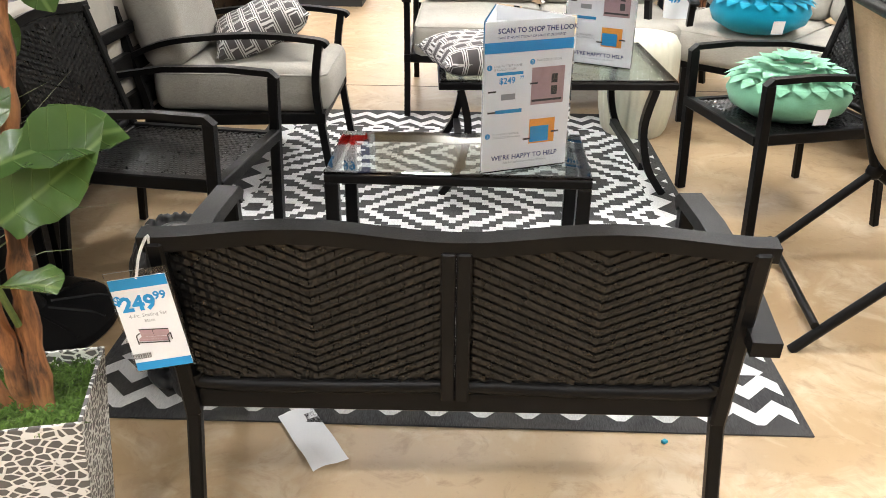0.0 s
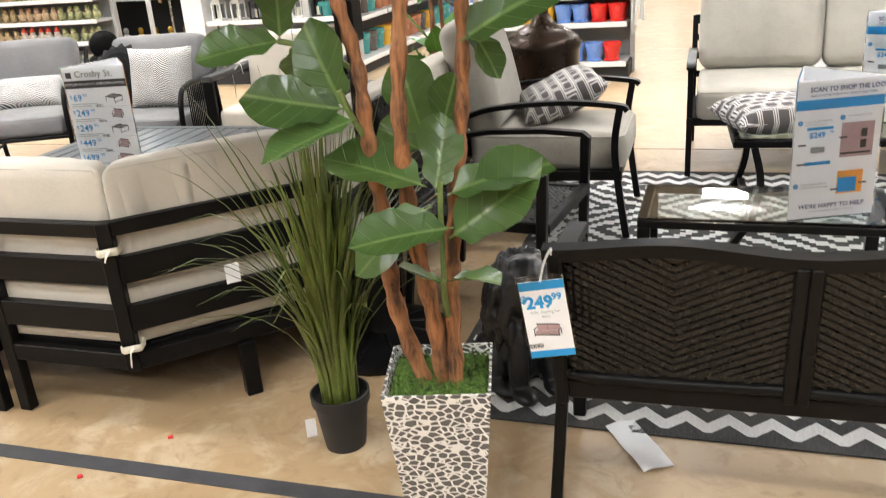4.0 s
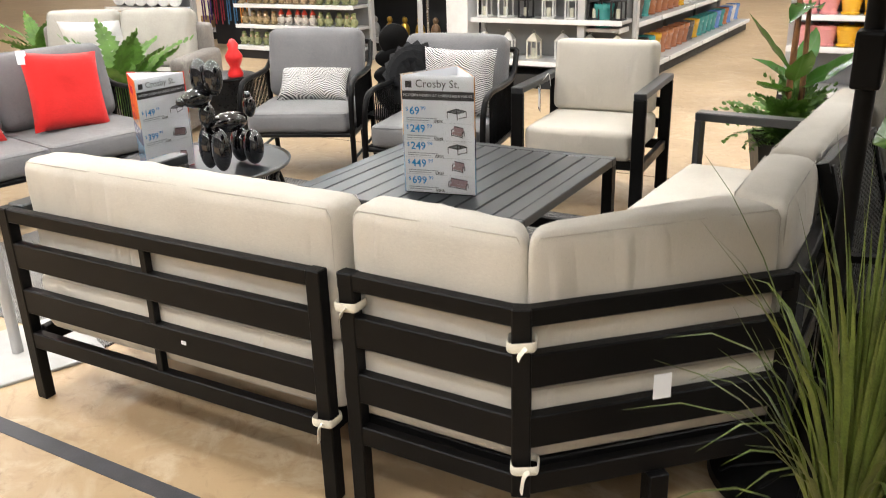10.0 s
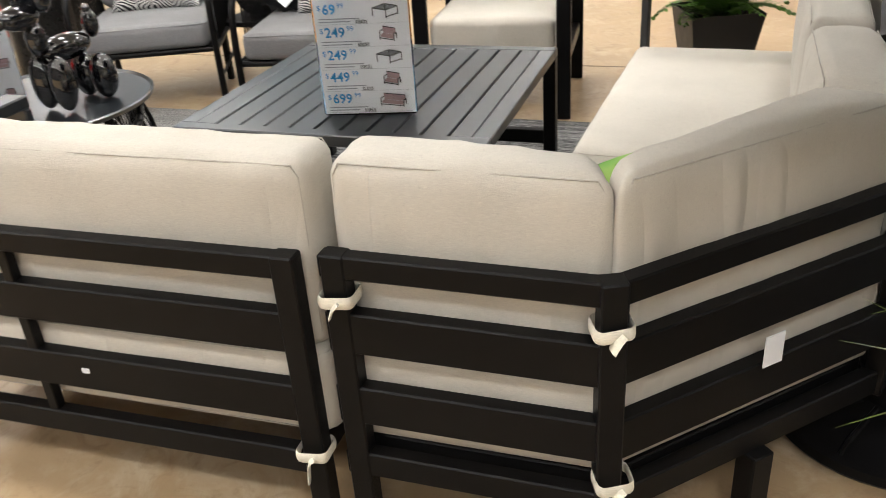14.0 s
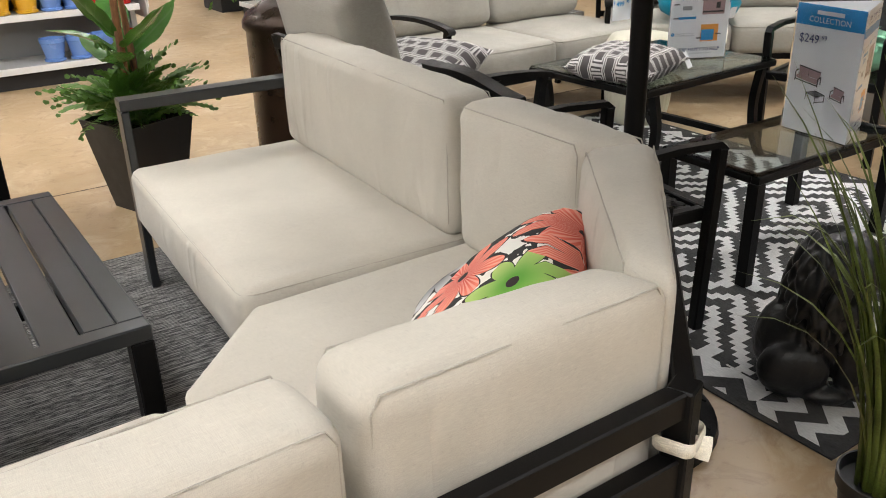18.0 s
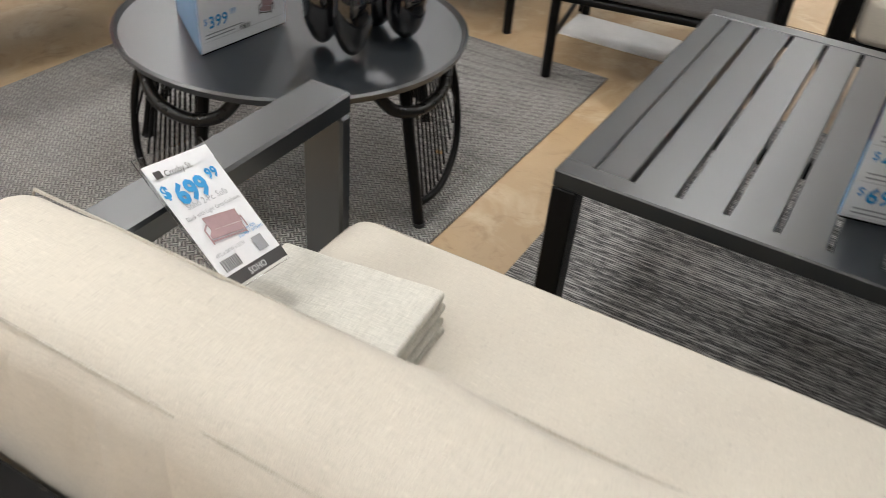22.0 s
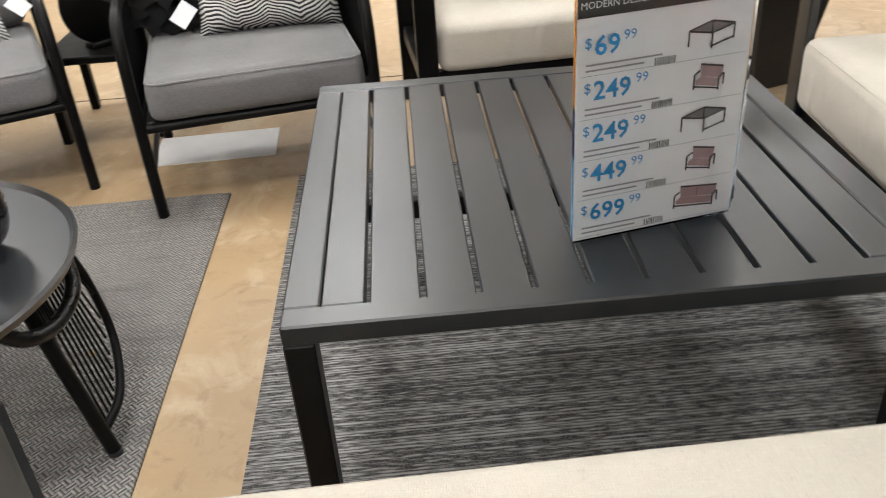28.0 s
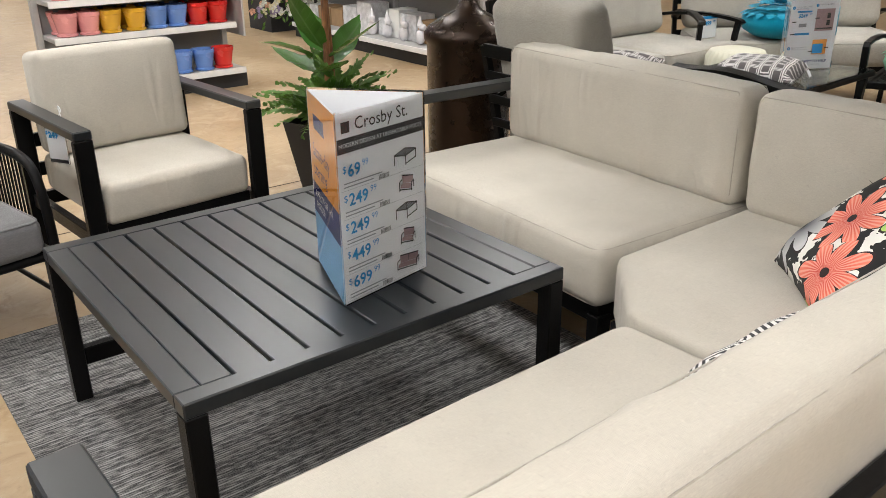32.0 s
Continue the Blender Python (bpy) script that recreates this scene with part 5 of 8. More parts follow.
li.matrix_basis = pose(1.48, 0.47, 0, 0, 0, 40)
tagged(li, "black resin seated lion statue on the floor", "statue")

# ---- small floor litter ----
pb = bmesh.new()
g = [[pb.verts.new((0.085 * u, 0.22 * v, 0.004 + 0.014 * max(0, noise.noise(Vector((u * 1.5, v * 2.2, 3)))))) for v in [j / 10 for j in range(11)]] for u in [i / 6 for i in range(7)]]
for i in range(6):
    for j in range(10):
        pb.faces.new((g[i][j], g[i + 1][j], g[i + 1][j + 1], g[i][j + 1]))
ob = part("paper_scrap", pb, PAPER, None, smooth=80)
ob.matrix_basis = pose(1.89, 0.05, 0.001, 0, 0, 32)
tagged(ob, "creased white paper scrap on the concrete floor", "paper")
TEAL = plain("teal_plastic", (0.0, 0.22, 0.32), 0.4)
REDP = plain("red_plastic", (0.65, 0.02, 0.02), 0.4)
for nm, mt, x, y, l in (("plastic_bit", TEAL, 2.677, 0.187, "tiny teal plastic bit on the floor"), ("plastic_bit", REDP, 0.585, -0.043, "tiny red plastic bit on the floor"), ("plastic_bit", REDP, 0.447, -0.256, "tiny red plastic bit on the floor"), ("plastic_bit", PAPER, -0.006, -0.201, "tiny white plastic bit on the floor")):
    ob = part(nm, box(-0.007, 0.007, -0.006, 0.006, 0, 0.008, 0.002), mt, None)
    ob.matrix_basis = pose(x, y, 0, 0, 0, 40)
    tagged(ob, l, "litter")
CRUMB = plain("tan_crumb", (0.42, 0.26, 0.12), 0.9)

# floor tape and joints
tp = part("floor_tape", prism([(-4.2, -0.19), (-4.2, -0.243), (1.0, -0.215), (5.2, -0.175), (5.2, -0.122), (1.0, -0.162)], 0.0005, 0.0025, 0), TAPE)
tagged(tp, "worn black tape line on the floor", "tape", "", "structure")
JOINT = plain("floor_joint", (0.09, 0.065, 0.045), 0.9)
for p, q in (((-9, 3.23), (9, 3.11)), ((-6, -0.5 + 0), (-2.9, 0.1))):
    j = part("floor_joint", bar((p[0], p[1], 0.0006), (q[0], q[1], 0.0006), 0.008, 0.001, 0), JOINT)
    tagged(j, "dark saw-cut floor joint", "floor joint", "", "structure")

# ---- fixes on the sectional: straps, labels ----
STRAP = fabric("cream_strap", (0.66, 0.62, 0.52))
for x, y, rz, z in ((0.035, 0.02, 0, 0.545), (0.465, 0.022, 22, 0.545), (0.475, 0.02, 22, 0.255), (-0.04, -0.008, 2, 0.235)):
    t = thing("cushion_strap", pose(x, y, z, 0, 0, rz), "cream cloth strap tied round the sofa frame", "strap", "cushion straps")
    part("band", sweep([(px, py, 0.002 * math.sin(90 * px)) for px, py in round_rect(-0.029, 0.029, -0.027, 0.027, 0.012)], 0.0026, 8, flat=4.2, closed=True), STRAP, t, smooth=70)
    part("loose_end", sweep(smooth_line([(0.01, -0.030, 0.004), (0.0, -0.033, -0.008), (-0.006, -0.032, -0.022 if z > 0.4 else -0.05)], 4), 0.011, 6, flat=0.25), STRAP, t, smooth=70)
lb = part("label_sticker", box(-0.021, 0.021, -0.001, 0.001, -0.03, 0.03, 0), PAPER, None)
lb.matrix_basis = pose(0.705, 0.222, 0.405, 0, 0, 45)
tagged(lb, "white paper label on the black corner slat", "label")
lb = part("label_sticker", box(-0.008, 0.008, -0.001, 0.001, -0.005, 0.005, 0), PAPER, None)
lb.matrix_basis = pose(-0.487, -0.027, 0.343, 0, 0, 1.2)
tagged(lb, "small white sticker on the black sofa slat", "label")


# ---- printed cloths ----
def zebra(name="zebra_cloth", k=118.0):
    m, nt, sh = material(name)
    v = coords(nt)
    x, y, z = split(nt, v)
    n = noise_tex(nt, v, 5.0, 2)
    fold = calc(nt, "PINGPONG", x, 0.09)
    w = calc(nt, "SINE", calc(nt, "MULTIPLY", calc(nt, "ADD", calc(nt, "ADD", z, calc(nt, "MULTIPLY", fold, 0.45)), calc(nt, "MULTIPLY", n, 0.09)), k * 5))
    put_in(nt, sh.inputs["Base Color"], blend(nt, ramp(nt, w, -0.15, 0.15), (0.03, 0.03, 0.032), (0.72, 0.71, 0.68)))
    sh.inputs["Roughness"].default_value = 0.9
    return m


def lattice():
    m, nt, sh = material("lattice_cloth")
    x, y, z = split(nt, coords(nt))
    k = 0.052
    cell = calc(nt, "FLOOR", calc(nt, "DIVIDE", z, k))
    sx = calc(nt, "ADD", x, calc(nt, "MULTIPLY", calc(nt, "MODULO", cell, 2.0), k * 0.6))
    ex = calc(nt, "PINGPONG", sx, k * 0.6)
    ez = calc(nt, "PINGPONG", z, k / 2)
    e = calc(nt, "MINIMUM", ex, ez)
    ln = calc(nt, "MAXIMUM", calc(nt, "LESS_THAN", e, 0.0028), calc(nt, "LESS_THAN", calc(nt, "ABSOLUTE", calc(nt, "SUBTRACT", e, 0.0085)), 0.0018))
    put_in(nt, sh.inputs["Base Color"], blend(nt, ln, (0.095, 0.085, 0.085), (0.66, 0.64, 0.62)))
    sh.inputs["Roughness"].default_value = 0.9
    return m


def floral():
    """Large red and coral flowers with green leaves on black and white."""
    m, nt, sh = material("floral_cloth")
    v = coords(nt)
    vo = nt.nodes.new("ShaderNodeTexVoronoi")
    vo.voronoi_dimensions = "2D"
    vo.inputs["Scale"].default_value = 6.0
    cmb = nt.nodes.new("ShaderNodeCombineXYZ")
    put_in(nt, cmb.inputs[0], split(nt, v)[0]), put_in(nt, cmb.inputs[1], split(nt, v)[2])
    put_in(nt, vo.inputs["Vector"], cmb.outputs[0])
    d, cl = vo.outputs["Distance"], vo.outputs["Color"]
    r, gch, bch = split(nt, cl)
    dl = nt.nodes.new("ShaderNodeVectorMath")
    dl.operation = "SUBTRACT"
    put_in(nt, dl.inputs[0], cmb.outputs[0]), put_in(nt, dl.inputs[1], vo.outputs["Position"])
    x, y, z = split(nt, dl.outputs[0])
    ang = calc(nt, "ARCTAN2", x, y)
    pet = calc(nt, "ABSOLUTE", calc(nt, "SINE", calc(nt, "MULTIPLY", ang, 4.0)))
    rim = calc(nt, "ADD", 0.28, calc(nt, "MULTIPLY", pet, 0.34))
    inside = calc(nt, "LESS_THAN", d, rim)
    streak = calc(nt, "ABSOLUTE", calc(nt, "SINE", calc(nt, "MULTIPLY", ang, 24.0)))
    red = blend(nt, ramp(nt, d, 0.05, 0.5), (0.50, 0.03, 0.02), (0.80, 0.20, 0.13))
    red = blend(nt, ramp(nt, streak, 0.6, 0.9, 0, 0.55), red, (0.88, 0.48, 0.38))
    grn = blend(nt, ramp(nt, d, 0.1, 0.5), (0.10, 0.30, 0.03), (0.40, 0.55, 0.15))
    gry = blend(nt, ramp(nt, d, 0.1, 0.5), (0.10, 0.10, 0.11), (0.55, 0.55, 0.55))
    flw = blend(nt, calc(nt, "GREATER_THAN", gch, 0.5), red, blend(nt, calc(nt, "GREATER_THAN", r, 0.5), grn, gry))
    core = calc(nt, "LESS_THAN", d, 0.07)
    bg = blend(nt, calc(nt, "GREATER_THAN", noise_tex(nt, v, 16, 3), 0.53), (0.012, 0.012, 0.012), (0.80, 0.78, 0.73))
    edge = calc(nt, "LESS_THAN", calc(nt, "ABSOLUTE", calc(nt, "SUBTRACT", d, rim)), 0.02)
    col = blend(nt, inside, bg, flw)
    col = blend(nt, calc(nt, "MAXIMUM", edge, core), col, (0.02, 0.01, 0.01))
    put_in(nt, sh.inputs["Base Color"], col)
    sh.inputs["Roughness"].default_value = 0.85
    return m


ZEBRA, LATTICE, FLORAL = zebra(), lattice(), floral()
REDC = fabric("red_pillow_cloth", (0.62, 0.022, 0.02))
TEALC = fabric("teal_felt", (0.0, 0.25, 0.38))
MINT = fabric("mint_felt", (0.20, 0.46, 0.30))
BLKFUR = fabric("black_felt", (0.008, 0.008, 0.009))
WHITEP = fabric("white_pattern_cloth", (0.66, 0.66, 0.65))


def throw_pillow(w, h, t, mt, m, label, seed=1, tag=None):
    p = thing("pillow", m, label, "pillow")
    part("cover", pillow(w, h, t, seed), mt, p, smooth=70)
    if tag:
        part("care_tag", box(-0.025, 0.025, -0.001, 0.001, -0.07, 0, 0), PAPER, p, "white paper tag", at=tag)
    return p


throw_pillow(0.40, 0.39, 0.15, FLORAL, pose(0.345, 0.515, 0.432, 50, 0, 45) , "floral pillow with red flowers on the corner seat", 3)
t, c, f = price_tag("price_tag", Matrix.Translation((0.66, 0.50, 0.52)) @ pose(0, 0, 0, 20, 12, -120), "white hanging price tag behind the floral pillow", DARKINK, "54", "99", 0.07, 0.11)
throw_pillow(0.43, 0.22, 0.12, ZEBRA, pose(-0.245, 0.288, 0.425, 14, 0, 3), "striped black and white lumbar pillow on the sofa seat", 4)

# parcel and folded cloth on the seat
CARTONB = plain("brown_card_edge", (0.28, 0.17, 0.09), 0.85, 0, 0.1)
CLEARBAG = plain("clear_plastic_bag", (0.75, 0.74, 0.70), 0.15, 0, 0.05, 14, 0.001, 60)
PARCEL = plain("white_parcel_card", (0.66, 0.66, 0.70), 0.6, 0, 0.03)
pk = thing("flat_parcel", pose(-0.99, 0.252, 0.424, 0, 0, 4), "flat white cardboard parcel on the sofa seat", "box")
part("carton", box(-0.105, 0.115, -0.052, 0.085, 0, 0.035, 0.003), PARCEL, pk)
part("carton_edge", box(-0.10, 0.112, -0.0565, -0.0525, 0.002, 0.031, 0.001), CARTONB, pk, "brown cardboard edge")
part("bag", cushion(0.19, 0.034, 0.028, 0.010, (0, 0, 0.006), 0.004, None, 27, 0.03), CLEARBAG, pk, "clear plastic bag", smooth=60, at=pose(-0.08, -0.092, 0.0))
part("shipping_label", sheet(-0.03, 0.03, -0.02, 0.02), PAPER, pk, at=pose(0.085, 0.03, 0.0365, -90, 0, 60))
bars(pk, -0.02, 0.02, -0.012, 8, DARKINK, 0, 0.024).matrix_basis = pose(0.085, 0.03, 0.0372, -90, 0, 60)
bars(pk, -0.018, 0.018, -0.012, 7, DARKINK, 0, 0.02).matrix_basis = pose(-0.075, 0.05, 0.036, -90, 0, 75)
LINEN = fabric("white_linen", (0.56, 0.545, 0.49), 0.08, 700, 0.0009, 0.95, 0.10)
fc = thing("folded_cloth", pose(-0.985, 0.418, 0.424, 0, 0, 3), "folded off-white linen cloth on the sofa seat", "cloth")
for k in range(4):
    q = 0.006 * (k % 2)
    part("fold", cushion(0.245 - q, 0.165 - q * 0.8, 0.014, 0.006, (0, 0, 0.004), 0.003, None, 20 + k, 0.02), LINEN, fc, smooth=60, at=pose(-0.125 + q, -0.085 + q * 0.3, 0.0125 * k, 0, -1.2 * k, 0.8 * k))

# tag on the sofa arm
xa, za = Vector((-0.1, 0.95, -0.2)).normalized(), Vector((-0.758, -0.057, 0.652)).normalized()
za = (za - xa * za.dot(xa)).normalized()
ya = za.cross(xa)
at = Vector((-1.034, 0.332, 0.558)) - 0.014 * ya - 0.005 * za
mm = Matrix(((xa.x, ya.x, za.x, at.x), (xa.y, ya.y, za.y, at.y), (xa.z, ya.z, za.z, at.z), (0, 0, 0, 1)))
t, c, f = price_tag("price_tag", mm, "white price tag with blue figures hung on the sofa arm", PAPER, "699", "99", 0.105, 0.158, DARKINK, (("Soho 2-Pc. Sofa", 0.011, 0.096), ("Black with Light Grey Cushions", 0.0072, 0.085)))
words("SOHO", 0.011, PAPER, c, f @ pose(0, 0.003, 0.0003), "lettering", "CENTER")
part("mark", sheet(-0.045, -0.034, 0.14, 0.149, -0.0018), DARKINK, c)
words("Crosby St.", 0.0105, DARKINK, c, f @ pose(-0.031, 0.1395, 0), "lettering")
words("49\"L x 28\"W x 31\"H", 0.006, GREYINK, c, f @ pose(-0.044, 0.036, 0), "lettering")
words("SCAN FOR\nDELIVERY OPTIONS", 0.005, BLUE, c, f @ pose(0.027, 0.049, 0), "lettering", "CENTER")
bars(c, -0.044, -0.014, 0.018, 11, DARKINK, -0.0018, 0.014)
part("code_block", sheet(0.018, 0.036, 0.02, 0.038, -0.0018), GREYINK, c)
sketch_sofa(c, -0.035, 0.046, 0.062, PINKINK, -0.0019, "sofa")

# ---- sign on the coffee table ----
ROWS = (("69", "99", "table"), ("249", "99", "chair"), ("249", "99", "table"), ("449", "99", "chair"), ("699", "99", "sofa"))
soho = lambda s, w, h: price_rows(s, w, h, ROWS, "Crosby St.", True)


def offer(side, w, h):
    part("orange_field", sheet(-w / 2, w / 2, h * 0.5, h, -0.0015), ORANGE, side)
    part("blue_field", sheet(-w / 2, w / 2, h * 0.32, h * 0.5, -0.0015), NAVY, side)
    part("pale_field", sheet(-w / 2, w / 2, 0, h * 0.32, -0.0015), LBLUE, side)
    words("Same-day\nstarting", w * 0.17, NAVY, side, F90(-w * 0.4, h * 0.66, -0.002), "lettering")
    words("APPLY FOR AN\nINSIDER", w * 0.1, PAPER, side, F90(-w * 0.4, h * 0.42, -0.002), "lettering")
    part("van_icon", sheet(-w * 0.3, w * 0.1, h * 0.82, h * 0.9, -0.002), NAVY, side)


tent("table_sign", pose(-0.376, 1.169, 0.455, 0, 0, 12), "white three-sided furniture price sign on the slatted table", 0.26, 0.415, (soho, offer, offer))

# ---- dark and grey rugs ----
def strie_rug(name, a, b2, sx, sy, k):
    m, nt, sh = material(name)
    v = coords(nt)
    n1 = calc(nt, "ADD", calc(nt, "MULTIPLY", noise_tex(nt, stretch(nt, v, 30, 170, 1), 1.0, 1), 0.55), calc(nt, "MULTIPLY", noise_tex(nt, stretch(nt, v, 1.5, 75, 1), 1.0, 1), 0.45))
    n2 = noise_tex(nt, stretch(nt, v, sx * 0.3, sy * 0.3, 1), k * 0.25, 2)
    n3 = noise_tex(nt, v, 380, 2)
    cord = calc(nt, "ABSOLUTE", calc(nt, "SINE", calc(nt, "MULTIPLY", split(nt, v)[1], 380.0)))
    col = blend(nt, calc(nt, "MULTIPLY", ramp(nt, n1, 0.42, 0.58), ramp(nt, cord, 0.1, 0.8, 0.08, 1.0)), a, b2)
    col = blend(nt, ramp(nt, n2, 0.35, 0.65, 0, 0.25), col, tuple(c * 0.5 for c in a))
    put_in(nt, sh.inputs["Base Color"], blend(nt, ramp(nt, n3, 0.4, 0.7, 0, 0.5), col, tuple(c * 0.6 for c in b2)))
    sh.inputs["Roughness"].default_value = 0.95
    bumped(nt, sh, calc(nt, "ADD", n1, n3), 0.004)
    return m


def weave_rug():
    """Grey basket weave with bands."""
    m, nt, sh = material("grey_basket_rug")
    v = coords(nt)
    x, y, z = split(nt, v)
    k = 0.017
    u, w = calc(nt, "MULTIPLY", calc(nt, "ADD", x, y), 0.707), calc(nt, "MULTIPLY", calc(nt, "SUBTRACT", x, y), 0.707)
    odd = calc(nt, "MODULO", calc(nt, "ABSOLUTE", calc(nt, "ADD", calc(nt, "FLOOR", calc(nt, "DIVIDE", u, k)), calc(nt, "FLOOR", calc(nt, "DIVIDE", w, k)))), 2.0)
    su = calc(nt, "ABSOLUTE", calc(nt, "SINE", calc(nt, "MULTIPLY", u, 2 * math.pi / k)))
    sw = calc(nt, "ABSOLUTE", calc(nt, "SINE", calc(nt, "MULTIPLY", w, 2 * math.pi / k)))
    hgt = calc(nt, "ADD", calc(nt, "MULTIPLY", odd, su), calc(nt, "MULTIPLY", calc(nt, "SUBTRACT", 1.0, odd), calc(nt, "MULTIPLY", sw, 0.75)))
    n = noise_tex(nt, v, 90, 3)
    g = noise_tex(nt, stretch(nt, v, 1, 5, 1), 2.2, 3)
    col = blend(nt, ramp(nt, hgt, 0.1, 0.75), (0.065, 0.062, 0.06), (0.36, 0.345, 0.325))
    col = blend(nt, ramp(nt, n, 0.45, 0.65, 0, 0.4), col, (0.12, 0.115, 0.11))
    col = blend(nt, ramp(nt, g, 0.5, 0.7, 0, 0.45), col, (0.09, 0.087, 0.085))
    put_in(nt, sh.inputs["Base Color"], col)
    sh.inputs["Roughness"].default_value = 0.95
    bumped(nt, sh, hgt, 0.006)
    return m


floor_rug("area_rug", strie_rug("charcoal_strie_rug", (0.024, 0.024, 0.025), (0.42, 0.41, 0.395), 2.2, 16, 9.0), -1.065, 0.42, 0.80, 2.335, "charcoal striated flat-woven rug under the slatted table", 0.007)
floor_rug("area_rug", weave_rug(), -2.62, -1.262, 0.27, 2.257, "grey basket-weave rug under the round table", 0.007, 0, 0.003)
for x, y in ((-2.242, 0.678), (-1.45, 1.51), (-1.768, 1.102), (-2.1, 0.55)):
    ob = part("crumb", blob((0, 0, 0.004), (0.012, 0.008, 0.004), seg=8), CRUMB, None)
    ob.matrix_basis = pose(x, y, 0.008)
    tagged(ob, "small tan crumb lying on the grey rug", "litter")


# ---- light grey armchair ----
def soho_armchair(m):
    t = thing("armchair", m, "black steel armchair with light grey cushions", "chair")
    w, d = 0.66, 0.62
    for s in (-1, 1):
        x0, x1 = (s * w / 2 - 0.06, s * w / 2) if s > 0 else (s * w / 2, s * w / 2 + 0.06)
        part("armrest", box(x0, x1, 0, d, 0.585, 0.615, 0.004), CHAR, t)
        part("front_leg", box(x0, x1, d - 0.03, d, 0, 0.585, 0.004), BLACK, t)
        part("rear_leg", box(x0, x1, 0, 0.03, 0, 0.585, 0.004), BLACK, t)
        part("side_rail", box(s * (w / 2 - 0.03) - 0.015, s * (w / 2 - 0.03) + 0.015, 0.03, d - 0.03, 0.22, 0.27, 0.003), BLACK, t)
    part("front_rail", box(-w / 2 + 0.06, w / 2 - 0.06, d - 0.07, d - 0.035, 0.24, 0.285, 0.003), BLACK, t)
    part("rear_rail", box(-w / 2 + 0.06, w / 2 - 0.06, 0.0, 0.03, 0.22, 0.27, 0.003), BLACK, t)
    for z in (0.36, 0.47, 0.58):
        part("back_slat", box(-w / 2 + 0.06, w / 2 - 0.06, 0.0, 0.02, z - 0.03, z + 0.02, 0.003), BLACK, t)
    part("seat_cushion", cushion(w - 0.13, d - 0.06, 0.14, 0.03, (0.004, 0.006, 0.012), 0.003, None, 31), BEIGE, t, smooth=60, at=pose(-w / 2 + 0.065, 0.05, 0.285))
    part("back_cushion", cushion(w - 0.14, 0.15, 0.36, 0.03, (0.004, 0.012, 0.004), 0.003, None, 32), BEIGE, t, smooth=60, at=pose(-w / 2 + 0.07, 0.04, 0.42, 6))
    return t


ac = soho_armchair(pose(-0.40, 2.965, 0, 0, 0, 184.7))
t, c, f = price_tag("price_tag", pose(-0.66, 2.62, 0.45, 0, 0, -60), "white hanging price tag on the armchair arm", DARKINK, "249", "99", 0.08, 0.13, DARKINK)
part("strap", sweep(smooth_line([(0, 0, 0.13), (0.01, 0.03, 0.17), (-0.02, 0.05, 0.18), (-0.02, 0.06, 0.12)], 4), 0.002, 5), TAGCLIP, t)


# ---- grey rope set ----
def rope_seat(name, m, w, label, category, group=""):
    """Black tube frame with corded sides, grey seat and back cushions; back at y = 0, faces +y."""
    t = thing(name, m, label, category, group)
    d = 0.66
    for s in (-1, 1):
        x = s * w / 2
        part("arm_tube", sweep(smooth_line([(x, d - 0.02, 0.0), (x, d - 0.01, 0.30), (x, d - 0.04, 0.50), (x, d - 0.14, 0.56), (x, 0.25, 0.56), (x, 0.06, 0.58), (x * 0.97, -0.06, 0.70)], 6), 0.016, 8), BLACK, t, smooth=60)
        part("rear_leg", sweep([(x, 0.10, 0.56), (x, 0.02, 0.0)], 0.016, 8), BLACK, t, smooth=60)
        part("side_rail", sweep([(x, 0.05, 0.27), (x, d - 0.02, 0.27)], 0.014, 8), BLACK, t, smooth=60)
        part("low_rail", sweep([(x, 0.03, 0.13), (x, d - 0.02, 0.13)], 0.009, 6), BLACK, t, smooth=60)
        cd = part("cord", sweep([(0, 0, 0.27), (0, 0, 0.55)], 0.004, 5), BLACK, t, at=pose(x, 0.12, 0))
        for k in range(1, 16):
            again("cord", cd, t, pose(x, 0.12 + k * 0.026, 0))
    part("front_rail", sweep([(-w / 2, d - 0.02, 0.27), (w / 2, d - 0.02, 0.27)], 0.014, 8), BLACK, t, smooth=60)
    part("rear_rail", sweep([(-w / 2, 0.05, 0.27), (w / 2, 0.05, 0.27)], 0.014, 8), BLACK, t, smooth=60)
    part("top_rail", sweep(smooth_line([(-w / 2 * 0.97, -0.06, 0.70), (0, -0.10, 0.72), (w / 2 * 0.97, -0.06, 0.70)], 8), 0.016, 8), BLACK, t, smooth=60)
    part("seat_base", box(-w / 2 + 0.015, w / 2 - 0.015, 0.06, d - 0.03, 0.262, 0.285, 0.004), BLACK, t)
    n = 1 if w < 1 else 2
    cw = (w - 0.05) / n
    for k in range(n):
        x0 = -w / 2 + 0.025 + k * cw
        part("seat_cushion", cushion(cw - 0.006, d - 0.06, 0.115, 0.03, (0.004, 0.006, 0.014), 0.003, None, 40 + k), GREYC, t, smooth=60, at=pose(x0, 0.06, 0.285))
        part("piping", sweep([(x0 + x, 0.06 + y, 0.39) for x, y in round_rect(0.006, cw - 0.012, 0.006, d - 0.066, 0.03)], 0.004, 6, closed=True), GREYC, t)
        part("back_cushion", cushion(cw - 0.008, 0.15, 0.40, 0.05, (0.004, 0.025, 0.01), 0.005, None, 44 + k), GREYC, t, smooth=60, at=pose(x0 + 0.004, 0.05, 0.385, 12))
    return t


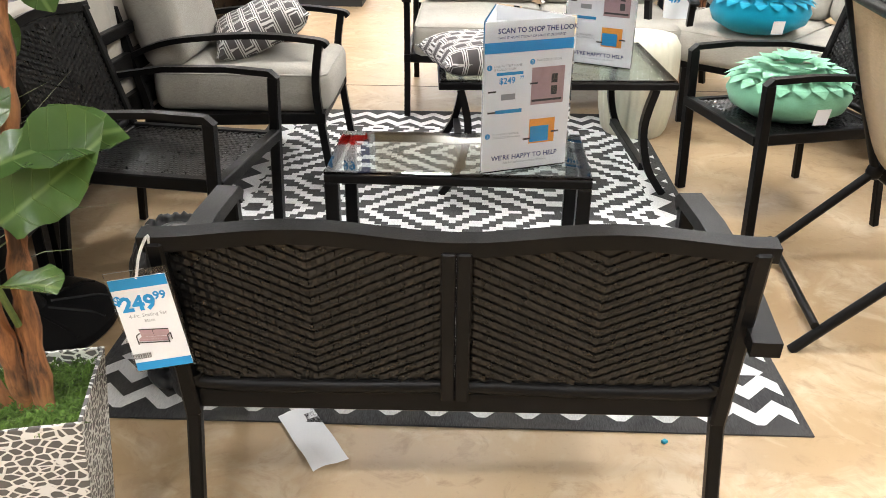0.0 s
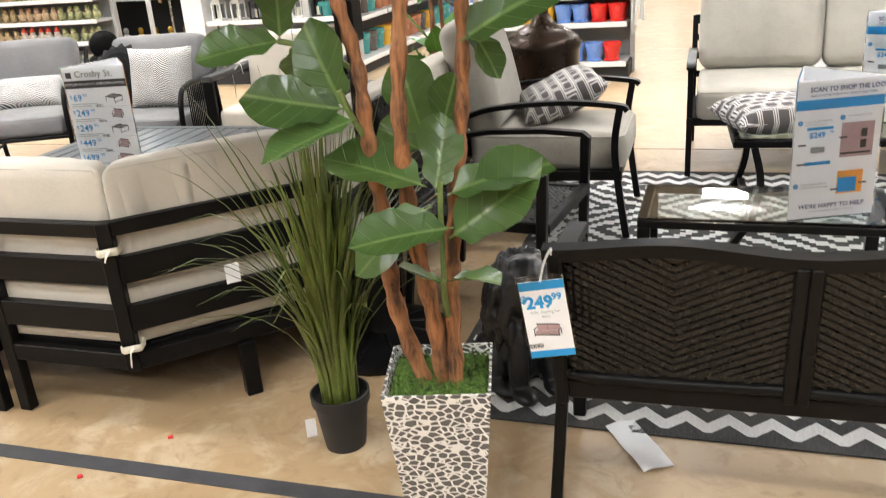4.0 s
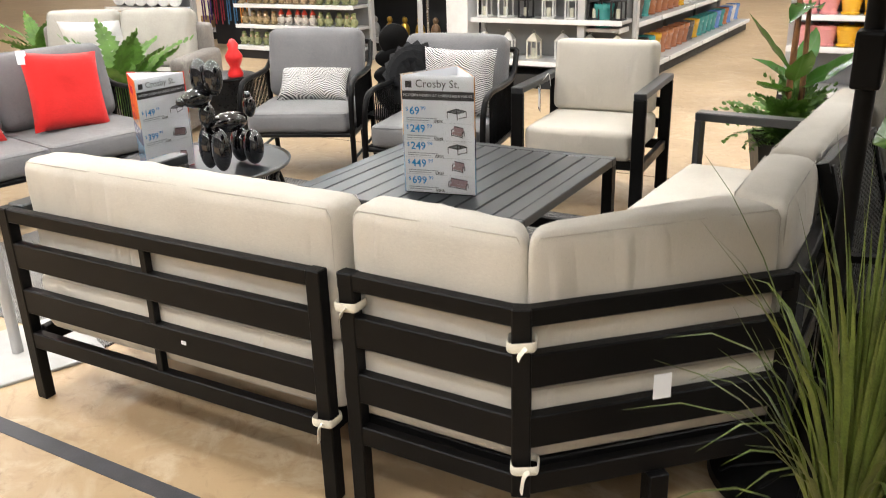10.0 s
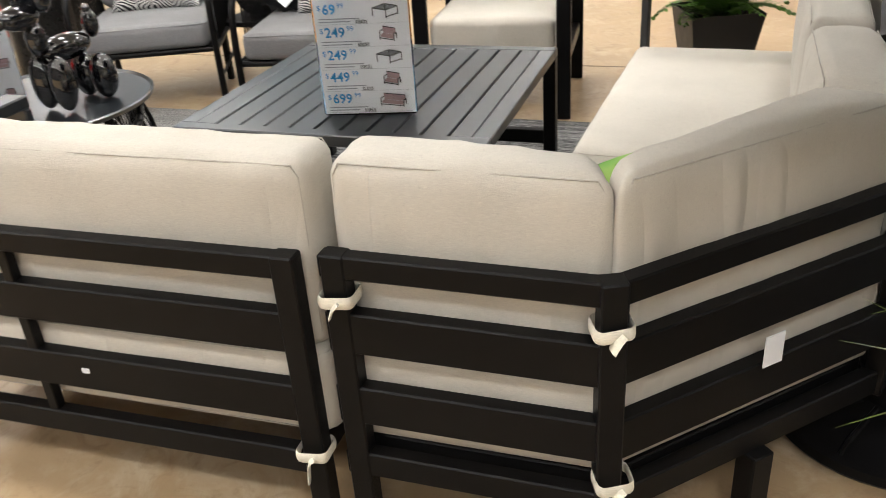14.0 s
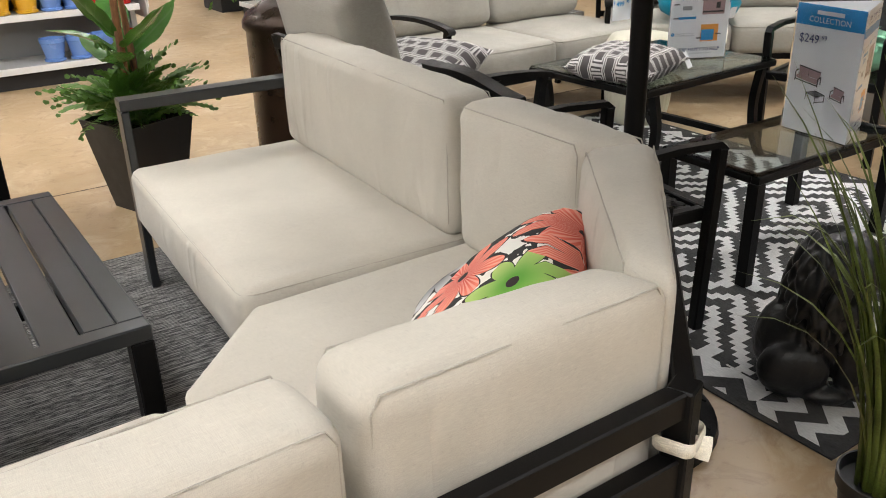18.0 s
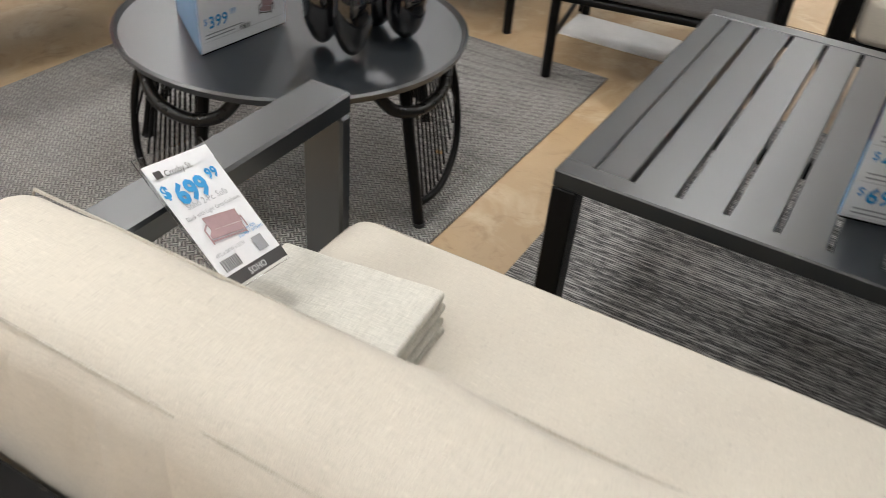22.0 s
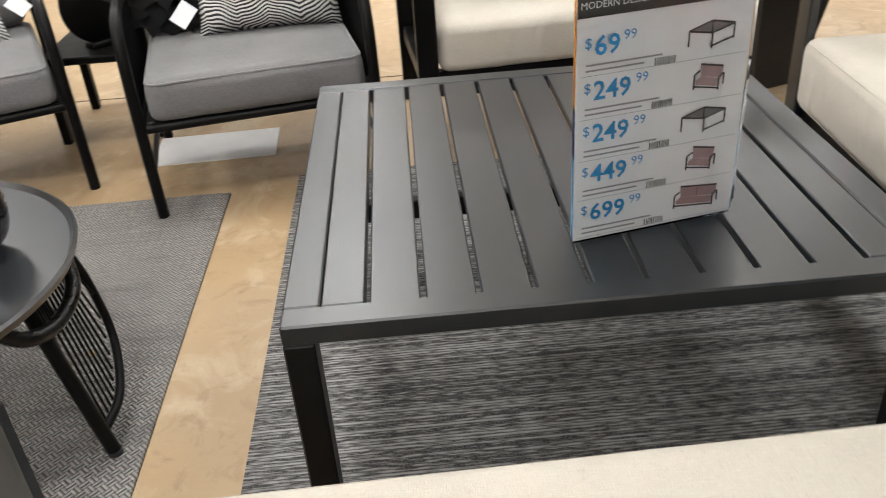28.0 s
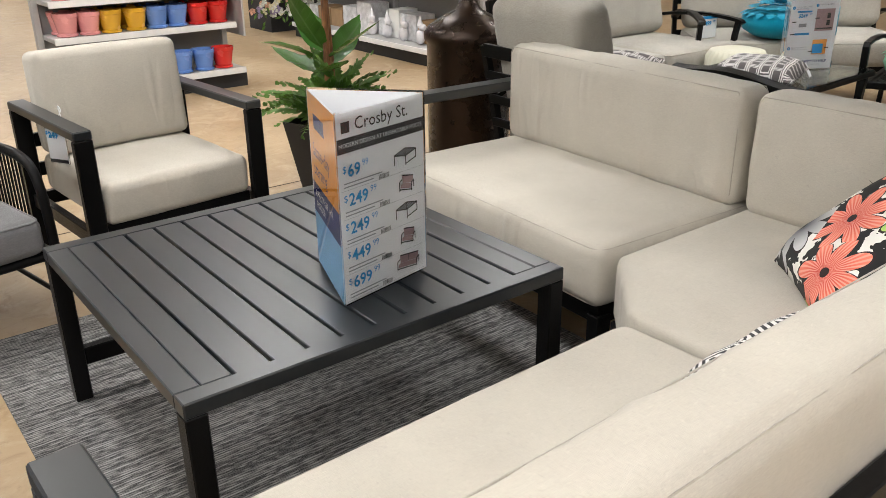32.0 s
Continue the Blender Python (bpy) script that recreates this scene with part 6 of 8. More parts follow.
rope_seat("grey_armchair", pose(-2.25, 2.84, 0, 0, 0, 204), 0.64, "grey cushioned armchair with black corded frame", "chair", "grey armchairs")
rope_seat("grey_armchair", pose(-1.24, 2.83, 0, 0, 0, 191), 0.64, "grey cushioned armchair with black corded frame", "chair", "grey armchairs")
rope_seat("grey_sofa", pose(-3.22, 1.22, 0, 0, 0, -99.8), 1.34, "grey two-seat sofa with black corded frame", "sofa")
throw_pillow(0.44, 0.22, 0.12, ZEBRA, pose(-2.12, 2.56, 0.405, 38, 0, 200), "striped black and white lumbar pillow on the armchair", 5, pose(-0.24, -0.02, 0.14, 10, 40, 0))
throw_pillow(0.42, 0.36, 0.14, ZEBRA, pose(-1.10, 2.52, 0.40, 12, 0, 186), "striped black and white pillow on the armchair", 6, pose(0.22, 0.03, 0.10, 20, -40, 0))
throw_pillow(0.42, 0.42, 0.14, REDC, pose(-2.80, 1.42, 0.40, -18, 6, 80), "plain red pillow on the grey sofa", 7, pose(-0.2, -0.02, 0.42, 0, 0, 0))
throw_pillow(0.42, 0.42, 0.14, REDC, pose(-2.88, 0.86, 0.40, -18, -5, 82), "plain red pillow on the grey sofa", 8)


def petal_pillow(m, r, h, mt, label, petals, seed):
    """A round felt pillow with rings of leaf-shaped petals on top."""
    p = thing("petal_pillow", m, label, "pillow")
    part("cover", lathe([(0, 0), (r * 0.6, 0.005), (r * 0.92, h * 0.25), (r, h * 0.5), (r * 0.92, h * 0.75), (r * 0.6, h * 0.95), (0, h)], 32), mt, p, smooth=80)
    b = bmesh.new()
    b.faces.new([b.verts.new(q) for q in ((-0.022, 0, 0), (0.022, 0, 0), (0.028, 0.04, 0.006), (0, 0.075, 0.0), (-0.028, 0.04, 0.006))])
    bmesh.ops.solidify(b, geom=b.faces[:], thickness=0.003)
    first = None
    for ring, (rr, z, n, el) in enumerate(((0.92, 0.84, 20, -22), (0.72, 0.98, 16, -6), (0.48, 1.04, 12, 10), (0.22, 1.07, 8, 26))):
        for k in range(n):
            a = 360 * (k + 0.5 * (ring % 2)) / n
            at = pose(0, 0, 0, 0, 0, a) @ pose(0, r * rr - 0.035, h * z + 0.004, el, 0, 0)
            if first is None:
                first = part("petal", b, mt, p, at=at)
            else:
                again("petal", first, p, at)
    part("price_tag_card", box(-0.025, 0.025, -0.001, 0.001, -0.04, 0.02, 0), PAPER, p, "white paper tag", at=pose(0.02, -r * 0.96, h * 0.35, 15))
    return p


petal_pillow(pose(3.33, 1.57, 0.362, 0, 0, 10), 0.21, 0.17, MINT, "round mint green felt pillow with petals on a chair", 1, 1)
petal_pillow(pose(-1.42, 2.665, 0.565, -72, 0, 190), 0.18, 0.10, BLKFUR, "round black felt pillow with petals on the armchair", 1, 2)

# round table with corded legs
RTZ = 0.368
rt = thing("round_table", pose(-1.725, 1.26, 0.006), "round charcoal metal coffee table with corded legs", "table")
part("tabletop", lathe([(0, RTZ - 0.012), (0.383, RTZ - 0.012), (0.402, RTZ - 0.006), (0.407, RTZ + 0.008), (0.400, RTZ + 0.012), (0.392, RTZ + 0.002), (0, RTZ)], 64), CHAR, rt, smooth=40)
def rt_at(a, r, z):
    return (0.96 * r * math.cos(radians(a)), 0.96 * r * math.sin(radians(a)), z)


for a, sd in ((-9, 1), (-84, -1), (69, 1), (201, -1)):
    part("leg", sweep([rt_at(a, 0.355, RTZ - 0.012), rt_at(a, 0.43, 0.004)], 0.014, 10), BLACK, rt, smooth=60)
    part("foot", lathe([(0, 0), (0.0145, 0), (0.0145, 0.012), (0, 0.012)], 12), POTBLACK, rt, at=pose(*rt_at(a, 0.431, 0.0)))
    part("outer_hoop", sweep(smooth_line([rt_at(a + sd * 28, 0.385, RTZ - 0.012), rt_at(a + sd * 30, 0.408, 0.26), rt_at(a + sd * 26, 0.425, 0.14), rt_at(a + sd * 12, 0.43, 0.075), rt_at(a, 0.422, 0.055)], 7), 0.009, 8), BLACK, rt, smooth=60)
    part("wrapped_band", sweep(smooth_line([rt_at(a + sd * 28, 0.382, RTZ - 0.016), rt_at(a + sd * 17, 0.398, 0.30), rt_at(a + sd * 4, 0.39, 0.283), rt_at(a - sd * 7, 0.378, 0.30), rt_at(a - sd * 14, 0.365, RTZ - 0.02)], 7), 0.014, 10), WICKER, rt, smooth=60)
    for j in range(12):
        f0 = (j + 0.6) / 12
        low = 0.058 + 0.20 * f0 ** 3.2
        part("cord", sweep([rt_at(a + sd * 27 * f0, 0.37, RTZ - 0.012), rt_at(a + sd * 28 * f0, 0.418 - 0.02 * low, low)], 0.0028, 5), BLACK, rt)

GLOSS = plain("black_glazed_ceramic", (0.004, 0.004, 0.005), 0.06, 0, 0.05, 10, 0.0, coat=1.0)
b = blob((0, -0.045, 0.10), (0.042, 0.045, 0.095), seg=20)
for c, s in (((0, 0.045, 0.10), (0.042, 0.045, 0.095)), ((-0.17, -0.04, 0.08), (0.045, 0.05, 0.08)), ((-0.17, 0.05, 0.08), (0.045, 0.05, 0.08)), ((-0.09, 0, 0.20), (0.10, 0.045, 0.045)),
             ((0.02, 0, 0.25), (0.035, 0.035, 0.06)), ((0.06, 0, 0.33), (0.075, 0.042, 0.042)), ((0.14, 0, 0.325), (0.02, 0.02, 0.02)), ((0.0, -0.045, 0.41), (0.04, 0.045, 0.075)), ((0.0, 0.045, 0.41), (0.04, 0.045, 0.075)),
             ((-0.21, 0, 0.25), (0.028, 0.03, 0.05)), ((-0.205, 0, 0.30), (0.015, 0.015, 0.018))):
    blob(c, s, b, 20)
dg = part("balloon_dog_statue", b, GLOSS, None, smooth=90)
dg.matrix_basis = pose(-1.56, 1.20, RTZ + 0.008, 0, 0, -98)
tagged(dg, "glossy black balloon dog statue on the round table", "statue")
LROWS = (("149", "99", "table"), ("399", "99", "sofa"), ("399", "99", "chair"))
tent("table_sign", pose(-1.82, 1.12, RTZ + 0.009, 0, 0, 86), "white three-sided furniture price sign on the round table", 0.25, 0.41, (lambda s, w, h: price_rows(s, w, h, LROWS, "Crosby St.", True), offer, offer))

# side table, disc sculpture, small statue
st = thing("side_table", pose(-2.88, 2.62, 0), "black woven cylinder side table", "table")
part("top", lathe([(0, 0.485), (0.2, 0.485), (0.205, 0.495), (0.2, 0.505), (0, 0.505)], 36), BLACK, st, smooth=40)
part("drum", lathe([(0.19, 0.0), (0.195, 0.02), (0.175, 0.25), (0.195, 0.485), (0.18, 0.485), (0.16, 0.25), (0.18, 0.0)], 36), WICKER, st, smooth=60)
rs = part("red_figurine", lathe([(0, 0), (0.045, 0), (0.05, 0.02), (0.03, 0.06), (0.05, 0.10), (0.055, 0.13), (0.03, 0.17), (0.035, 0.20), (0.015, 0.23), (0, 0.235)], 20), REDP, None, smooth=60)
rs.matrix_basis = pose(-2.75, 2.60, 0.506)
tagged(rs, "small glossy red figurine on the side table", "figurine")
sq = thing("plinth_table", pose(-1.73, 2.93, 0), "small black square plinth between armchairs", "table")
part("top", box(-0.18, 0.18, -0.18, 0.18, 0.275, 0.30, 0.004), BLACK, sq)
for sx in (-1, 1):
    for sy in (-1, 1):
        part("leg", box(sx * 0.165 - 0.015, sx * 0.165 + 0.015, sy * 0.165 - 0.015, sy * 0.165 + 0.015, 0, 0.275, 0.003), BLACK, sq)
b = box(-0.06, 0.06, -0.03, 0.03, 0, 0.02, 0.003)
for r, z in ((0.125, 0.135), (0.092, 0.44)):
    disc = lathe([(0, -0.012), (r - 0.004, -0.012), (r, -0.008), (r, 0.008), (r - 0.004, 0.012), (0, 0.012)], 36)
    disc.transform(pose(0, 0, z, 90))
    join(b, disc)
for r, z in ((0.135, 0.235), (0.12, 0.335)):
    blob((0, 0, z), (r, 0.02, 0.065), b, 24)
ds = part("disc_sculpture", b, BLACK, None, smooth=80)
ds.matrix_basis = pose(-1.72, 2.88, 0.30, 0, 0, 48)
tagged(ds, "matt black stacked disc sculpture on a plinth", "sculpture")

# ---- taupe cushioned set beyond the rug ----
def club_seat(name, m, w, label, category, n=1, group=""):
    """Black bent-tube frame with thick taupe cushions; back at y = 0, faces +y."""
    t = thing(name, m, label, category, group)
    d = 0.70
    for s in (-1, 1):
        x = s * w / 2
        part("armrest", sweep(smooth_line([(x, -0.02, 0.50), (x, 0.15, 0.56), (x, 0.45, 0.585), (x, d - 0.02, 0.57), (x, d + 0.02, 0.55)], 5), 0.03, 4, flat=0.45, turn=45), BLACK, t, smooth=40)
        part("front_leg", sweep(smooth_line([(x, d - 0.01, 0.56), (x, d - 0.03, 0.40), (x, d - 0.01, 0.2), (x, d + 0.02, 0.0)], 5), 0.02, 4, turn=45), BLACK, t, smooth=40)
        part("rear_leg", sweep(smooth_line([(x, -0.06, 0.72), (x, 0.0, 0.45), (x, 0.03, 0.25), (x, -0.03, 0)], 5), 0.02, 4, turn=45), BLACK, t, smooth=40)
        part("side_rail", bar((x, 0.02, 0.26), (x, d, 0.28), 0.03, 0.04), BLACK, t)
    part("front_rail", bar((-w / 2, d - 0.02, 0.28), (w / 2, d - 0.02, 0.28), 0.03, 0.04), BLACK, t)
    part("rear_rail", bar((-w / 2, 0.02, 0.26), (w / 2, 0.02, 0.26), 0.03, 0.04), BLACK, t)
    part("top_rail", bar((-w / 2, -0.06, 0.70), (w / 2, -0.06, 0.70), 0.025, 0.05), BLACK, t)
    for k in range(3):
        part("back_slat", bar((-w / 2, -0.045 + 0.02 * k, 0.60 - 0.1 * k), (w / 2, -0.045 + 0.02 * k, 0.60 - 0.1 * k), 0.012, 0.035), BLACK, t)
    part("seat_base", box(-w / 2 + 0.015, w / 2 - 0.015, 0.04, d - 0.04, 0.262, 0.285, 0.004), BLACK, t)
    cw = (w - 0.05) / n
    for k in range(n):
        x0 = -w / 2 + 0.025 + k * cw
        part("seat_cushion", cushion(cw - 0.006, d - 0.03, 0.16, 0.04, (0.004, 0.01, 0.016), 0.004, None, 60 + k), TAUPE, t, smooth=60, at=pose(x0, 0.04, 0.285))
        part("piping", sweep([(x0 + x, 0.04 + y, 0.43) for x, y in round_rect(0.006, cw - 0.012, 0.006, d - 0.036, 0.04)], 0.004, 6, closed=True), TAUPE, t)
        part("back_cushion", cushion(cw - 0.008, 0.17, 0.48, 0.055, (0.004, 0.03, 0.012), 0.006, None, 64 + k), TAUPE, t, smooth=60, at=pose(x0 + 0.004, 0.03, 0.43, 14))
    return t


club_seat("club_chair", pose(0.97, 1.97, 0, 0, 0, -90), 0.56, "black steel lounge chair with thick taupe cushions", "chair")
club_seat("taupe_sofa", pose(2.57, 3.33, 0, 0, 0, 180), 1.32, "black steel two-seat sofa with taupe cushions", "sofa", 2, "taupe sofas")
club_seat("taupe_sofa", pose(4.0, 2.88, 0, 0, 0, 140), 1.32, "black steel two-seat sofa holding a teal pillow", "sofa", 2, "taupe sofas")
throw_pillow(0.44, 0.40, 0.15, LATTICE, pose(1.18, 1.99, 0.475, -68, 0, -72), "grey pillow with white lattice print on the lounge chair", 11)
throw_pillow(0.42, 0.38, 0.13, LATTICE, pose(2.32, 1.68, 0.50, -90, 0, 20), "grey pillow with white lattice print on the frosted table", 12, pose(0.2, -0.02, 0.03, 60, 0, 0))
petal_pillow(pose(3.51, 2.55, 0.455, 0, 0, 0), 0.22, 0.18, TEALC, "round teal felt pillow with petals on the sofa", 1, 3)
t, c, f = price_tag("price_tag", pose(3.2, 2.82, 0.42, 0, 0, -10), "white and blue hanging price tag on the sofa arm", BLUE, "499", "99", 0.12, 0.16)

CREAM = plain("cream_ceramic", (0.62, 0.60, 0.48), 0.35, 0, 0.06, 8)
so = thing("garden_stool", pose(2.98, 2.46, 0), "cream ribbed ceramic garden stool", "stool")
b = bmesh.new()
rings = []
for r, z in ((0.135, 0), (0.15, 0.03), (0.165, 0.11), (0.172, 0.22), (0.175, 0.34), (0.17, 0.41), (0.15, 0.445), (0.10, 0.455), (0.0, 0.456)):
    rings.append([b.verts.new(((r + (0.003 * math.cos(30 * 2 * math.pi * j / 120) if 0.02 < z < 0.42 else 0)) * math.cos(2 * math.pi * j / 120), (r + (0.003 * math.cos(30 * 2 * math.pi * j / 120) if 0.02 < z < 0.42 else 0)) * math.sin(2 * math.pi * j / 120), z)) for j in range(120)])
for u, w in zip(rings, rings[1:]):
    for j in range(120):
        b.faces.new((u[j], u[(j + 1) % 120], w[(j + 1) % 120], w[j]))
bmesh.ops.remove_doubles(b, verts=b.verts[:], dist=1e-4)
bmesh.ops.recalc_face_normals(b, faces=b.faces[:])
part("body", b, CREAM, so, smooth=50)
GALV = plain("grey_planter", (0.33, 0.34, 0.35), 0.5, 0.3, 0.1, 6)
gp = part("grey_cylinder_planter", lathe([(0, 0), (0.16, 0), (0.17, 0.02), (0.19, 0.42), (0.18, 0.42), (0.165, 0.04), (0, 0.04)], 32), GALV, None, smooth=40)
gp.matrix_basis = pose(4.02, 1.65, 0)
tagged(gp, "plain grey cylinder planter on the floor", "planter")

# sling chair
TAN = fabric("tan_sling_cloth", (0.50, 0.40, 0.27), 0.08, 500)
sl = thing("sling_chair", pose(3.42, 0.835, 0, 0, 0, -95), "folding black steel chair with tan sling", "chair")
for s in (-1, 1):
    x = s * 0.27
    part("back_rail", sweep([(x, 0.50, 0.32), (x, 0.02, 0.33), (x, -0.17, 0.86)], 0.016, 8), BLACK, sl, smooth=60)
    part("leg", sweep([(x, -0.30, 0.0), (x, 0.02, 0.33), (x, 0.20, 0.58)], 0.015, 8), BLACK, sl, smooth=60)
    part("leg", sweep([(x, 0.50, 0.0), (x, 0.02, 0.33)], 0.015, 8), BLACK, sl, smooth=60)
    part("armrest", sweep([(x, -0.10, 0.59), (x, 0.36, 0.585)], 0.022, 4, flat=0.5, turn=45), BLACK, sl)
    part("hinge", blob((x, 0.02, 0.33), (0.02, 0.03, 0.03), seg=10), BLACK, sl, smooth=90)
part("cross_tube", sweep([(-0.27, -0.17, 0.86), (0.27, -0.17, 0.86)], 0.016, 8), BLACK, sl, smooth=60)
part("cross_tube", sweep([(-0.27, -0.25, 0.08), (0.27, -0.25, 0.08)], 0.012, 8), BLACK, sl, smooth=60)
b = bmesh.new()
prof = smooth_line([(0, 0.49, 0.325), (0, 0.28, 0.31), (0, 0.06, 0.33), (0, -0.05, 0.50), (0, -0.165, 0.85)], 6)
ring = [[b.verts.new((x, p.y, p.z)) for x in (-0.255, -0.12, 0, 0.12, 0.255)] for p in prof]
for u, w in zip(ring, ring[1:]):
    for j in range(4):
        b.faces.new((u[j], u[j + 1], w[j + 1], w[j]))
bmesh.ops.solidify(b, geom=b.faces[:], thickness=0.006)
part("sling", b, TAN, sl, smooth=60)

# patio heater
BRONZE = plain("bronze_paint", (0.035, 0.021, 0.014), 0.28, 0.6, 0.2, 10)
STEEL = plain("brushed_steel", (0.55, 0.53, 0.50), 0.25, 1.0, 0.1, 30)
ph = thing("patio_heater", pose(1.163, 2.66, 0), "bronze gas patio heater with steel burner and reflector", "heater")
part("base", lathe([(0, 0), (0.205, 0), (0.21, 0.02), (0.205, 0.05), (0.195, 0.06), (0, 0.06)], 40), BRONZE, ph, smooth=40)
part("tank_housing", lathe([(0.18, 0.06), (0.19, 0.08), (0.19, 0.66), (0.202, 0.675), (0.202, 0.70), (0.185, 0.73), (0.12, 0.77), (0.06, 0.80), (0.04, 0.84), (0, 0.84)], 40), BRONZE, ph, smooth=40)
part("pole", sweep([(0, 0, 0.8), (0, 0, 1.82)], 0.035, 14), BRONZE, ph, smooth=60)
part("collar", lathe([(0.04, 1.38), (0.041, 1.38), (0.041, 1.40), (0.04, 1.40)], 16), STEEL, ph)
part("burner", lathe([(0.04, 1.80), (0.055, 1.82), (0.055, 1.95), (0.10, 1.97), (0.10, 1.99), (0.085, 2.0), (0.085, 2.13), (0.095, 2.14), (0, 2.15)], 24), STEEL, ph, smooth=40)
part("reflector", lathe([(0, 2.30), (0.15, 2.28), (0.38, 2.20), (0.40, 2.19), (0.39, 2.185), (0.15, 2.265), (0, 2.285)], 40), STEEL, ph, smooth=60)
part("reflector_stem", sweep([(0, 0, 2.14), (0, 0, 2.29)], 0.012, 8), STEEL, ph)

# ---- fern planter with broad-leaved plant ----
fp = thing("potted_fern", pose(0.53, 2.83, 0, 0, 0, 20), "artificial fern with broad-leaved stems in black planter", "plant")
planter_box(fp, 0.31, 0.20, 0.37, POTBLACK, 0.012, SOIL, 0.03)


def frond(L, n, w, seed):
    b = bmesh.new()
    rnd = random.Random(seed)
    mid = lambda u: Vector((0, L * u, 0.25 * L * math.sin(u * 2.2) - 0.25 * L * u * u))
    rib = [(b.verts.new(mid(i / n) - Vector((0.0015, 0, 0))), b.verts.new(mid(i / n) + Vector((0.0015, 0, 0)))) for i in range(n + 1)]
    for p, q in zip(rib, rib[1:]):
        b.faces.new((p[0], p[1], q[1], q[0]))
    for i in range(n):
        u = (i + 0.5) / n
        p = mid(u)
        q = w * math.sin(math.pi * min(1, 0.12 + 0.88 * u)) ** 0.8
        for s in (-1, 1):
            k = 0.5 * L / n
            a, b0, c = Vector((s * q, q * 0.45, -0.02 * rnd.random())), Vector((0, -k * 0.9, 0)), Vector((0, k * 0.9, 0))
            b.faces.new([b.verts.new(x) for x in (p + b0, p + a * 0.6 + b0 * 1.3, p + a, p + a * 0.6 + c * 1.3, p + c)])
    return b


def frond_set(parent, base, n, L, seed, tilt=(25, 75), mt=None):
    rnd = random.Random(seed)
    ms = []
    for k in range(3):
        bb = frond(L * (0.8 + 0.2 * k), 17, L * 0.16, seed + k)
        me = bpy.data.meshes.new("frond")
        bb.to_mesh(me)
        bb.free()
        me.materials.append(mt or FERN)
        ms.append(me)
    for k in range(n):
        o = new("frond", ms[k % 3])
        o.parent = parent
        o.matrix_basis = Matrix.Translation(base) @ pose(0, 0, 0, 0, 0, 137.5 * k + rnd.uniform(-20, 20)) @ pose(0, 0.01, 0, rnd.uniform(*tilt), rnd.uniform(-15, 15), 0)


frond_set(fp, (0, 0, 0.33), 70, 0.31, 71, (5, 75))
LB = leaf_meshes("leaf", ((0.42, 0.13), (0.36, 0.12), (0.28, 0.10)), BANANA, True)
for x, y, h, n, ms in ((-0.02, 0.0, 1.50, 9, LB), (0.04, 0.03, 0.98, 6, LB[2:])):
    part("stem", sweep([(x, y, 0.32), (x + 0.01, y, h * 0.6), (x, y + 0.01, h)], 0.014, 8, [0.016, 0.014, 0.010]), BARK, fp, smooth=60)
    leaf_spray(fp, (x, y + 0.01, h - 0.05), n, 0.20, 0.2, ms, int(h * 10), (-5, 60))
leaf_spray(fp, (0.0, 0.03, 0.55), 7, 0.12, 0.2, LB[1:], 77, (0, 50))

# palm sprigs behind the grey sofa
for x, y, z, L in ((-3.35, 2.25, 0.0, 0.55), (-5.2, 3.0, 0.0, 0.5)):
    q = thing("palm_plant", pose(x, y, z), "green artificial palm in a grey pot", "plant")
    part("pot", lathe([(0, 0), (0.10, 0), (0.13, 0.24), (0.12, 0.24), (0, 0.22)], 24), GALV, q, smooth=40)
    frond_set(q, (0, 0, 0.25), 16, L, 80, (45, 85))

# white display base with pole
SHELFM = plain("shelf_grey_white", (0.46, 0.46, 0.455), 0.5, 0.2, 0.06, 5)
SHELFW = plain("scuffed_white_plate", (0.43, 0.425, 0.405), 0.5, 0, 0.1, 9)
wb = thing("display_stand", pose(-1.49, 0.13, 0, 0, 0, -21.6), "white square display base with grey pole", "stand")
part("base_plate", box(-0.22, 0.22, -0.22, 0.22, 0, 0.012, 0.003), SHELFW, wb)
part("pole", sweep([(0.004, -0.022, 0.012), (0.004, -0.022, 2.3)], 0.019, 12), SHELFM, wb, smooth=60)
pb = part("white_board", box(-0.2, 0.2, -0.11, 0.11, 0, 0.006, 0.001), WHITE, None)
pb.matrix_basis = pose(-1.36, 2.62, 0.0, 0, 0, 2)
tagged(pb, "flat white board on the floor under the armchair", "board")

# wicker sofa further back with pale pillows
WICKT = plain("taupe_wicker", (0.20, 0.18, 0.16), 0.7, 0, 0.3, 90, 0.004, 160)
ws = thing("wicker_sofa", pose(-4.3, 3.1, 0, 0, 0, 205), "taupe wicker sofa with light grey cushions", "sofa")
part("body", box(-0.65, 0.65, 0.0, 0.72, 0.04, 0.30, 0.03, 3), WICKT, ws, smooth=40)
part("back", box(-0.65, 0.65, -0.08, 0.08, 0.2, 0.74, 0.05, 3), WICKT, ws, smooth=40)
for s in (-1, 1):
    part("arm", box(s * 0.65 - 0.07, s * 0.65 + 0.07, 0.0, 0.70, 0.2, 0.56, 0.05, 3), WICKT, ws, smooth=40)
for k in range(2):
    part("seat_cushion", cushion(0.57, 0.58, 0.13, 0.04, (0, 0, 0.015), 0.003, None, 90 + k), TAUPE, ws, smooth=60, at=pose(-0.575 + 0.58 * k, 0.10, 0.30))
    part("back_cushion", cushion(0.56, 0.15, 0.42, 0.05, (0, 0.03, 0.01), 0.004, None, 92 + k), TAUPE, ws, smooth=60, at=pose(-0.57 + 0.58 * k, 0.08, 0.42, 12))
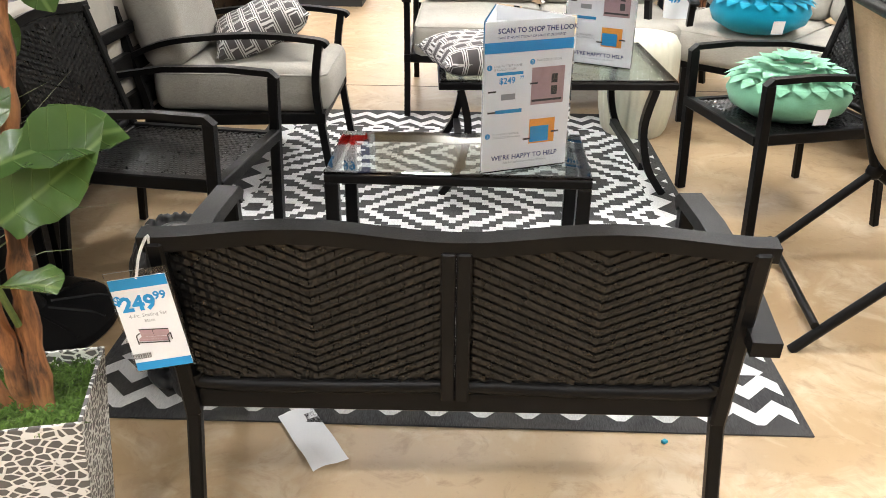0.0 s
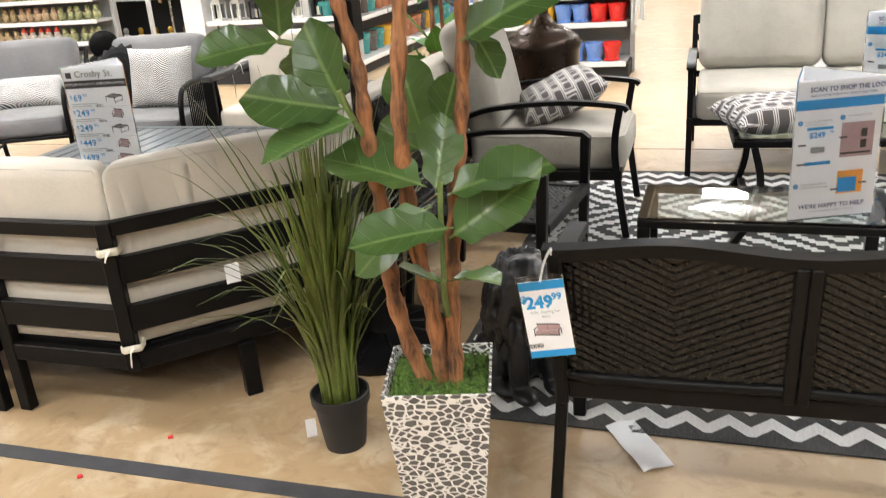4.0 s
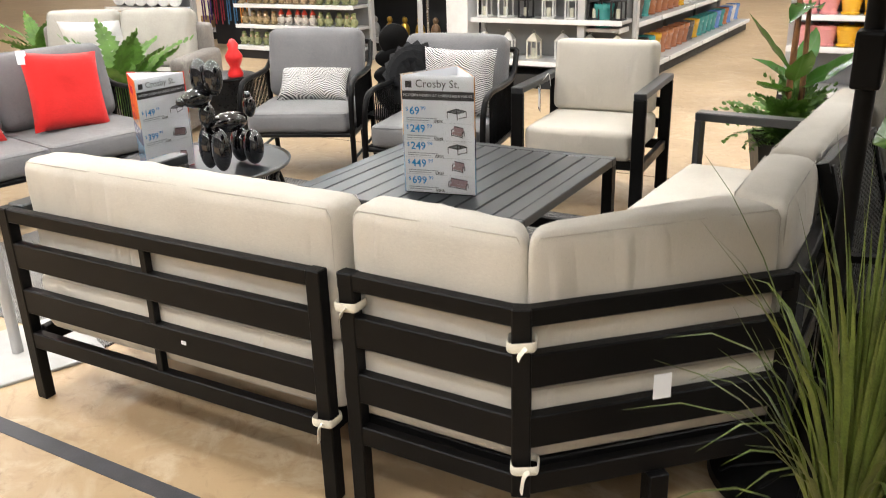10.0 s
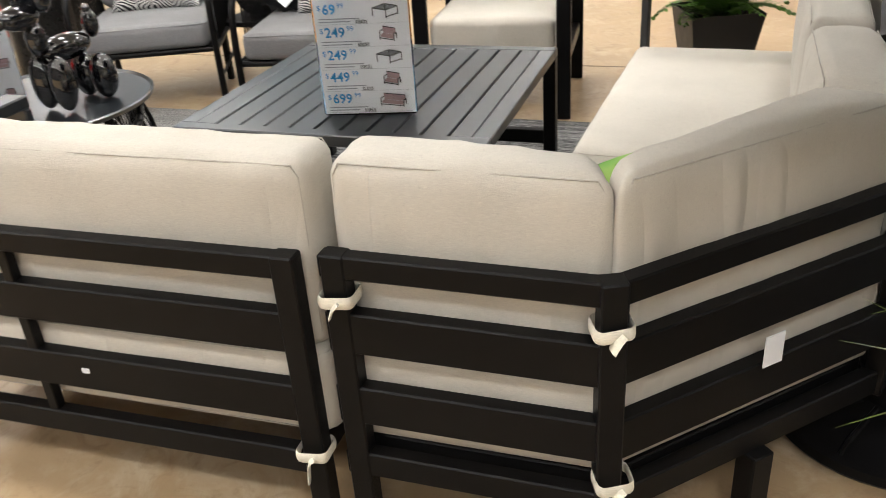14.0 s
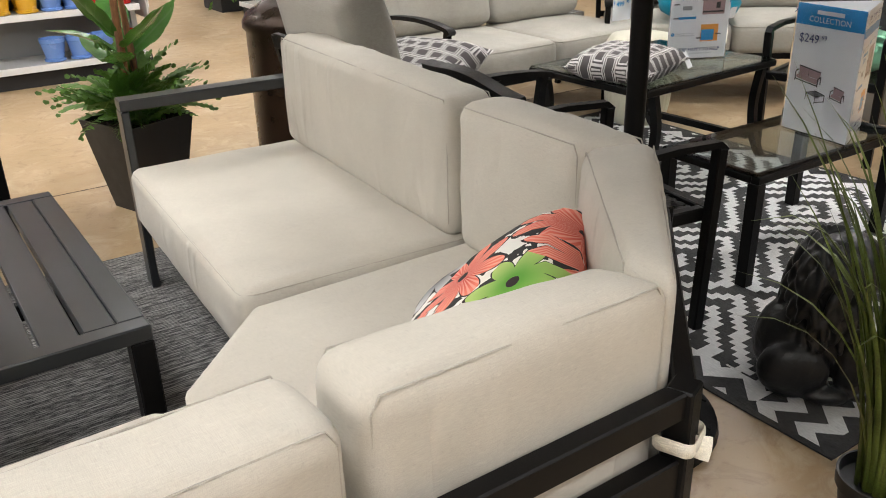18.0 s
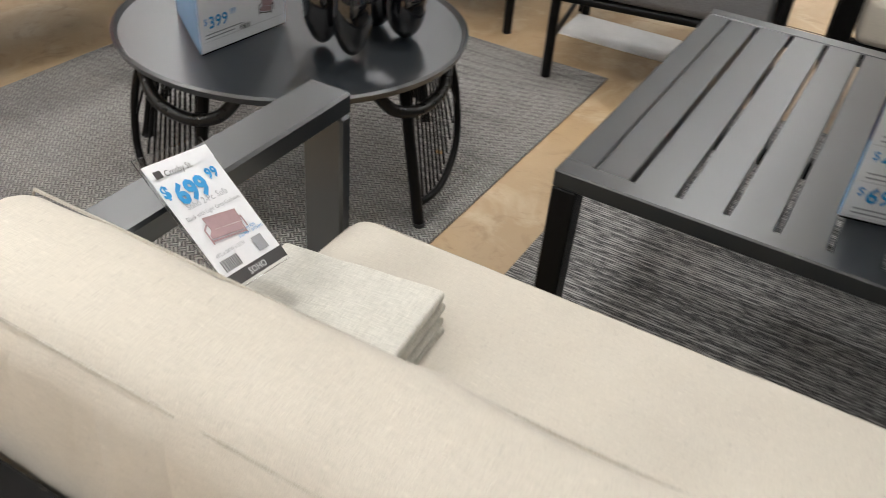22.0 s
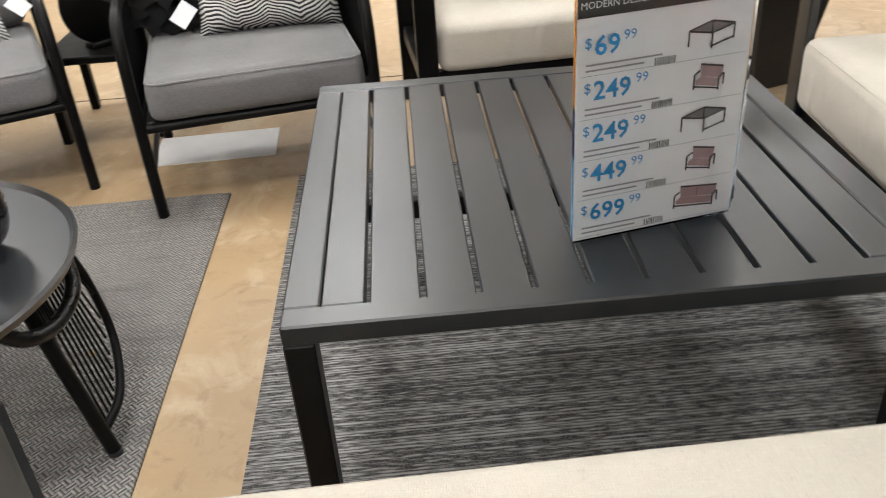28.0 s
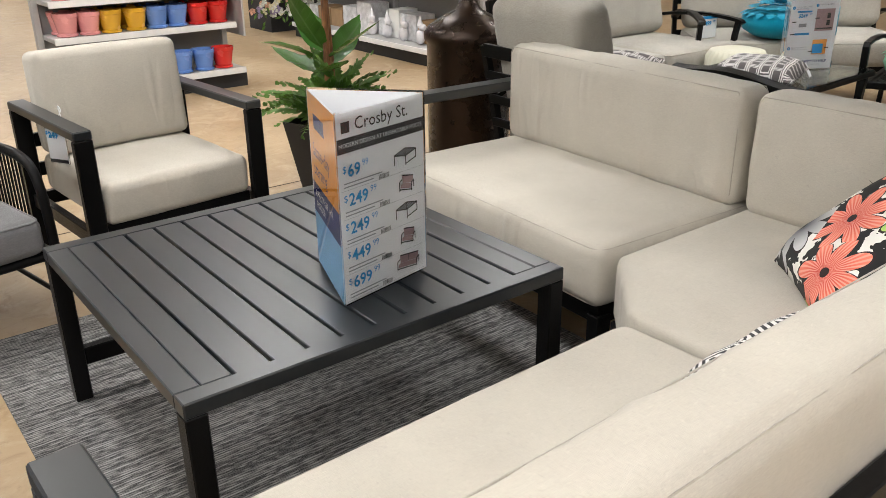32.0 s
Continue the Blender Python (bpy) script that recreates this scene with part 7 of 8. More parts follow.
throw_pillow(0.46, 0.40, 0.14, WHITEP, pose(-4.15, 2.72, 0.44, -20, 0, 205), "white textured pillow on the wicker sofa", 14)
tent("table_sign", pose(-5.0, 2.35, 0.0, 0, 0, 20), "white three-sided furniture price sign beyond the grey sofa", 0.26, 0.78, (lambda s, w, h: price_rows(s, w, h, LROWS, "", False), None, None))

# ---- store fixtures ----
PEG = plain("pegboard", (0.24, 0.24, 0.24), 0.6, 0, 0.05, 5)
DARKBACK = plain("dark_back_panel", (0.02, 0.02, 0.022), 0.7)
KICK = plain("black_kick_plate", (0.015, 0.015, 0.016), 0.6)


def gondola(m, w, depth, levels, top, label, back=None, kick=0.12, sides=True, name="display_shelf"):
    """A store shelf that faces -y: back panel, uprights, trays at the levels, black kick plate. Origin at the floor in the middle of its front."""
    t = thing(name, m, label, "shelf", "store shelves")
    part("back_panel", box(-w / 2, w / 2, depth - 0.03, depth, 0, top, 0.002), back or PEG, t)
    part("kick_plate", box(-w / 2, w / 2, 0.03, depth - 0.03, 0, kick, 0.002), KICK, t)
    for s in (-1, 1):
        part("upright", box(s * w / 2 - 0.02, s * w / 2 + 0.02, depth - 0.06, depth + 0.005, 0, top, 0.002), SHELFM, t)
    for i, z in enumerate(levels):
        dd = 0 if i == 0 else depth * 0.22
        part("tray", box(-w / 2 + 0.02, w / 2 - 0.02, dd, depth - 0.03, z - 0.03, z, 0.003), SHELFM, t)
        part("price_rail", box(-w / 2 + 0.02, w / 2 - 0.02, dd - 0.012, dd, z - 0.038, z + 0.004, 0.002), WHITE, t)
    return t


def header(parent, w, z0, z1, y, txt, price, cents=""):
    b = part("header_board", box(-w / 2, w / 2, y - 0.012, y, z0, z1, 0.002), NAVY, parent)
    h = z1 - z0
    part("price_plate", prism([(0.02 * w, z0 + 0.02), (0.44 * w, z0 + 0.02), (0.44 * w, z1 - h * 0.3), (0.36 * w, z1 - 0.02), (0.10 * w, z1 - 0.02), (0.02 * w, z1 - h * 0.3)], 0, 0.006, 0), PAPER, b, at=pose(0, y - 0.013, 0, 90))
    words(txt, h * 0.32, PAPER, b, pose(-w * 0.46, y - 0.016, z0 + h * 0.4, 90), "lettering", "LEFT", 0, 0.004)
    words(price, h * 0.62, BLUE, b, pose(w * 0.05, y - 0.024, z0 + h * 0.25, 90), "price", "LEFT", 0, 0.004)
    if cents:
        words(cents, h * 0.32, BLUE, b, pose(w * 0.30, y - 0.024, z0 + h * 0.5, 90), "price_suffix", "LEFT", 0, 0.002)


def glazed(name, col):
    return plain(name, col, 0.25, 0, 0.06, 12, 0.0, coat=0.3)


PINKG, YELG, BLUG, REDG = glazed("pink_glaze", (0.72, 0.30, 0.30)), glazed("yellow_glaze", (0.72, 0.40, 0.03)), glazed("blue_glaze", (0.14, 0.27, 0.62)), glazed("red_glaze", (0.66, 0.025, 0.02))
TERRA, TEALG, GREYG, WHTG = glazed("terracotta", (0.42, 0.16, 0.07)), glazed("teal_glaze", (0.06, 0.30, 0.28)), glazed("brown_grey_glaze", (0.10, 0.085, 0.075)), glazed("white_glaze", (0.66, 0.65, 0.62))
GOLD = plain("gold_paint", (0.55, 0.33, 0.05), 0.35, 0.8, 0.2, 40)


def pot_mesh(r, h):
    return lathe([(0, 0), (r * 0.72, 0), (r * 0.86, 0.004), (r * 0.86, 0.018), (r * 0.74, 0.022), (r * 0.98, h * 0.8), (r * 1.03, h * 0.82), (r * 1.03, h), (r * 0.95, h), (r * 0.72, h * 0.2), (0, h * 0.18)], 20)


PROTO = {}


def pot(mt, m, r=0.085, h=0.155, label="", group="glazed plant pots"):
    """A plant pot with its saucer; alike pots share one mesh."""
    key = (mt.name, r, h)
    if key in PROTO:
        return copy_thing(PROTO[key], m)
    ob = part("plant_pot", pot_mesh(r, h), mt, None, smooth=40)
    ob.matrix_basis = m
    PROTO[key] = tagged(ob, label or mt.name.replace("_", " ") + " plant pot on a store shelf", "pot", group)
    return ob


# coloured pots on the end of an aisle
PX, PY = 0.70, 5.41
LV = [0.14, 0.45, 0.68, 0.905, 1.14, 1.385, 1.615, 1.84]
g = gondola(pose(PX, PY, 0), 1.29, 0.42, LV, 2.42, "white end-of-aisle shelf stacked with coloured plant pots")
header(g, 1.25, 1.99, 2.37, 0.36, "STARTING AT", "$4", "99")
rnd = random.Random(5)
for i, z in enumerate(LV):
    for k, mt in enumerate((PINKG, PINKG, YELG, YELG, BLUG, BLUG, REDG, REDG) if i else (BLUG, BLUG, BLUG, REDG)):
        n = 8 if i else 4
        x = PX - 0.52 + (1.06 * k / (n - 1) if i else 0.55 + 0.48 * k / 3)
        for row in range(2 if i % 2 else 1):
            pot(mt, pose(x + rnd.uniform(-0.01, 0.01), PY + (0.10 if i == 0 else 0.19) + 0.13 * row, z, 0, 0, rnd.uniform(0, 90)), 0.078 if i < 6 else 0.066, 0.15 if i < 6 else 0.11)

# long side of that aisle and the one beside it
def long_run(x, y0, y1, face, levels, top, label, fill, depth=0.45, back=None):
    """Shelves along an aisle; face 1 looks to +x, -1 to -x."""
    n = max(1, round((y1 - y0) / 1.22))
    for k in range(n):
        yc = y0 + (k + 0.5) * (y1 - y0) / n
        m = pose(x, yc, 0, 0, 0, 90 if face > 0 else -90)
        g = gondola(m, (y1 - y0) / n, depth, levels, top, label, back)
        fill(m, (y1 - y0) / n, levels, k)


def fill_pots(m, w, levels, k):
    rnd = random.Random(100 + k)
    for i, z in enumerate(levels):
        n = 6
        base = rnd.choice((TERRA, TEALG, GREYG, WHTG, TERRA, BLUG))
        for j in range(n):
            mt = base if rnd.random() < 0.6 else rnd.choice((TERRA, TEALG, GREYG, WHTG, YELG))
            r = 0.085
            pot(mt, m @ pose(-w / 2 + (j + 0.5) * w / n, 0.26 if i else 0.2, z, 0, 0, rnd.uniform(0, 90)), r, 0.2, "", "pots along the aisle")


long_run(-1.18, 5.6, 10.5, 1, [0.14, 0.52, 0.92, 1.32, 1.72], 2.1, "grey aisle shelf with terracotta and glazed pots", fill_pots)


def carton(m, sx, sy, sz, mt, label):
    ob = part("carton", box(-sx / 2, sx / 2, -sy / 2, sy / 2, 0, sz, 0.003), mt, None)
    ob.matrix_basis = m
    return tagged(ob, label, "box", "boxed goods")


CARTON = plain("brown_cardboard", (0.33, 0.21, 0.11), 0.8, 0, 0.1)
WBOX = plain("white_printed_box", (0.62, 0.62, 0.63), 0.6, 0, 0.25, 18, 0)


def fill_boxes(m, w, levels, k):
    rnd = random.Random(200 + k)
    for i, z in enumerate(levels):
        x = -w / 2 + 0.12
        while x < w / 2 - 0.1:
            s = rnd.uniform(0.16, 0.26)
            carton(m @ pose(x + s / 2 - 0.06, 0.27, z), s - 0.02, 0.2, rnd.uniform(0.12, 0.26), rnd.choice((WBOX, WBOX, WHITE, CARTON)), "boxed home goods on a store shelf")
            x += s


long_run(2.75, 4.9, 7.34, -1, [0.14, 0.6, 1.05, 1.5], 1.9, "grey aisle shelf with boxed goods and figurines", fill_boxes, 0.45)

# white lattice panels hung on the side of the pot shelf
lt = thing("lattice_stack", pose(1.36, 5.46, 0), "folded white wooden lattice panels hung on a shelf end", "panels")
rnd = random.Random(61)
first = None
for k in range(30):
    at = pose(0.02 + 0.05 * rnd.random(), 0.012 * k, 1.72 - 0.14 * (k % 9) + rnd.uniform(-0.03, 0.03), rnd.uniform(-6, 6), rnd.uniform(-9, 9), rnd.uniform(-25, 25))
    if first is None:
        first = part("lath", box(-0.012, 0.012, -0.003, 0.003, -0.16, 0.16, 0.001), WHITE, lt, at=at)
    else:
        again("lath", first, lt, at)
part("hook_rail", box(0, 0.015, 0, 0.36, 0.35, 1.9, 0.002), SHELFM, lt)

# lanterns on the next aisle end
LX, LY = -1.94, 5.46
LVL = [0.24, 0.59, 0.885, 1.21, 1.465, 1.715]
g = gondola(pose(LX, LY, 0), 1.46, 0.42, LVL, 2.45, "white end-of-aisle shelf with rows of candle lanterns")
header(g, 1.24, 1.99, 2.33, 0.36, "UNDER", "$20")
LANT = {}
for nm, col in (("white", (0.72, 0.71, 0.68)), ("black", (0.015, 0.015, 0.016)), ("red", (0.36, 0.015, 0.015)), ("teal", (0.05, 0.36, 0.36)), ("yellow", (0.75, 0.55, 0.04)), ("cream", (0.62, 0.58, 0.48))):
    mt = plain(nm + "_lantern_paint", col, 0.45)
    t = thing("candle_lantern", pose(0, 0, -50), nm + " metal candle lantern on a store shelf", "lantern", "candle lanterns")
    b = box(-0.055, 0.055, -0.055, 0.055, 0, 0.014, 0.002)
    for sx in (-1, 1):
        for sy in (-1, 1):
            box(sx * 0.046 - 0.006, sx * 0.046 + 0.006, sy * 0.046 - 0.006, sy * 0.046 + 0.006, 0.014, 0.15, 0, 1, b)
    box(-0.052, 0.052, -0.052, 0.052, 0.15, 0.158, 0.001, 1, b)
    part("frame", b, mt, t)
    part("roof", lathe([(0.078, 0), (0.05, 0.03), (0.028, 0.05), (0.012, 0.062), (0, 0.064)], 4), mt, t, at=pose(0, 0, 0.158, 0, 0, 45))
    part("ring", sweep([(0.014 * math.cos(a), 0, 0.232 + 0.014 * math.sin(a)) for a in [2 * math.pi * k / 12 for k in range(12)]], 0.002, 5, closed=True), mt, t)
    part("candle", lathe([(0, 0.014), (0.022, 0.014), (0.022, 0.09), (0, 0.09)], 12), CREAM, t, "cream pillar candle")
    LANT[nm] = t
rnd = random.Random(9)
for z, names in zip(LVL, (("white", "white", "cream"), ("white", "white", "black", "white", "white", "black", "black"), ("black", "black", "red", "red", "red", "red"), ("white", "white", "red", "teal", "cream", "white", "cream"), ("teal", "teal", "white", "black", "red", "red", "red"), ("black", "black", "yellow", "yellow", "white", "teal", "teal"))):
    for k, nm in enumerate(names * 2 if len(names) < 4 else names):
        n = len(names * 2 if len(names) < 4 else names)
        copy_thing(LANT[nm], pose(LX - 0.64 + 1.28 * k / (n - 1), LY + 0.19 + rnd.uniform(0, 0.05), z, 0, 0, rnd.uniform(-12, 12)))
for t in LANT.values():
    for o in (*t.children_recursive, t):
        bpy.data.objects.remove(o)

# garden figurines
GX, GY = -5.29, 6.1
LVG = [0.14, 0.373, 0.604, 0.836, 1.09, 1.365, 1.59, 1.81]
g = gondola(pose(GX, GY, 0), 1.76, 0.42, LVG, 2.52, "white end-of-aisle shelf with rows of garden figurines")
header(g, 1.30, 2.09, 2.52, 0.36, "UNDER", "$10")
SKYB = plain("sky_blue_board", (0.02, 0.42, 0.72), 0.5)
cb = thing("hanging_cube_sign", pose(GX + 0.07, GY + 0.25, 2.522, 0, 0, 14), "sky blue cube sign above the figurines", "sign")
part("cube", box(-0.42, 0.42, -0.2, 0.2, 0, 0.46, 0.004), SKYB, cb)
part("plate", box(-0.22, 0.28, -0.206, -0.2, 0.18, 0.32, 0), PAPER, cb)
part("band", box(-0.22, 0.28, -0.206, -0.2, 0.03, 0.16, 0), NAVY, cb)
words("figurines\n& sculptures", 0.06, DARKINK, cb, pose(-0.1, -0.21, 0.265, 90))
FIGS = []
SKINTONE = plain("figurine_cream", (0.55, 0.36, 0.24), 0.5)
for hat, body, lab in (((0.6, 0.06, 0.03), (0.5, 0.45, 0.4), "small gnome figurine with a red hat"), ((0.55, 0.17, 0.05), (0.36, 0.33, 0.24), "small gnome figurine with an orange hat"), ((0.17, 0.20, 0.07), (0.26, 0.27, 0.13), "small green frog figurine"), ((0.35, 0.2, 0.1), (0.42, 0.30, 0.18), "small brown owl figurine"), ((0.55, 0.5, 0.42), (0.6, 0.56, 0.48), "small pale rabbit figurine"), ((0.24, 0.15, 0.07), (0.34, 0.25, 0.13), "small tan garden figurine")):
    hm, bm2 = plain("figurine_hat", hat, 0.5, 0, 0.2, 40), plain("figurine_body", body, 0.5, 0, 0.3, 40)
    t = thing("garden_figurine", pose(0, 0, -50), lab, "figurine", "garden figurines")
    b = blob((0, 0, 0.05), (0.048, 0.042, 0.052))
    blob((0, -0.006, 0.108), (0.032, 0.030, 0.030), b, 12)
    for sx in (-1, 1):
        blob((0.022 * sx, -0.03, 0.012), (0.018, 0.024, 0.012), b, 8)
        blob((0.044 * sx, -0.012, 0.062), (0.012, 0.014, 0.026), b, 8)
    part("body", b, bm2, t, smooth=80)
    part("hat", lathe([(0.036, 0.118), (0.032, 0.132), (0.014, 0.165), (0, 0.185)], 10) if "hat" in lab else blob((0, -0.004, 0.138), (0.020, 0.036, 0.016), None, 8), hm, t, smooth=80)
    part("face", blob((0, -0.032, 0.102), (0.016, 0.010, 0.014), None, 8), SKINTONE, t, smooth=80)
    FIGS.append(t)
rnd = random.Random(13)
for i, z in enumerate(LVG):
    kinds = rnd.sample(range(6), 3)
    for k in range(15):
        copy_thing(FIGS[kinds[min(2, k * 3 // 15)]], pose(GX, GY, 0) @ pose(-0.80 + 1.60 * k / 14, (0.12 if i == 0 else 0.17) + rnd.uniform(0, 0.05), z, 0, 0, rnd.uniform(-30, 30)))
for t in FIGS:
    for o in (*t.children_recursive, t):
        bpy.data.objects.remove(o)

# plates beside them
TX, TY = -7.55, 5.9
LVT = [0.2, 0.55, 0.9, 1.25, 1.6]
g = gondola(pose(TX, TY, 0), 1.26, 0.42, LVT, 2.4, "white end-of-aisle shelf with stacked plates and cushions")
header(g, 1.22, 2.05, 2.36, 0.36, "TRENDING", "NOW")
for z in LVT:
    for k in range(6):
        ob = None
        key = ("plate",)
        m = pose(TX, TY, 0) @ pose(-0.5 + 0.2 * k, 0.25, z + 0.095, 78, 0, 15)
        if key in PROTO:
            copy_thing(PROTO[key], m)
        else:
            ob = part("decorative_plate", lathe([(0, 0), (0.06, 0), (0.092, 0.012), (0.094, 0.016), (0.06, 0.006), (0, 0.006)], 24), WHTG, None, smooth=40)
            ob.matrix_basis = m
            PROTO[key] = tagged(ob, "white decorative plate on a store shelf", "plate", "decorative plates")

# wind chimes on a rack
WC = [plain("chime_" + n, c, 0.35, 0.3) for n, c in (("purple", (0.10, 0.03, 0.22)), ("red", (0.35, 0.03, 0.05)), ("blue", (0.05, 0.18, 0.35)), ("orange", (0.6, 0.22, 0.03)), ("green", (0.1, 0.35, 0.08)), ("yellow", (0.6, 0.5, 0.04)))]
rk = thing("chime_rack", pose(-6.75, 6.85, 0), "dark rack for hanging wind chimes", "rack")
part("back_panel", box(-0.6, 0.6, 0.2, 0.24, 0, 2.1, 0.003), DARKBACK, rk)
for z in (0.85, 1.45, 1.75):
    part("hook_bar", sweep([(-0.6, 0, z), (0.6, 0, z)], 0.01, 6), STEEL, rk)
rnd = random.Random(17)
for row, z in enumerate((0.85, 1.45)):
    for k in range(11):
        t = thing("wind_chime", pose(-6.75, 6.85, 0) @ pose(-0.55 + 0.11 * k, -0.02, z), "coloured metal wind chime on a rack", "wind chime", "wind chimes")
        mt = WC[min(5, k // 2)] if row == 0 else WC[(k * 5 // 11 + 1) % 6]
        tb = part("tube", sweep([(0, 0, -0.5), (0, 0, -0.08)], 0.009, 6), mt, t, at=pose(0.02, 0, 0))
        for a in (90, 180, 270):
            again("tube", tb, t, pose(0.02 * math.cos(radians(a)), 0.02 * math.sin(radians(a)), -0.02 * (a / 90)))
        part("cap", lathe([(0, -0.06), (0.03, -0.075), (0.03, -0.085), (0, -0.085)], 10), mt, t)
        part("string", sweep([(0, 0, -0.06), (0, 0, 0)], 0.0015, 4), DARKINK, t)

# dark bays with statues between figurines and lanterns
g = gondola(pose(-4.4, 7.1, 0), 2.3, 0.5, [0.14, 0.75, 1.25, 1.65, 2.05], 2.1, "dark store shelf with statues and jars", DARKBACK)
STATM = [plain("statue_stone", (0.30, 0.29, 0.27), 0.7, 0, 0.2, 30), GOLD, plain("statue_brown", (0.14, 0.08, 0.04), 0.5), plain("statue_dark", (0.06, 0.06, 0.065), 0.6)]
rnd = random.Random(23)
for i, z in enumerate((0.14, 0.75, 1.25, 1.65, 2.05)):
    for k in range(10):
        s = rnd.uniform(0.8, 1.2)
        key = ("statue", (i + k // 3) % 4)
        m = pose(-4.4 - 0.98 + 0.215 * k, 7.33, z, 0, 0, rnd.uniform(0, 90))
        if key in PROTO:
            copy_thing(PROTO[key], m)
        else:
            b = blob((0, 0, 0.09), (0.06, 0.05, 0.09))
            blob((0, 0, 0.21), (0.035, 0.035, 0.04), b)
            box(-0.05, 0.05, -0.05, 0.05, 0, 0.02, 0.003, 1, b)
            ob = part("garden_statue", b, STATM[key[1]], None, smooth=80)
            ob.matrix_basis = m
            PROTO[key] = tagged(ob, "small garden statue on a dark shelf", "statue", "garden statues")

# round black pots, a crate and baskets on the top of the dark bays
for k in range(3):
    m = pose(-5.05 + 0.32 * k, 7.3, 2.05)
    if ("bowl",) in PROTO:
        copy_thing(PROTO[("bowl",)], m)
    else:
        ob = part("round_vase", lathe([(0, 0), (0.08, 0), (0.14, 0.06), (0.165, 0.16), (0.14, 0.26), (0.07, 0.31), (0.06, 0.33), (0.05, 0.31), (0, 0.3)], 24), STATM[3], None, smooth=60)
        ob.matrix_basis = m
        PROTO[("bowl",)] = tagged(ob, "round matt black vase on a dark shelf", "vase", "black vases")
WOODC = plain("pale_crate_wood", (0.42, 0.27, 0.13), 0.7, 0, 0.2, 20)
g = gondola(pose(-6.9, 7.4, 0), 2.6, 0.5, [0.14, 0.6, 1.1, 1.5, 1.95], 2.0, "dark store shelf behind the wind chimes", DARKBACK)
rnd = random.Random(67)
for i, z in enumerate((0.14, 0.6, 1.1, 1.5, 1.95)):
    for k in range(8):
        if i == 4 and k % 3 == 0:
            continue
        mt = rnd.choice((WOODC, STATM[0], STATM[2], WBOX, GREYG)) if i < 4 else (WOODC if k > 4 else WBOX)
        carton(pose(-8.0 + 0.31 * k, 7.62, z), rnd.uniform(0.16, 0.28), 0.2, rnd.uniform(0.1, 0.26), mt, "boxed garden goods on a dark shelf")
BASK = plain("brown_rattan", (0.20, 0.12, 0.06), 0.8, 0, 0.3, 60, 0.003, 120)
rk2 = thing("broom_rack", pose(-3.75, 6.6, 0), "rack of brown rattan fans on a wire stand", "rack")
part("post", sweep([(0, 0, 0), (0, 0, 2.2)], 0.015, 8), STEEL, rk2, smooth=60)
for k in range(7):
    part("rattan_fan", prism([(-0.02, 0), (0.02, 0), (0.07, 0.34), (0.0, 0.40), (-0.07, 0.34)], 0, 0.012, 0.002), BASK, rk2, at=pose(-0.3 + 0.1 * k, -0.02 - 0.01 * (k % 2), 1.72 - 0.5 * (k % 3), 90, 0, 8 * (k - 3)))
part("arm_bar", sweep([(-0.32, 0, 1.75), (0.32, 0, 1.75)], 0.01, 6), STEEL, rk2)

# columns and the house-shaped sign
for x, y, r in ((-2.83, 5.72, 0.113), (-8.4, 7.0, 0.085)):
    co = part("column", box(x - r, x + r, y - r, y + r, 0, CEIL, 0.006), WHITE)
    tagged(co, "white square steel column", "column", "", "structure")
hs = thing("pole_sign", pose(-2.74, 4.8, 0, 0, 0, 8), "house-shaped blue financing sign on a grey pole", "sign")
part("pole", sweep([(0, 0.03, 0), (0, 0.03, CEIL)], 0.022, 10), SHELFM, hs, smooth=60)
part("board", prism([(-0.27, 0), (0.27, 0), (0.27, 0.40), (0, 0.59), (-0.27, 0.40)], 0, 0.02, 0.002), SKYB, hs, at=pose(0, 0, 1.40, 90))
part("lower_field", sheet(-0.268, 0.268, 1.402, 1.68, -0.023), LBLUE, hs)
words("6 MONTHS", 0.066, DARKINK, hs, pose(-0.22, -0.026, 1.60, 90))
part("gnome_picture", prism([(-0.05, 0), (0.05, 0), (0.06, 0.05), (0.02, 0.14), (0, 0.20), (-0.02, 0.14), (-0.06, 0.05)], 0, 0.003, 0), PAPER, hs, at=pose(0.0, -0.024, 1.69, 90))
part("small_print", sheet(-0.22, 0.02, 1.45, 1.55, -0.025), GREYINK, hs)
part("card_picture", sheet(0.06, 0.17, 1.43, 1.56, -0.025), NAVY, hs)
sc = thing("price_checker", pose(-2.83, 5.58, 0), "navy info board and scanner on the column", "scanner")
part("board", box(-0.11, 0.11, 0, 0.02, 1.28, 1.75, 0.002), NAVY, sc)
part("house_icon", prism([(-0.08, 0), (0.08, 0), (0.08, 0.12), (0, 0.19), (-0.08, 0.12)], 0, 0.004, 0), SKYB, sc, at=pose(0, 0, 1.5, 90))
part("scanner", box(-0.08, 0.08, -0.02, 0.02, 1.02, 1.2, 0.008, 2), DARKBACK, sc)
part("screen", sheet(-0.06, 0.06, 1.09, 1.18, -0.022), LBLUE, sc)

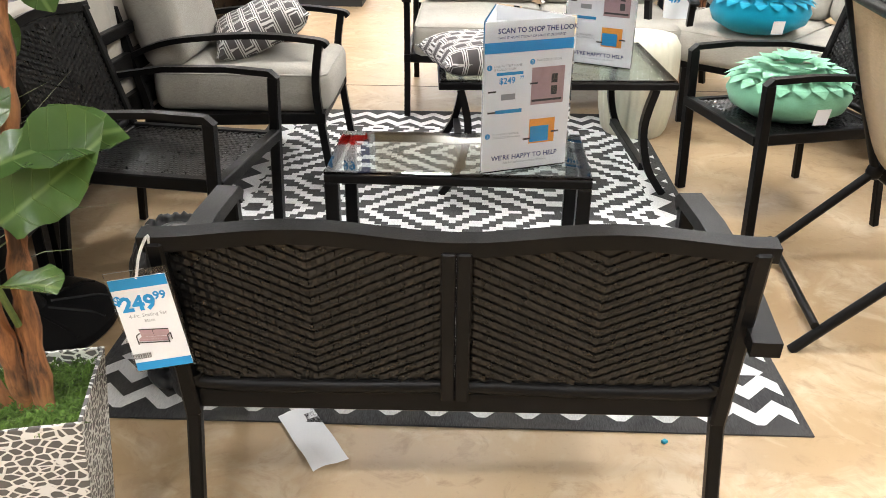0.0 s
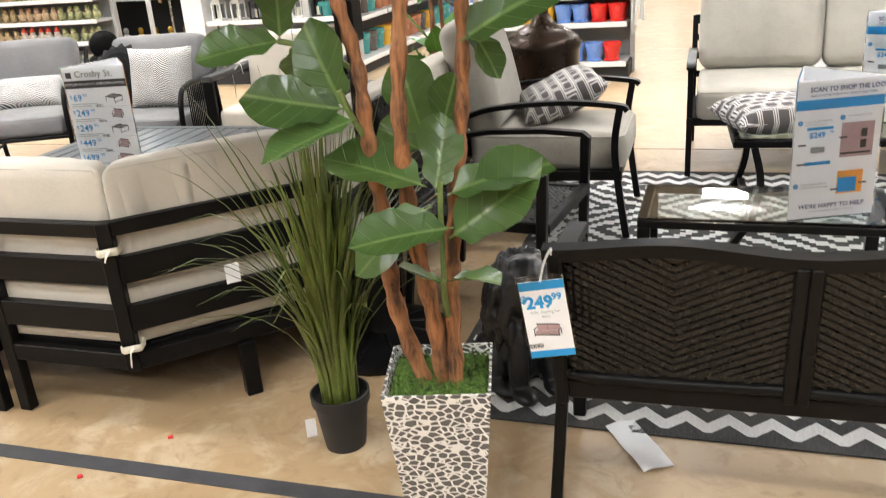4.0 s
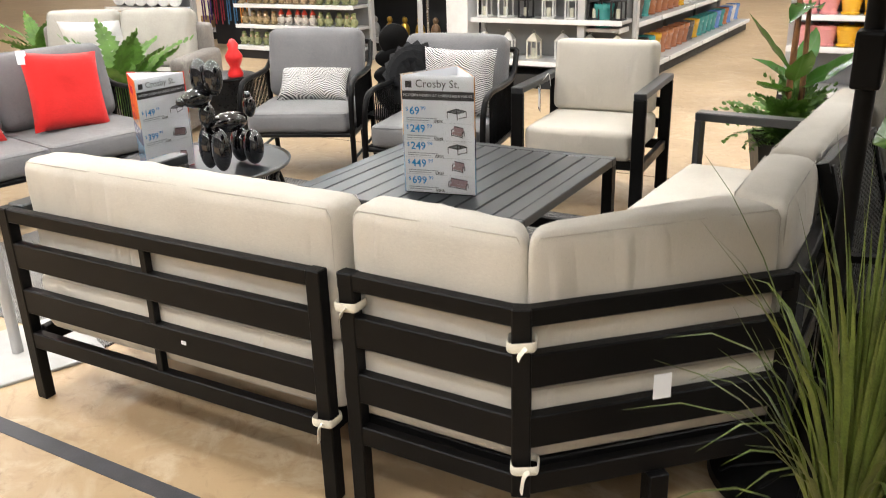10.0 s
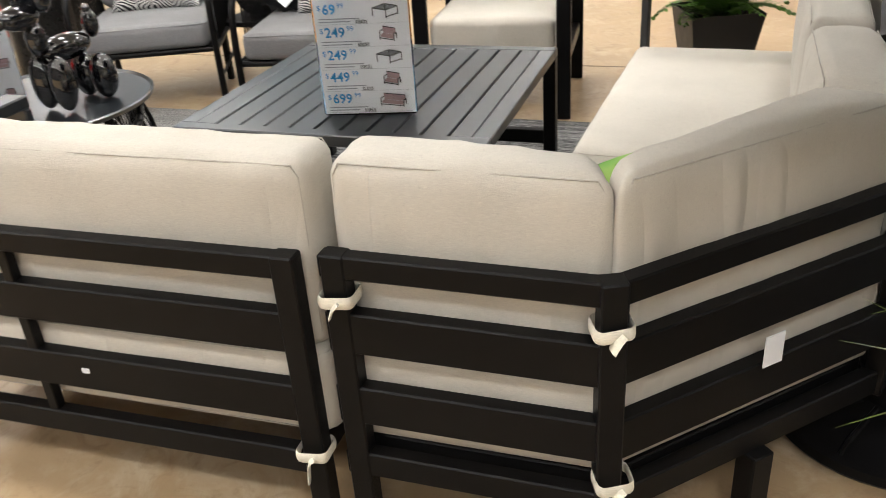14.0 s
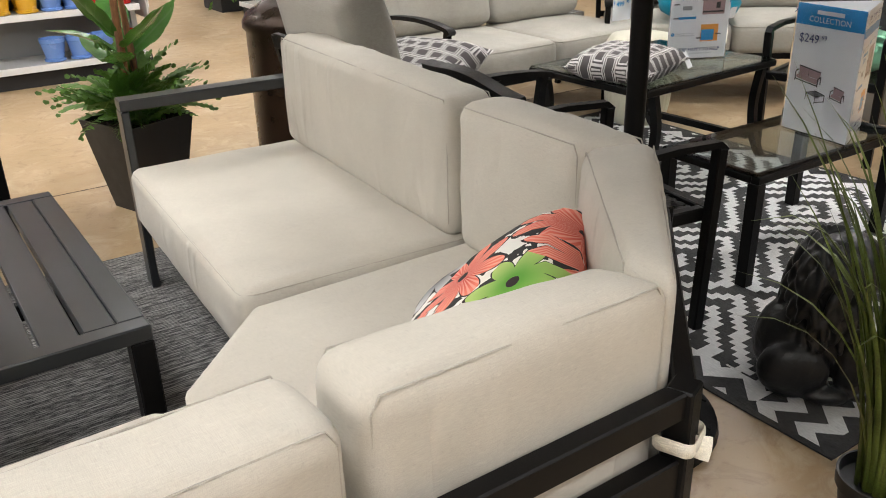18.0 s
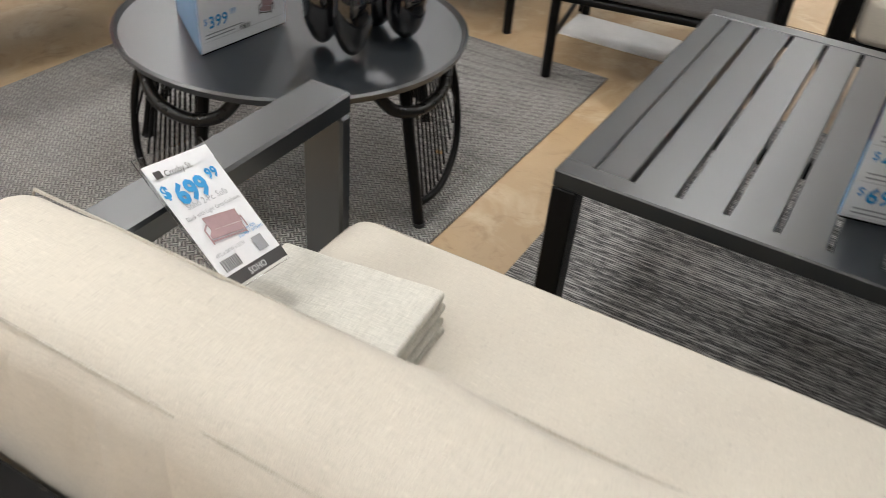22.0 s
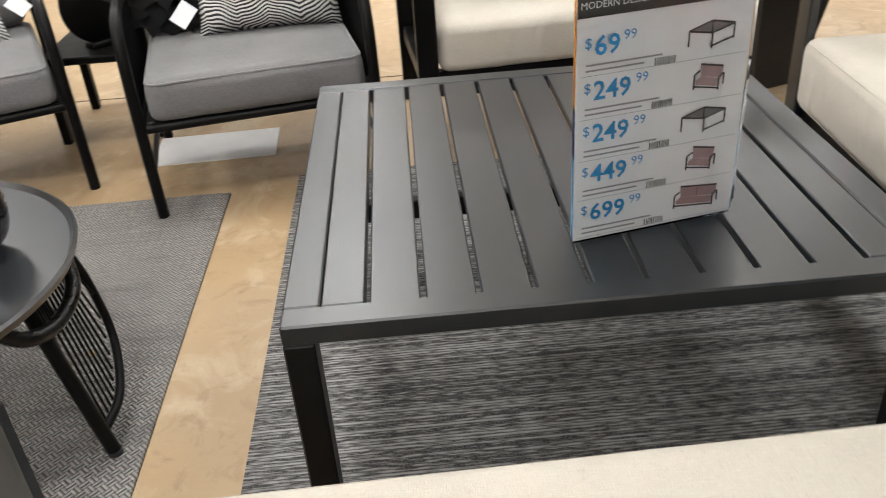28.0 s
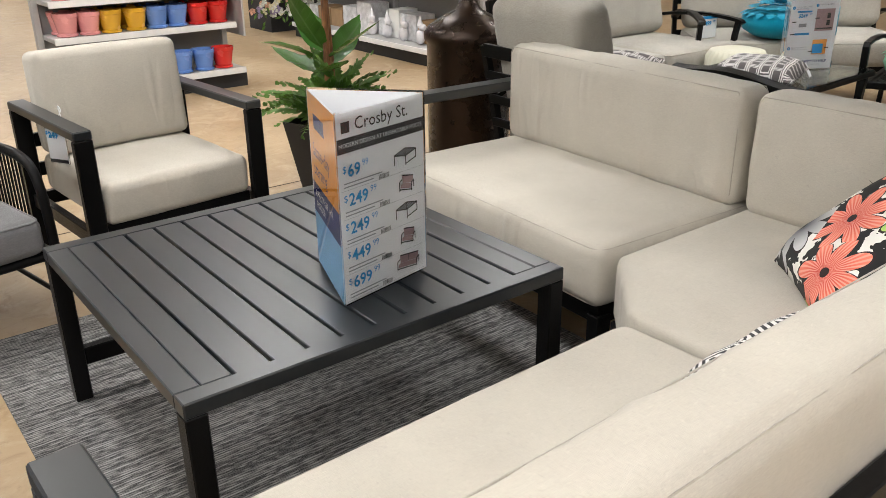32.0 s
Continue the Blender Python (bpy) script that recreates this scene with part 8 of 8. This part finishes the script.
# far wall with shelves, navy band and lettering
bd = part("trim", box(-26, 14, 23.86, 23.94, 2.9, 4.0, 0.01), NAVY)
tagged(bd, "navy painted band along the far wall", "trim", "", "structure")
ltg = words("discover", 0.42, PAPER, None, pose(2.50, 23.84, 3.32, 90), "wall_lettering")
tagged(ltg, "white wall lettering on the navy band", "sign")
for k in range(3):
    m = pose(0.25 + 1.3 * k, 18.0, 0)
    LVB = [0.15, 0.50, 0.84, 1.16, 1.50, 1.88, 2.40]
    gondola(m, 1.3, 0.5, LVB, 2.46, "dark wall shelf with white and gold pots", plain("grey_back_panel", (0.16, 0.16, 0.165), 0.7) if k == 0 else bpy.data.materials["grey_back_panel"])
    rnd = random.Random(300 + k)
    for i, z in enumerate(LVB):
        for j in range(6):
            gold = i == 5 and k == 1
            mt = GOLD if gold else rnd.choice((WHTG, WHTG, WHTG, GREYG, GREYG, GREYG, TERRA, GOLD if i < 3 else WHTG))
            pot(mt, m @ pose(-0.52 + 0.21 * j, 0.22, z), 0.10 if gold else rnd.uniform(0.06, 0.085), 0.26 if gold else rnd.uniform(0.10, 0.17), "", "pots on the far wall")

# flower display
FLW = [plain("blossom_" + n, c, 0.8, 0, 0.2, 90) for n, c in (("white", (0.74, 0.74, 0.68)), ("cream", (0.72, 0.68, 0.46)), ("pink", (0.66, 0.38, 0.26)), ("lilac", (0.34, 0.28, 0.44)))]
fd = thing("flower_display", pose(3.20, 7.7, 0), "tall rack of white and pink artificial flowers", "flowers")
part("rack", box(-0.5, 0.5, 0.0, 0.5, 0, 2.3, 0.004), DARKBACK, fd)
rnd = random.Random(31)
for k, mt in enumerate(FLW):
    b = bmesh.new()
    for j in range(620 if k == 0 else 330 if k == 1 else 60):
        z = rnd.uniform(0.2, 2.35 if k < 2 else 1.9)
        x = rnd.uniform(-0.75, 0.6) if k < 2 else rnd.uniform(-0.88, -0.5)
        c = Vector((x + 0.1 * math.sin(z * 4), -0.05 - rnd.random() * 0.22, z))
        for q in range(5):
            a = q * 1.257 + rnd.random()
            d = Vector((math.cos(a), -0.3, math.sin(a))) * rnd.uniform(0.025, 0.05)
            s = Vector((-math.sin(a), 0, math.cos(a))) * 0.018
            b.faces.new([b.verts.new(p) for p in (c, c + d * 0.6 + s, c + d, c + d * 0.6 - s)])
    part("blossoms", b, mt, fd, kind="stuff")
b = bmesh.new()
for j in range(500):
    c = Vector((rnd.uniform(-0.75, 0.6), rnd.uniform(-0.2, -0.02), rnd.uniform(0.1, 2.5)))
    a = rnd.uniform(0, 6.28)
    d, s = Vector((math.cos(a), -0.3, math.sin(a))) * 0.07, Vector((-math.sin(a), 0, math.cos(a))) * 0.014
    b.faces.new([b.verts.new(p) for p in (c, c + d * 0.5 + s, c + d, c + d * 0.5 - s)])
part("foliage", b, FERN, fd, kind="stuff")

# patterned planters with bamboo and grass behind the frosted table
bp = thing("bamboo_plant", pose(3.55, 3.75, 0), "artificial bamboo stems in a white crackle planter", "plant")
planter_box(bp, 0.26, 0.20, 0.36, CRACKLE, 0.012, SOIL)
for k in range(5):
    part("stem", sweep([(0.03 * k - 0.06, 0.02 * (k % 2), 0.3), (0.035 * k - 0.07, 0.03 * (k % 2), 1.3)], 0.014, 8), BARK, bp, smooth=60)
leaf_spray(bp, (0, 0, 1.1), 14, 0.4, 0.2, LB[1:], 55, (10, 80))
grass_plant(pose(3.2, 3.95, 0), "artificial tall grass in a small black pot", 120, 0.85, 0.30, 41)
UNI = plain("white_resin", (0.7, 0.68, 0.7), 0.4)
rnd = random.Random(37)
for k in range(10):
    m = pose(2.872, 5.0 + 0.12 * k, 0.14 if k % 2 else 0.6, 0, 0, rnd.uniform(-40, 40))
    if "uni" in PROTO:
        copy_thing(PROTO["uni"], m)
    else:
        b = blob((0, 0, 0.06), (0.045, 0.04, 0.06))
        blob((0, -0.02, 0.14), (0.03, 0.035, 0.03), b)
        lathe([(0.03, 0.15), (0.012, 0.2), (0, 0.24)], 10, b)
        ob = part("white_figurine", b, UNI, None, smooth=80)
        ob.matrix_basis = m
        PROTO["uni"] = tagged(ob, "white figurine with pointed hat on a low shelf", "figurine", "white figurines")

# ---- ceiling fixtures ----
GLOW = lamp_mat("lamp_glow", (1.0, 0.97, 0.93), 16.0)
fx = None

for lx, ly in LAMPS:
    if fx is None:
        fx = thing("ceiling_light", pose(lx, ly, CEIL - 0.22), "white flat ceiling light hung under the deck", "ceiling light", "ceiling lights")
        part("housing", box(-0.40, 0.40, -0.27, 0.27, -0.02, 0.05, 0.01), WHITE, fx)
        part("diffuser", box(-0.36, 0.36, -0.23, 0.23, -0.035, -0.021, 0.004), GLOW, fx)
        for s in (-1, 1):
            part("hanger", sweep([(s * 0.3, 0, 0.05), (s * 0.3, 0, 0.22)], 0.004, 5), STEEL, fx)
    else:
        copy_thing(fx, pose(lx, ly, CEIL - 0.22))
for k in range(9):
    bmx = part("beam", box(-14, 14, -6 + 3.3 * k - 0.06, -6 + 3.3 * k + 0.06, CEIL - 0.2, CEIL - 0.001, 0.01), CEILM)
    tagged(bmx, "off-white steel roof beam", "beam", "", "structure")
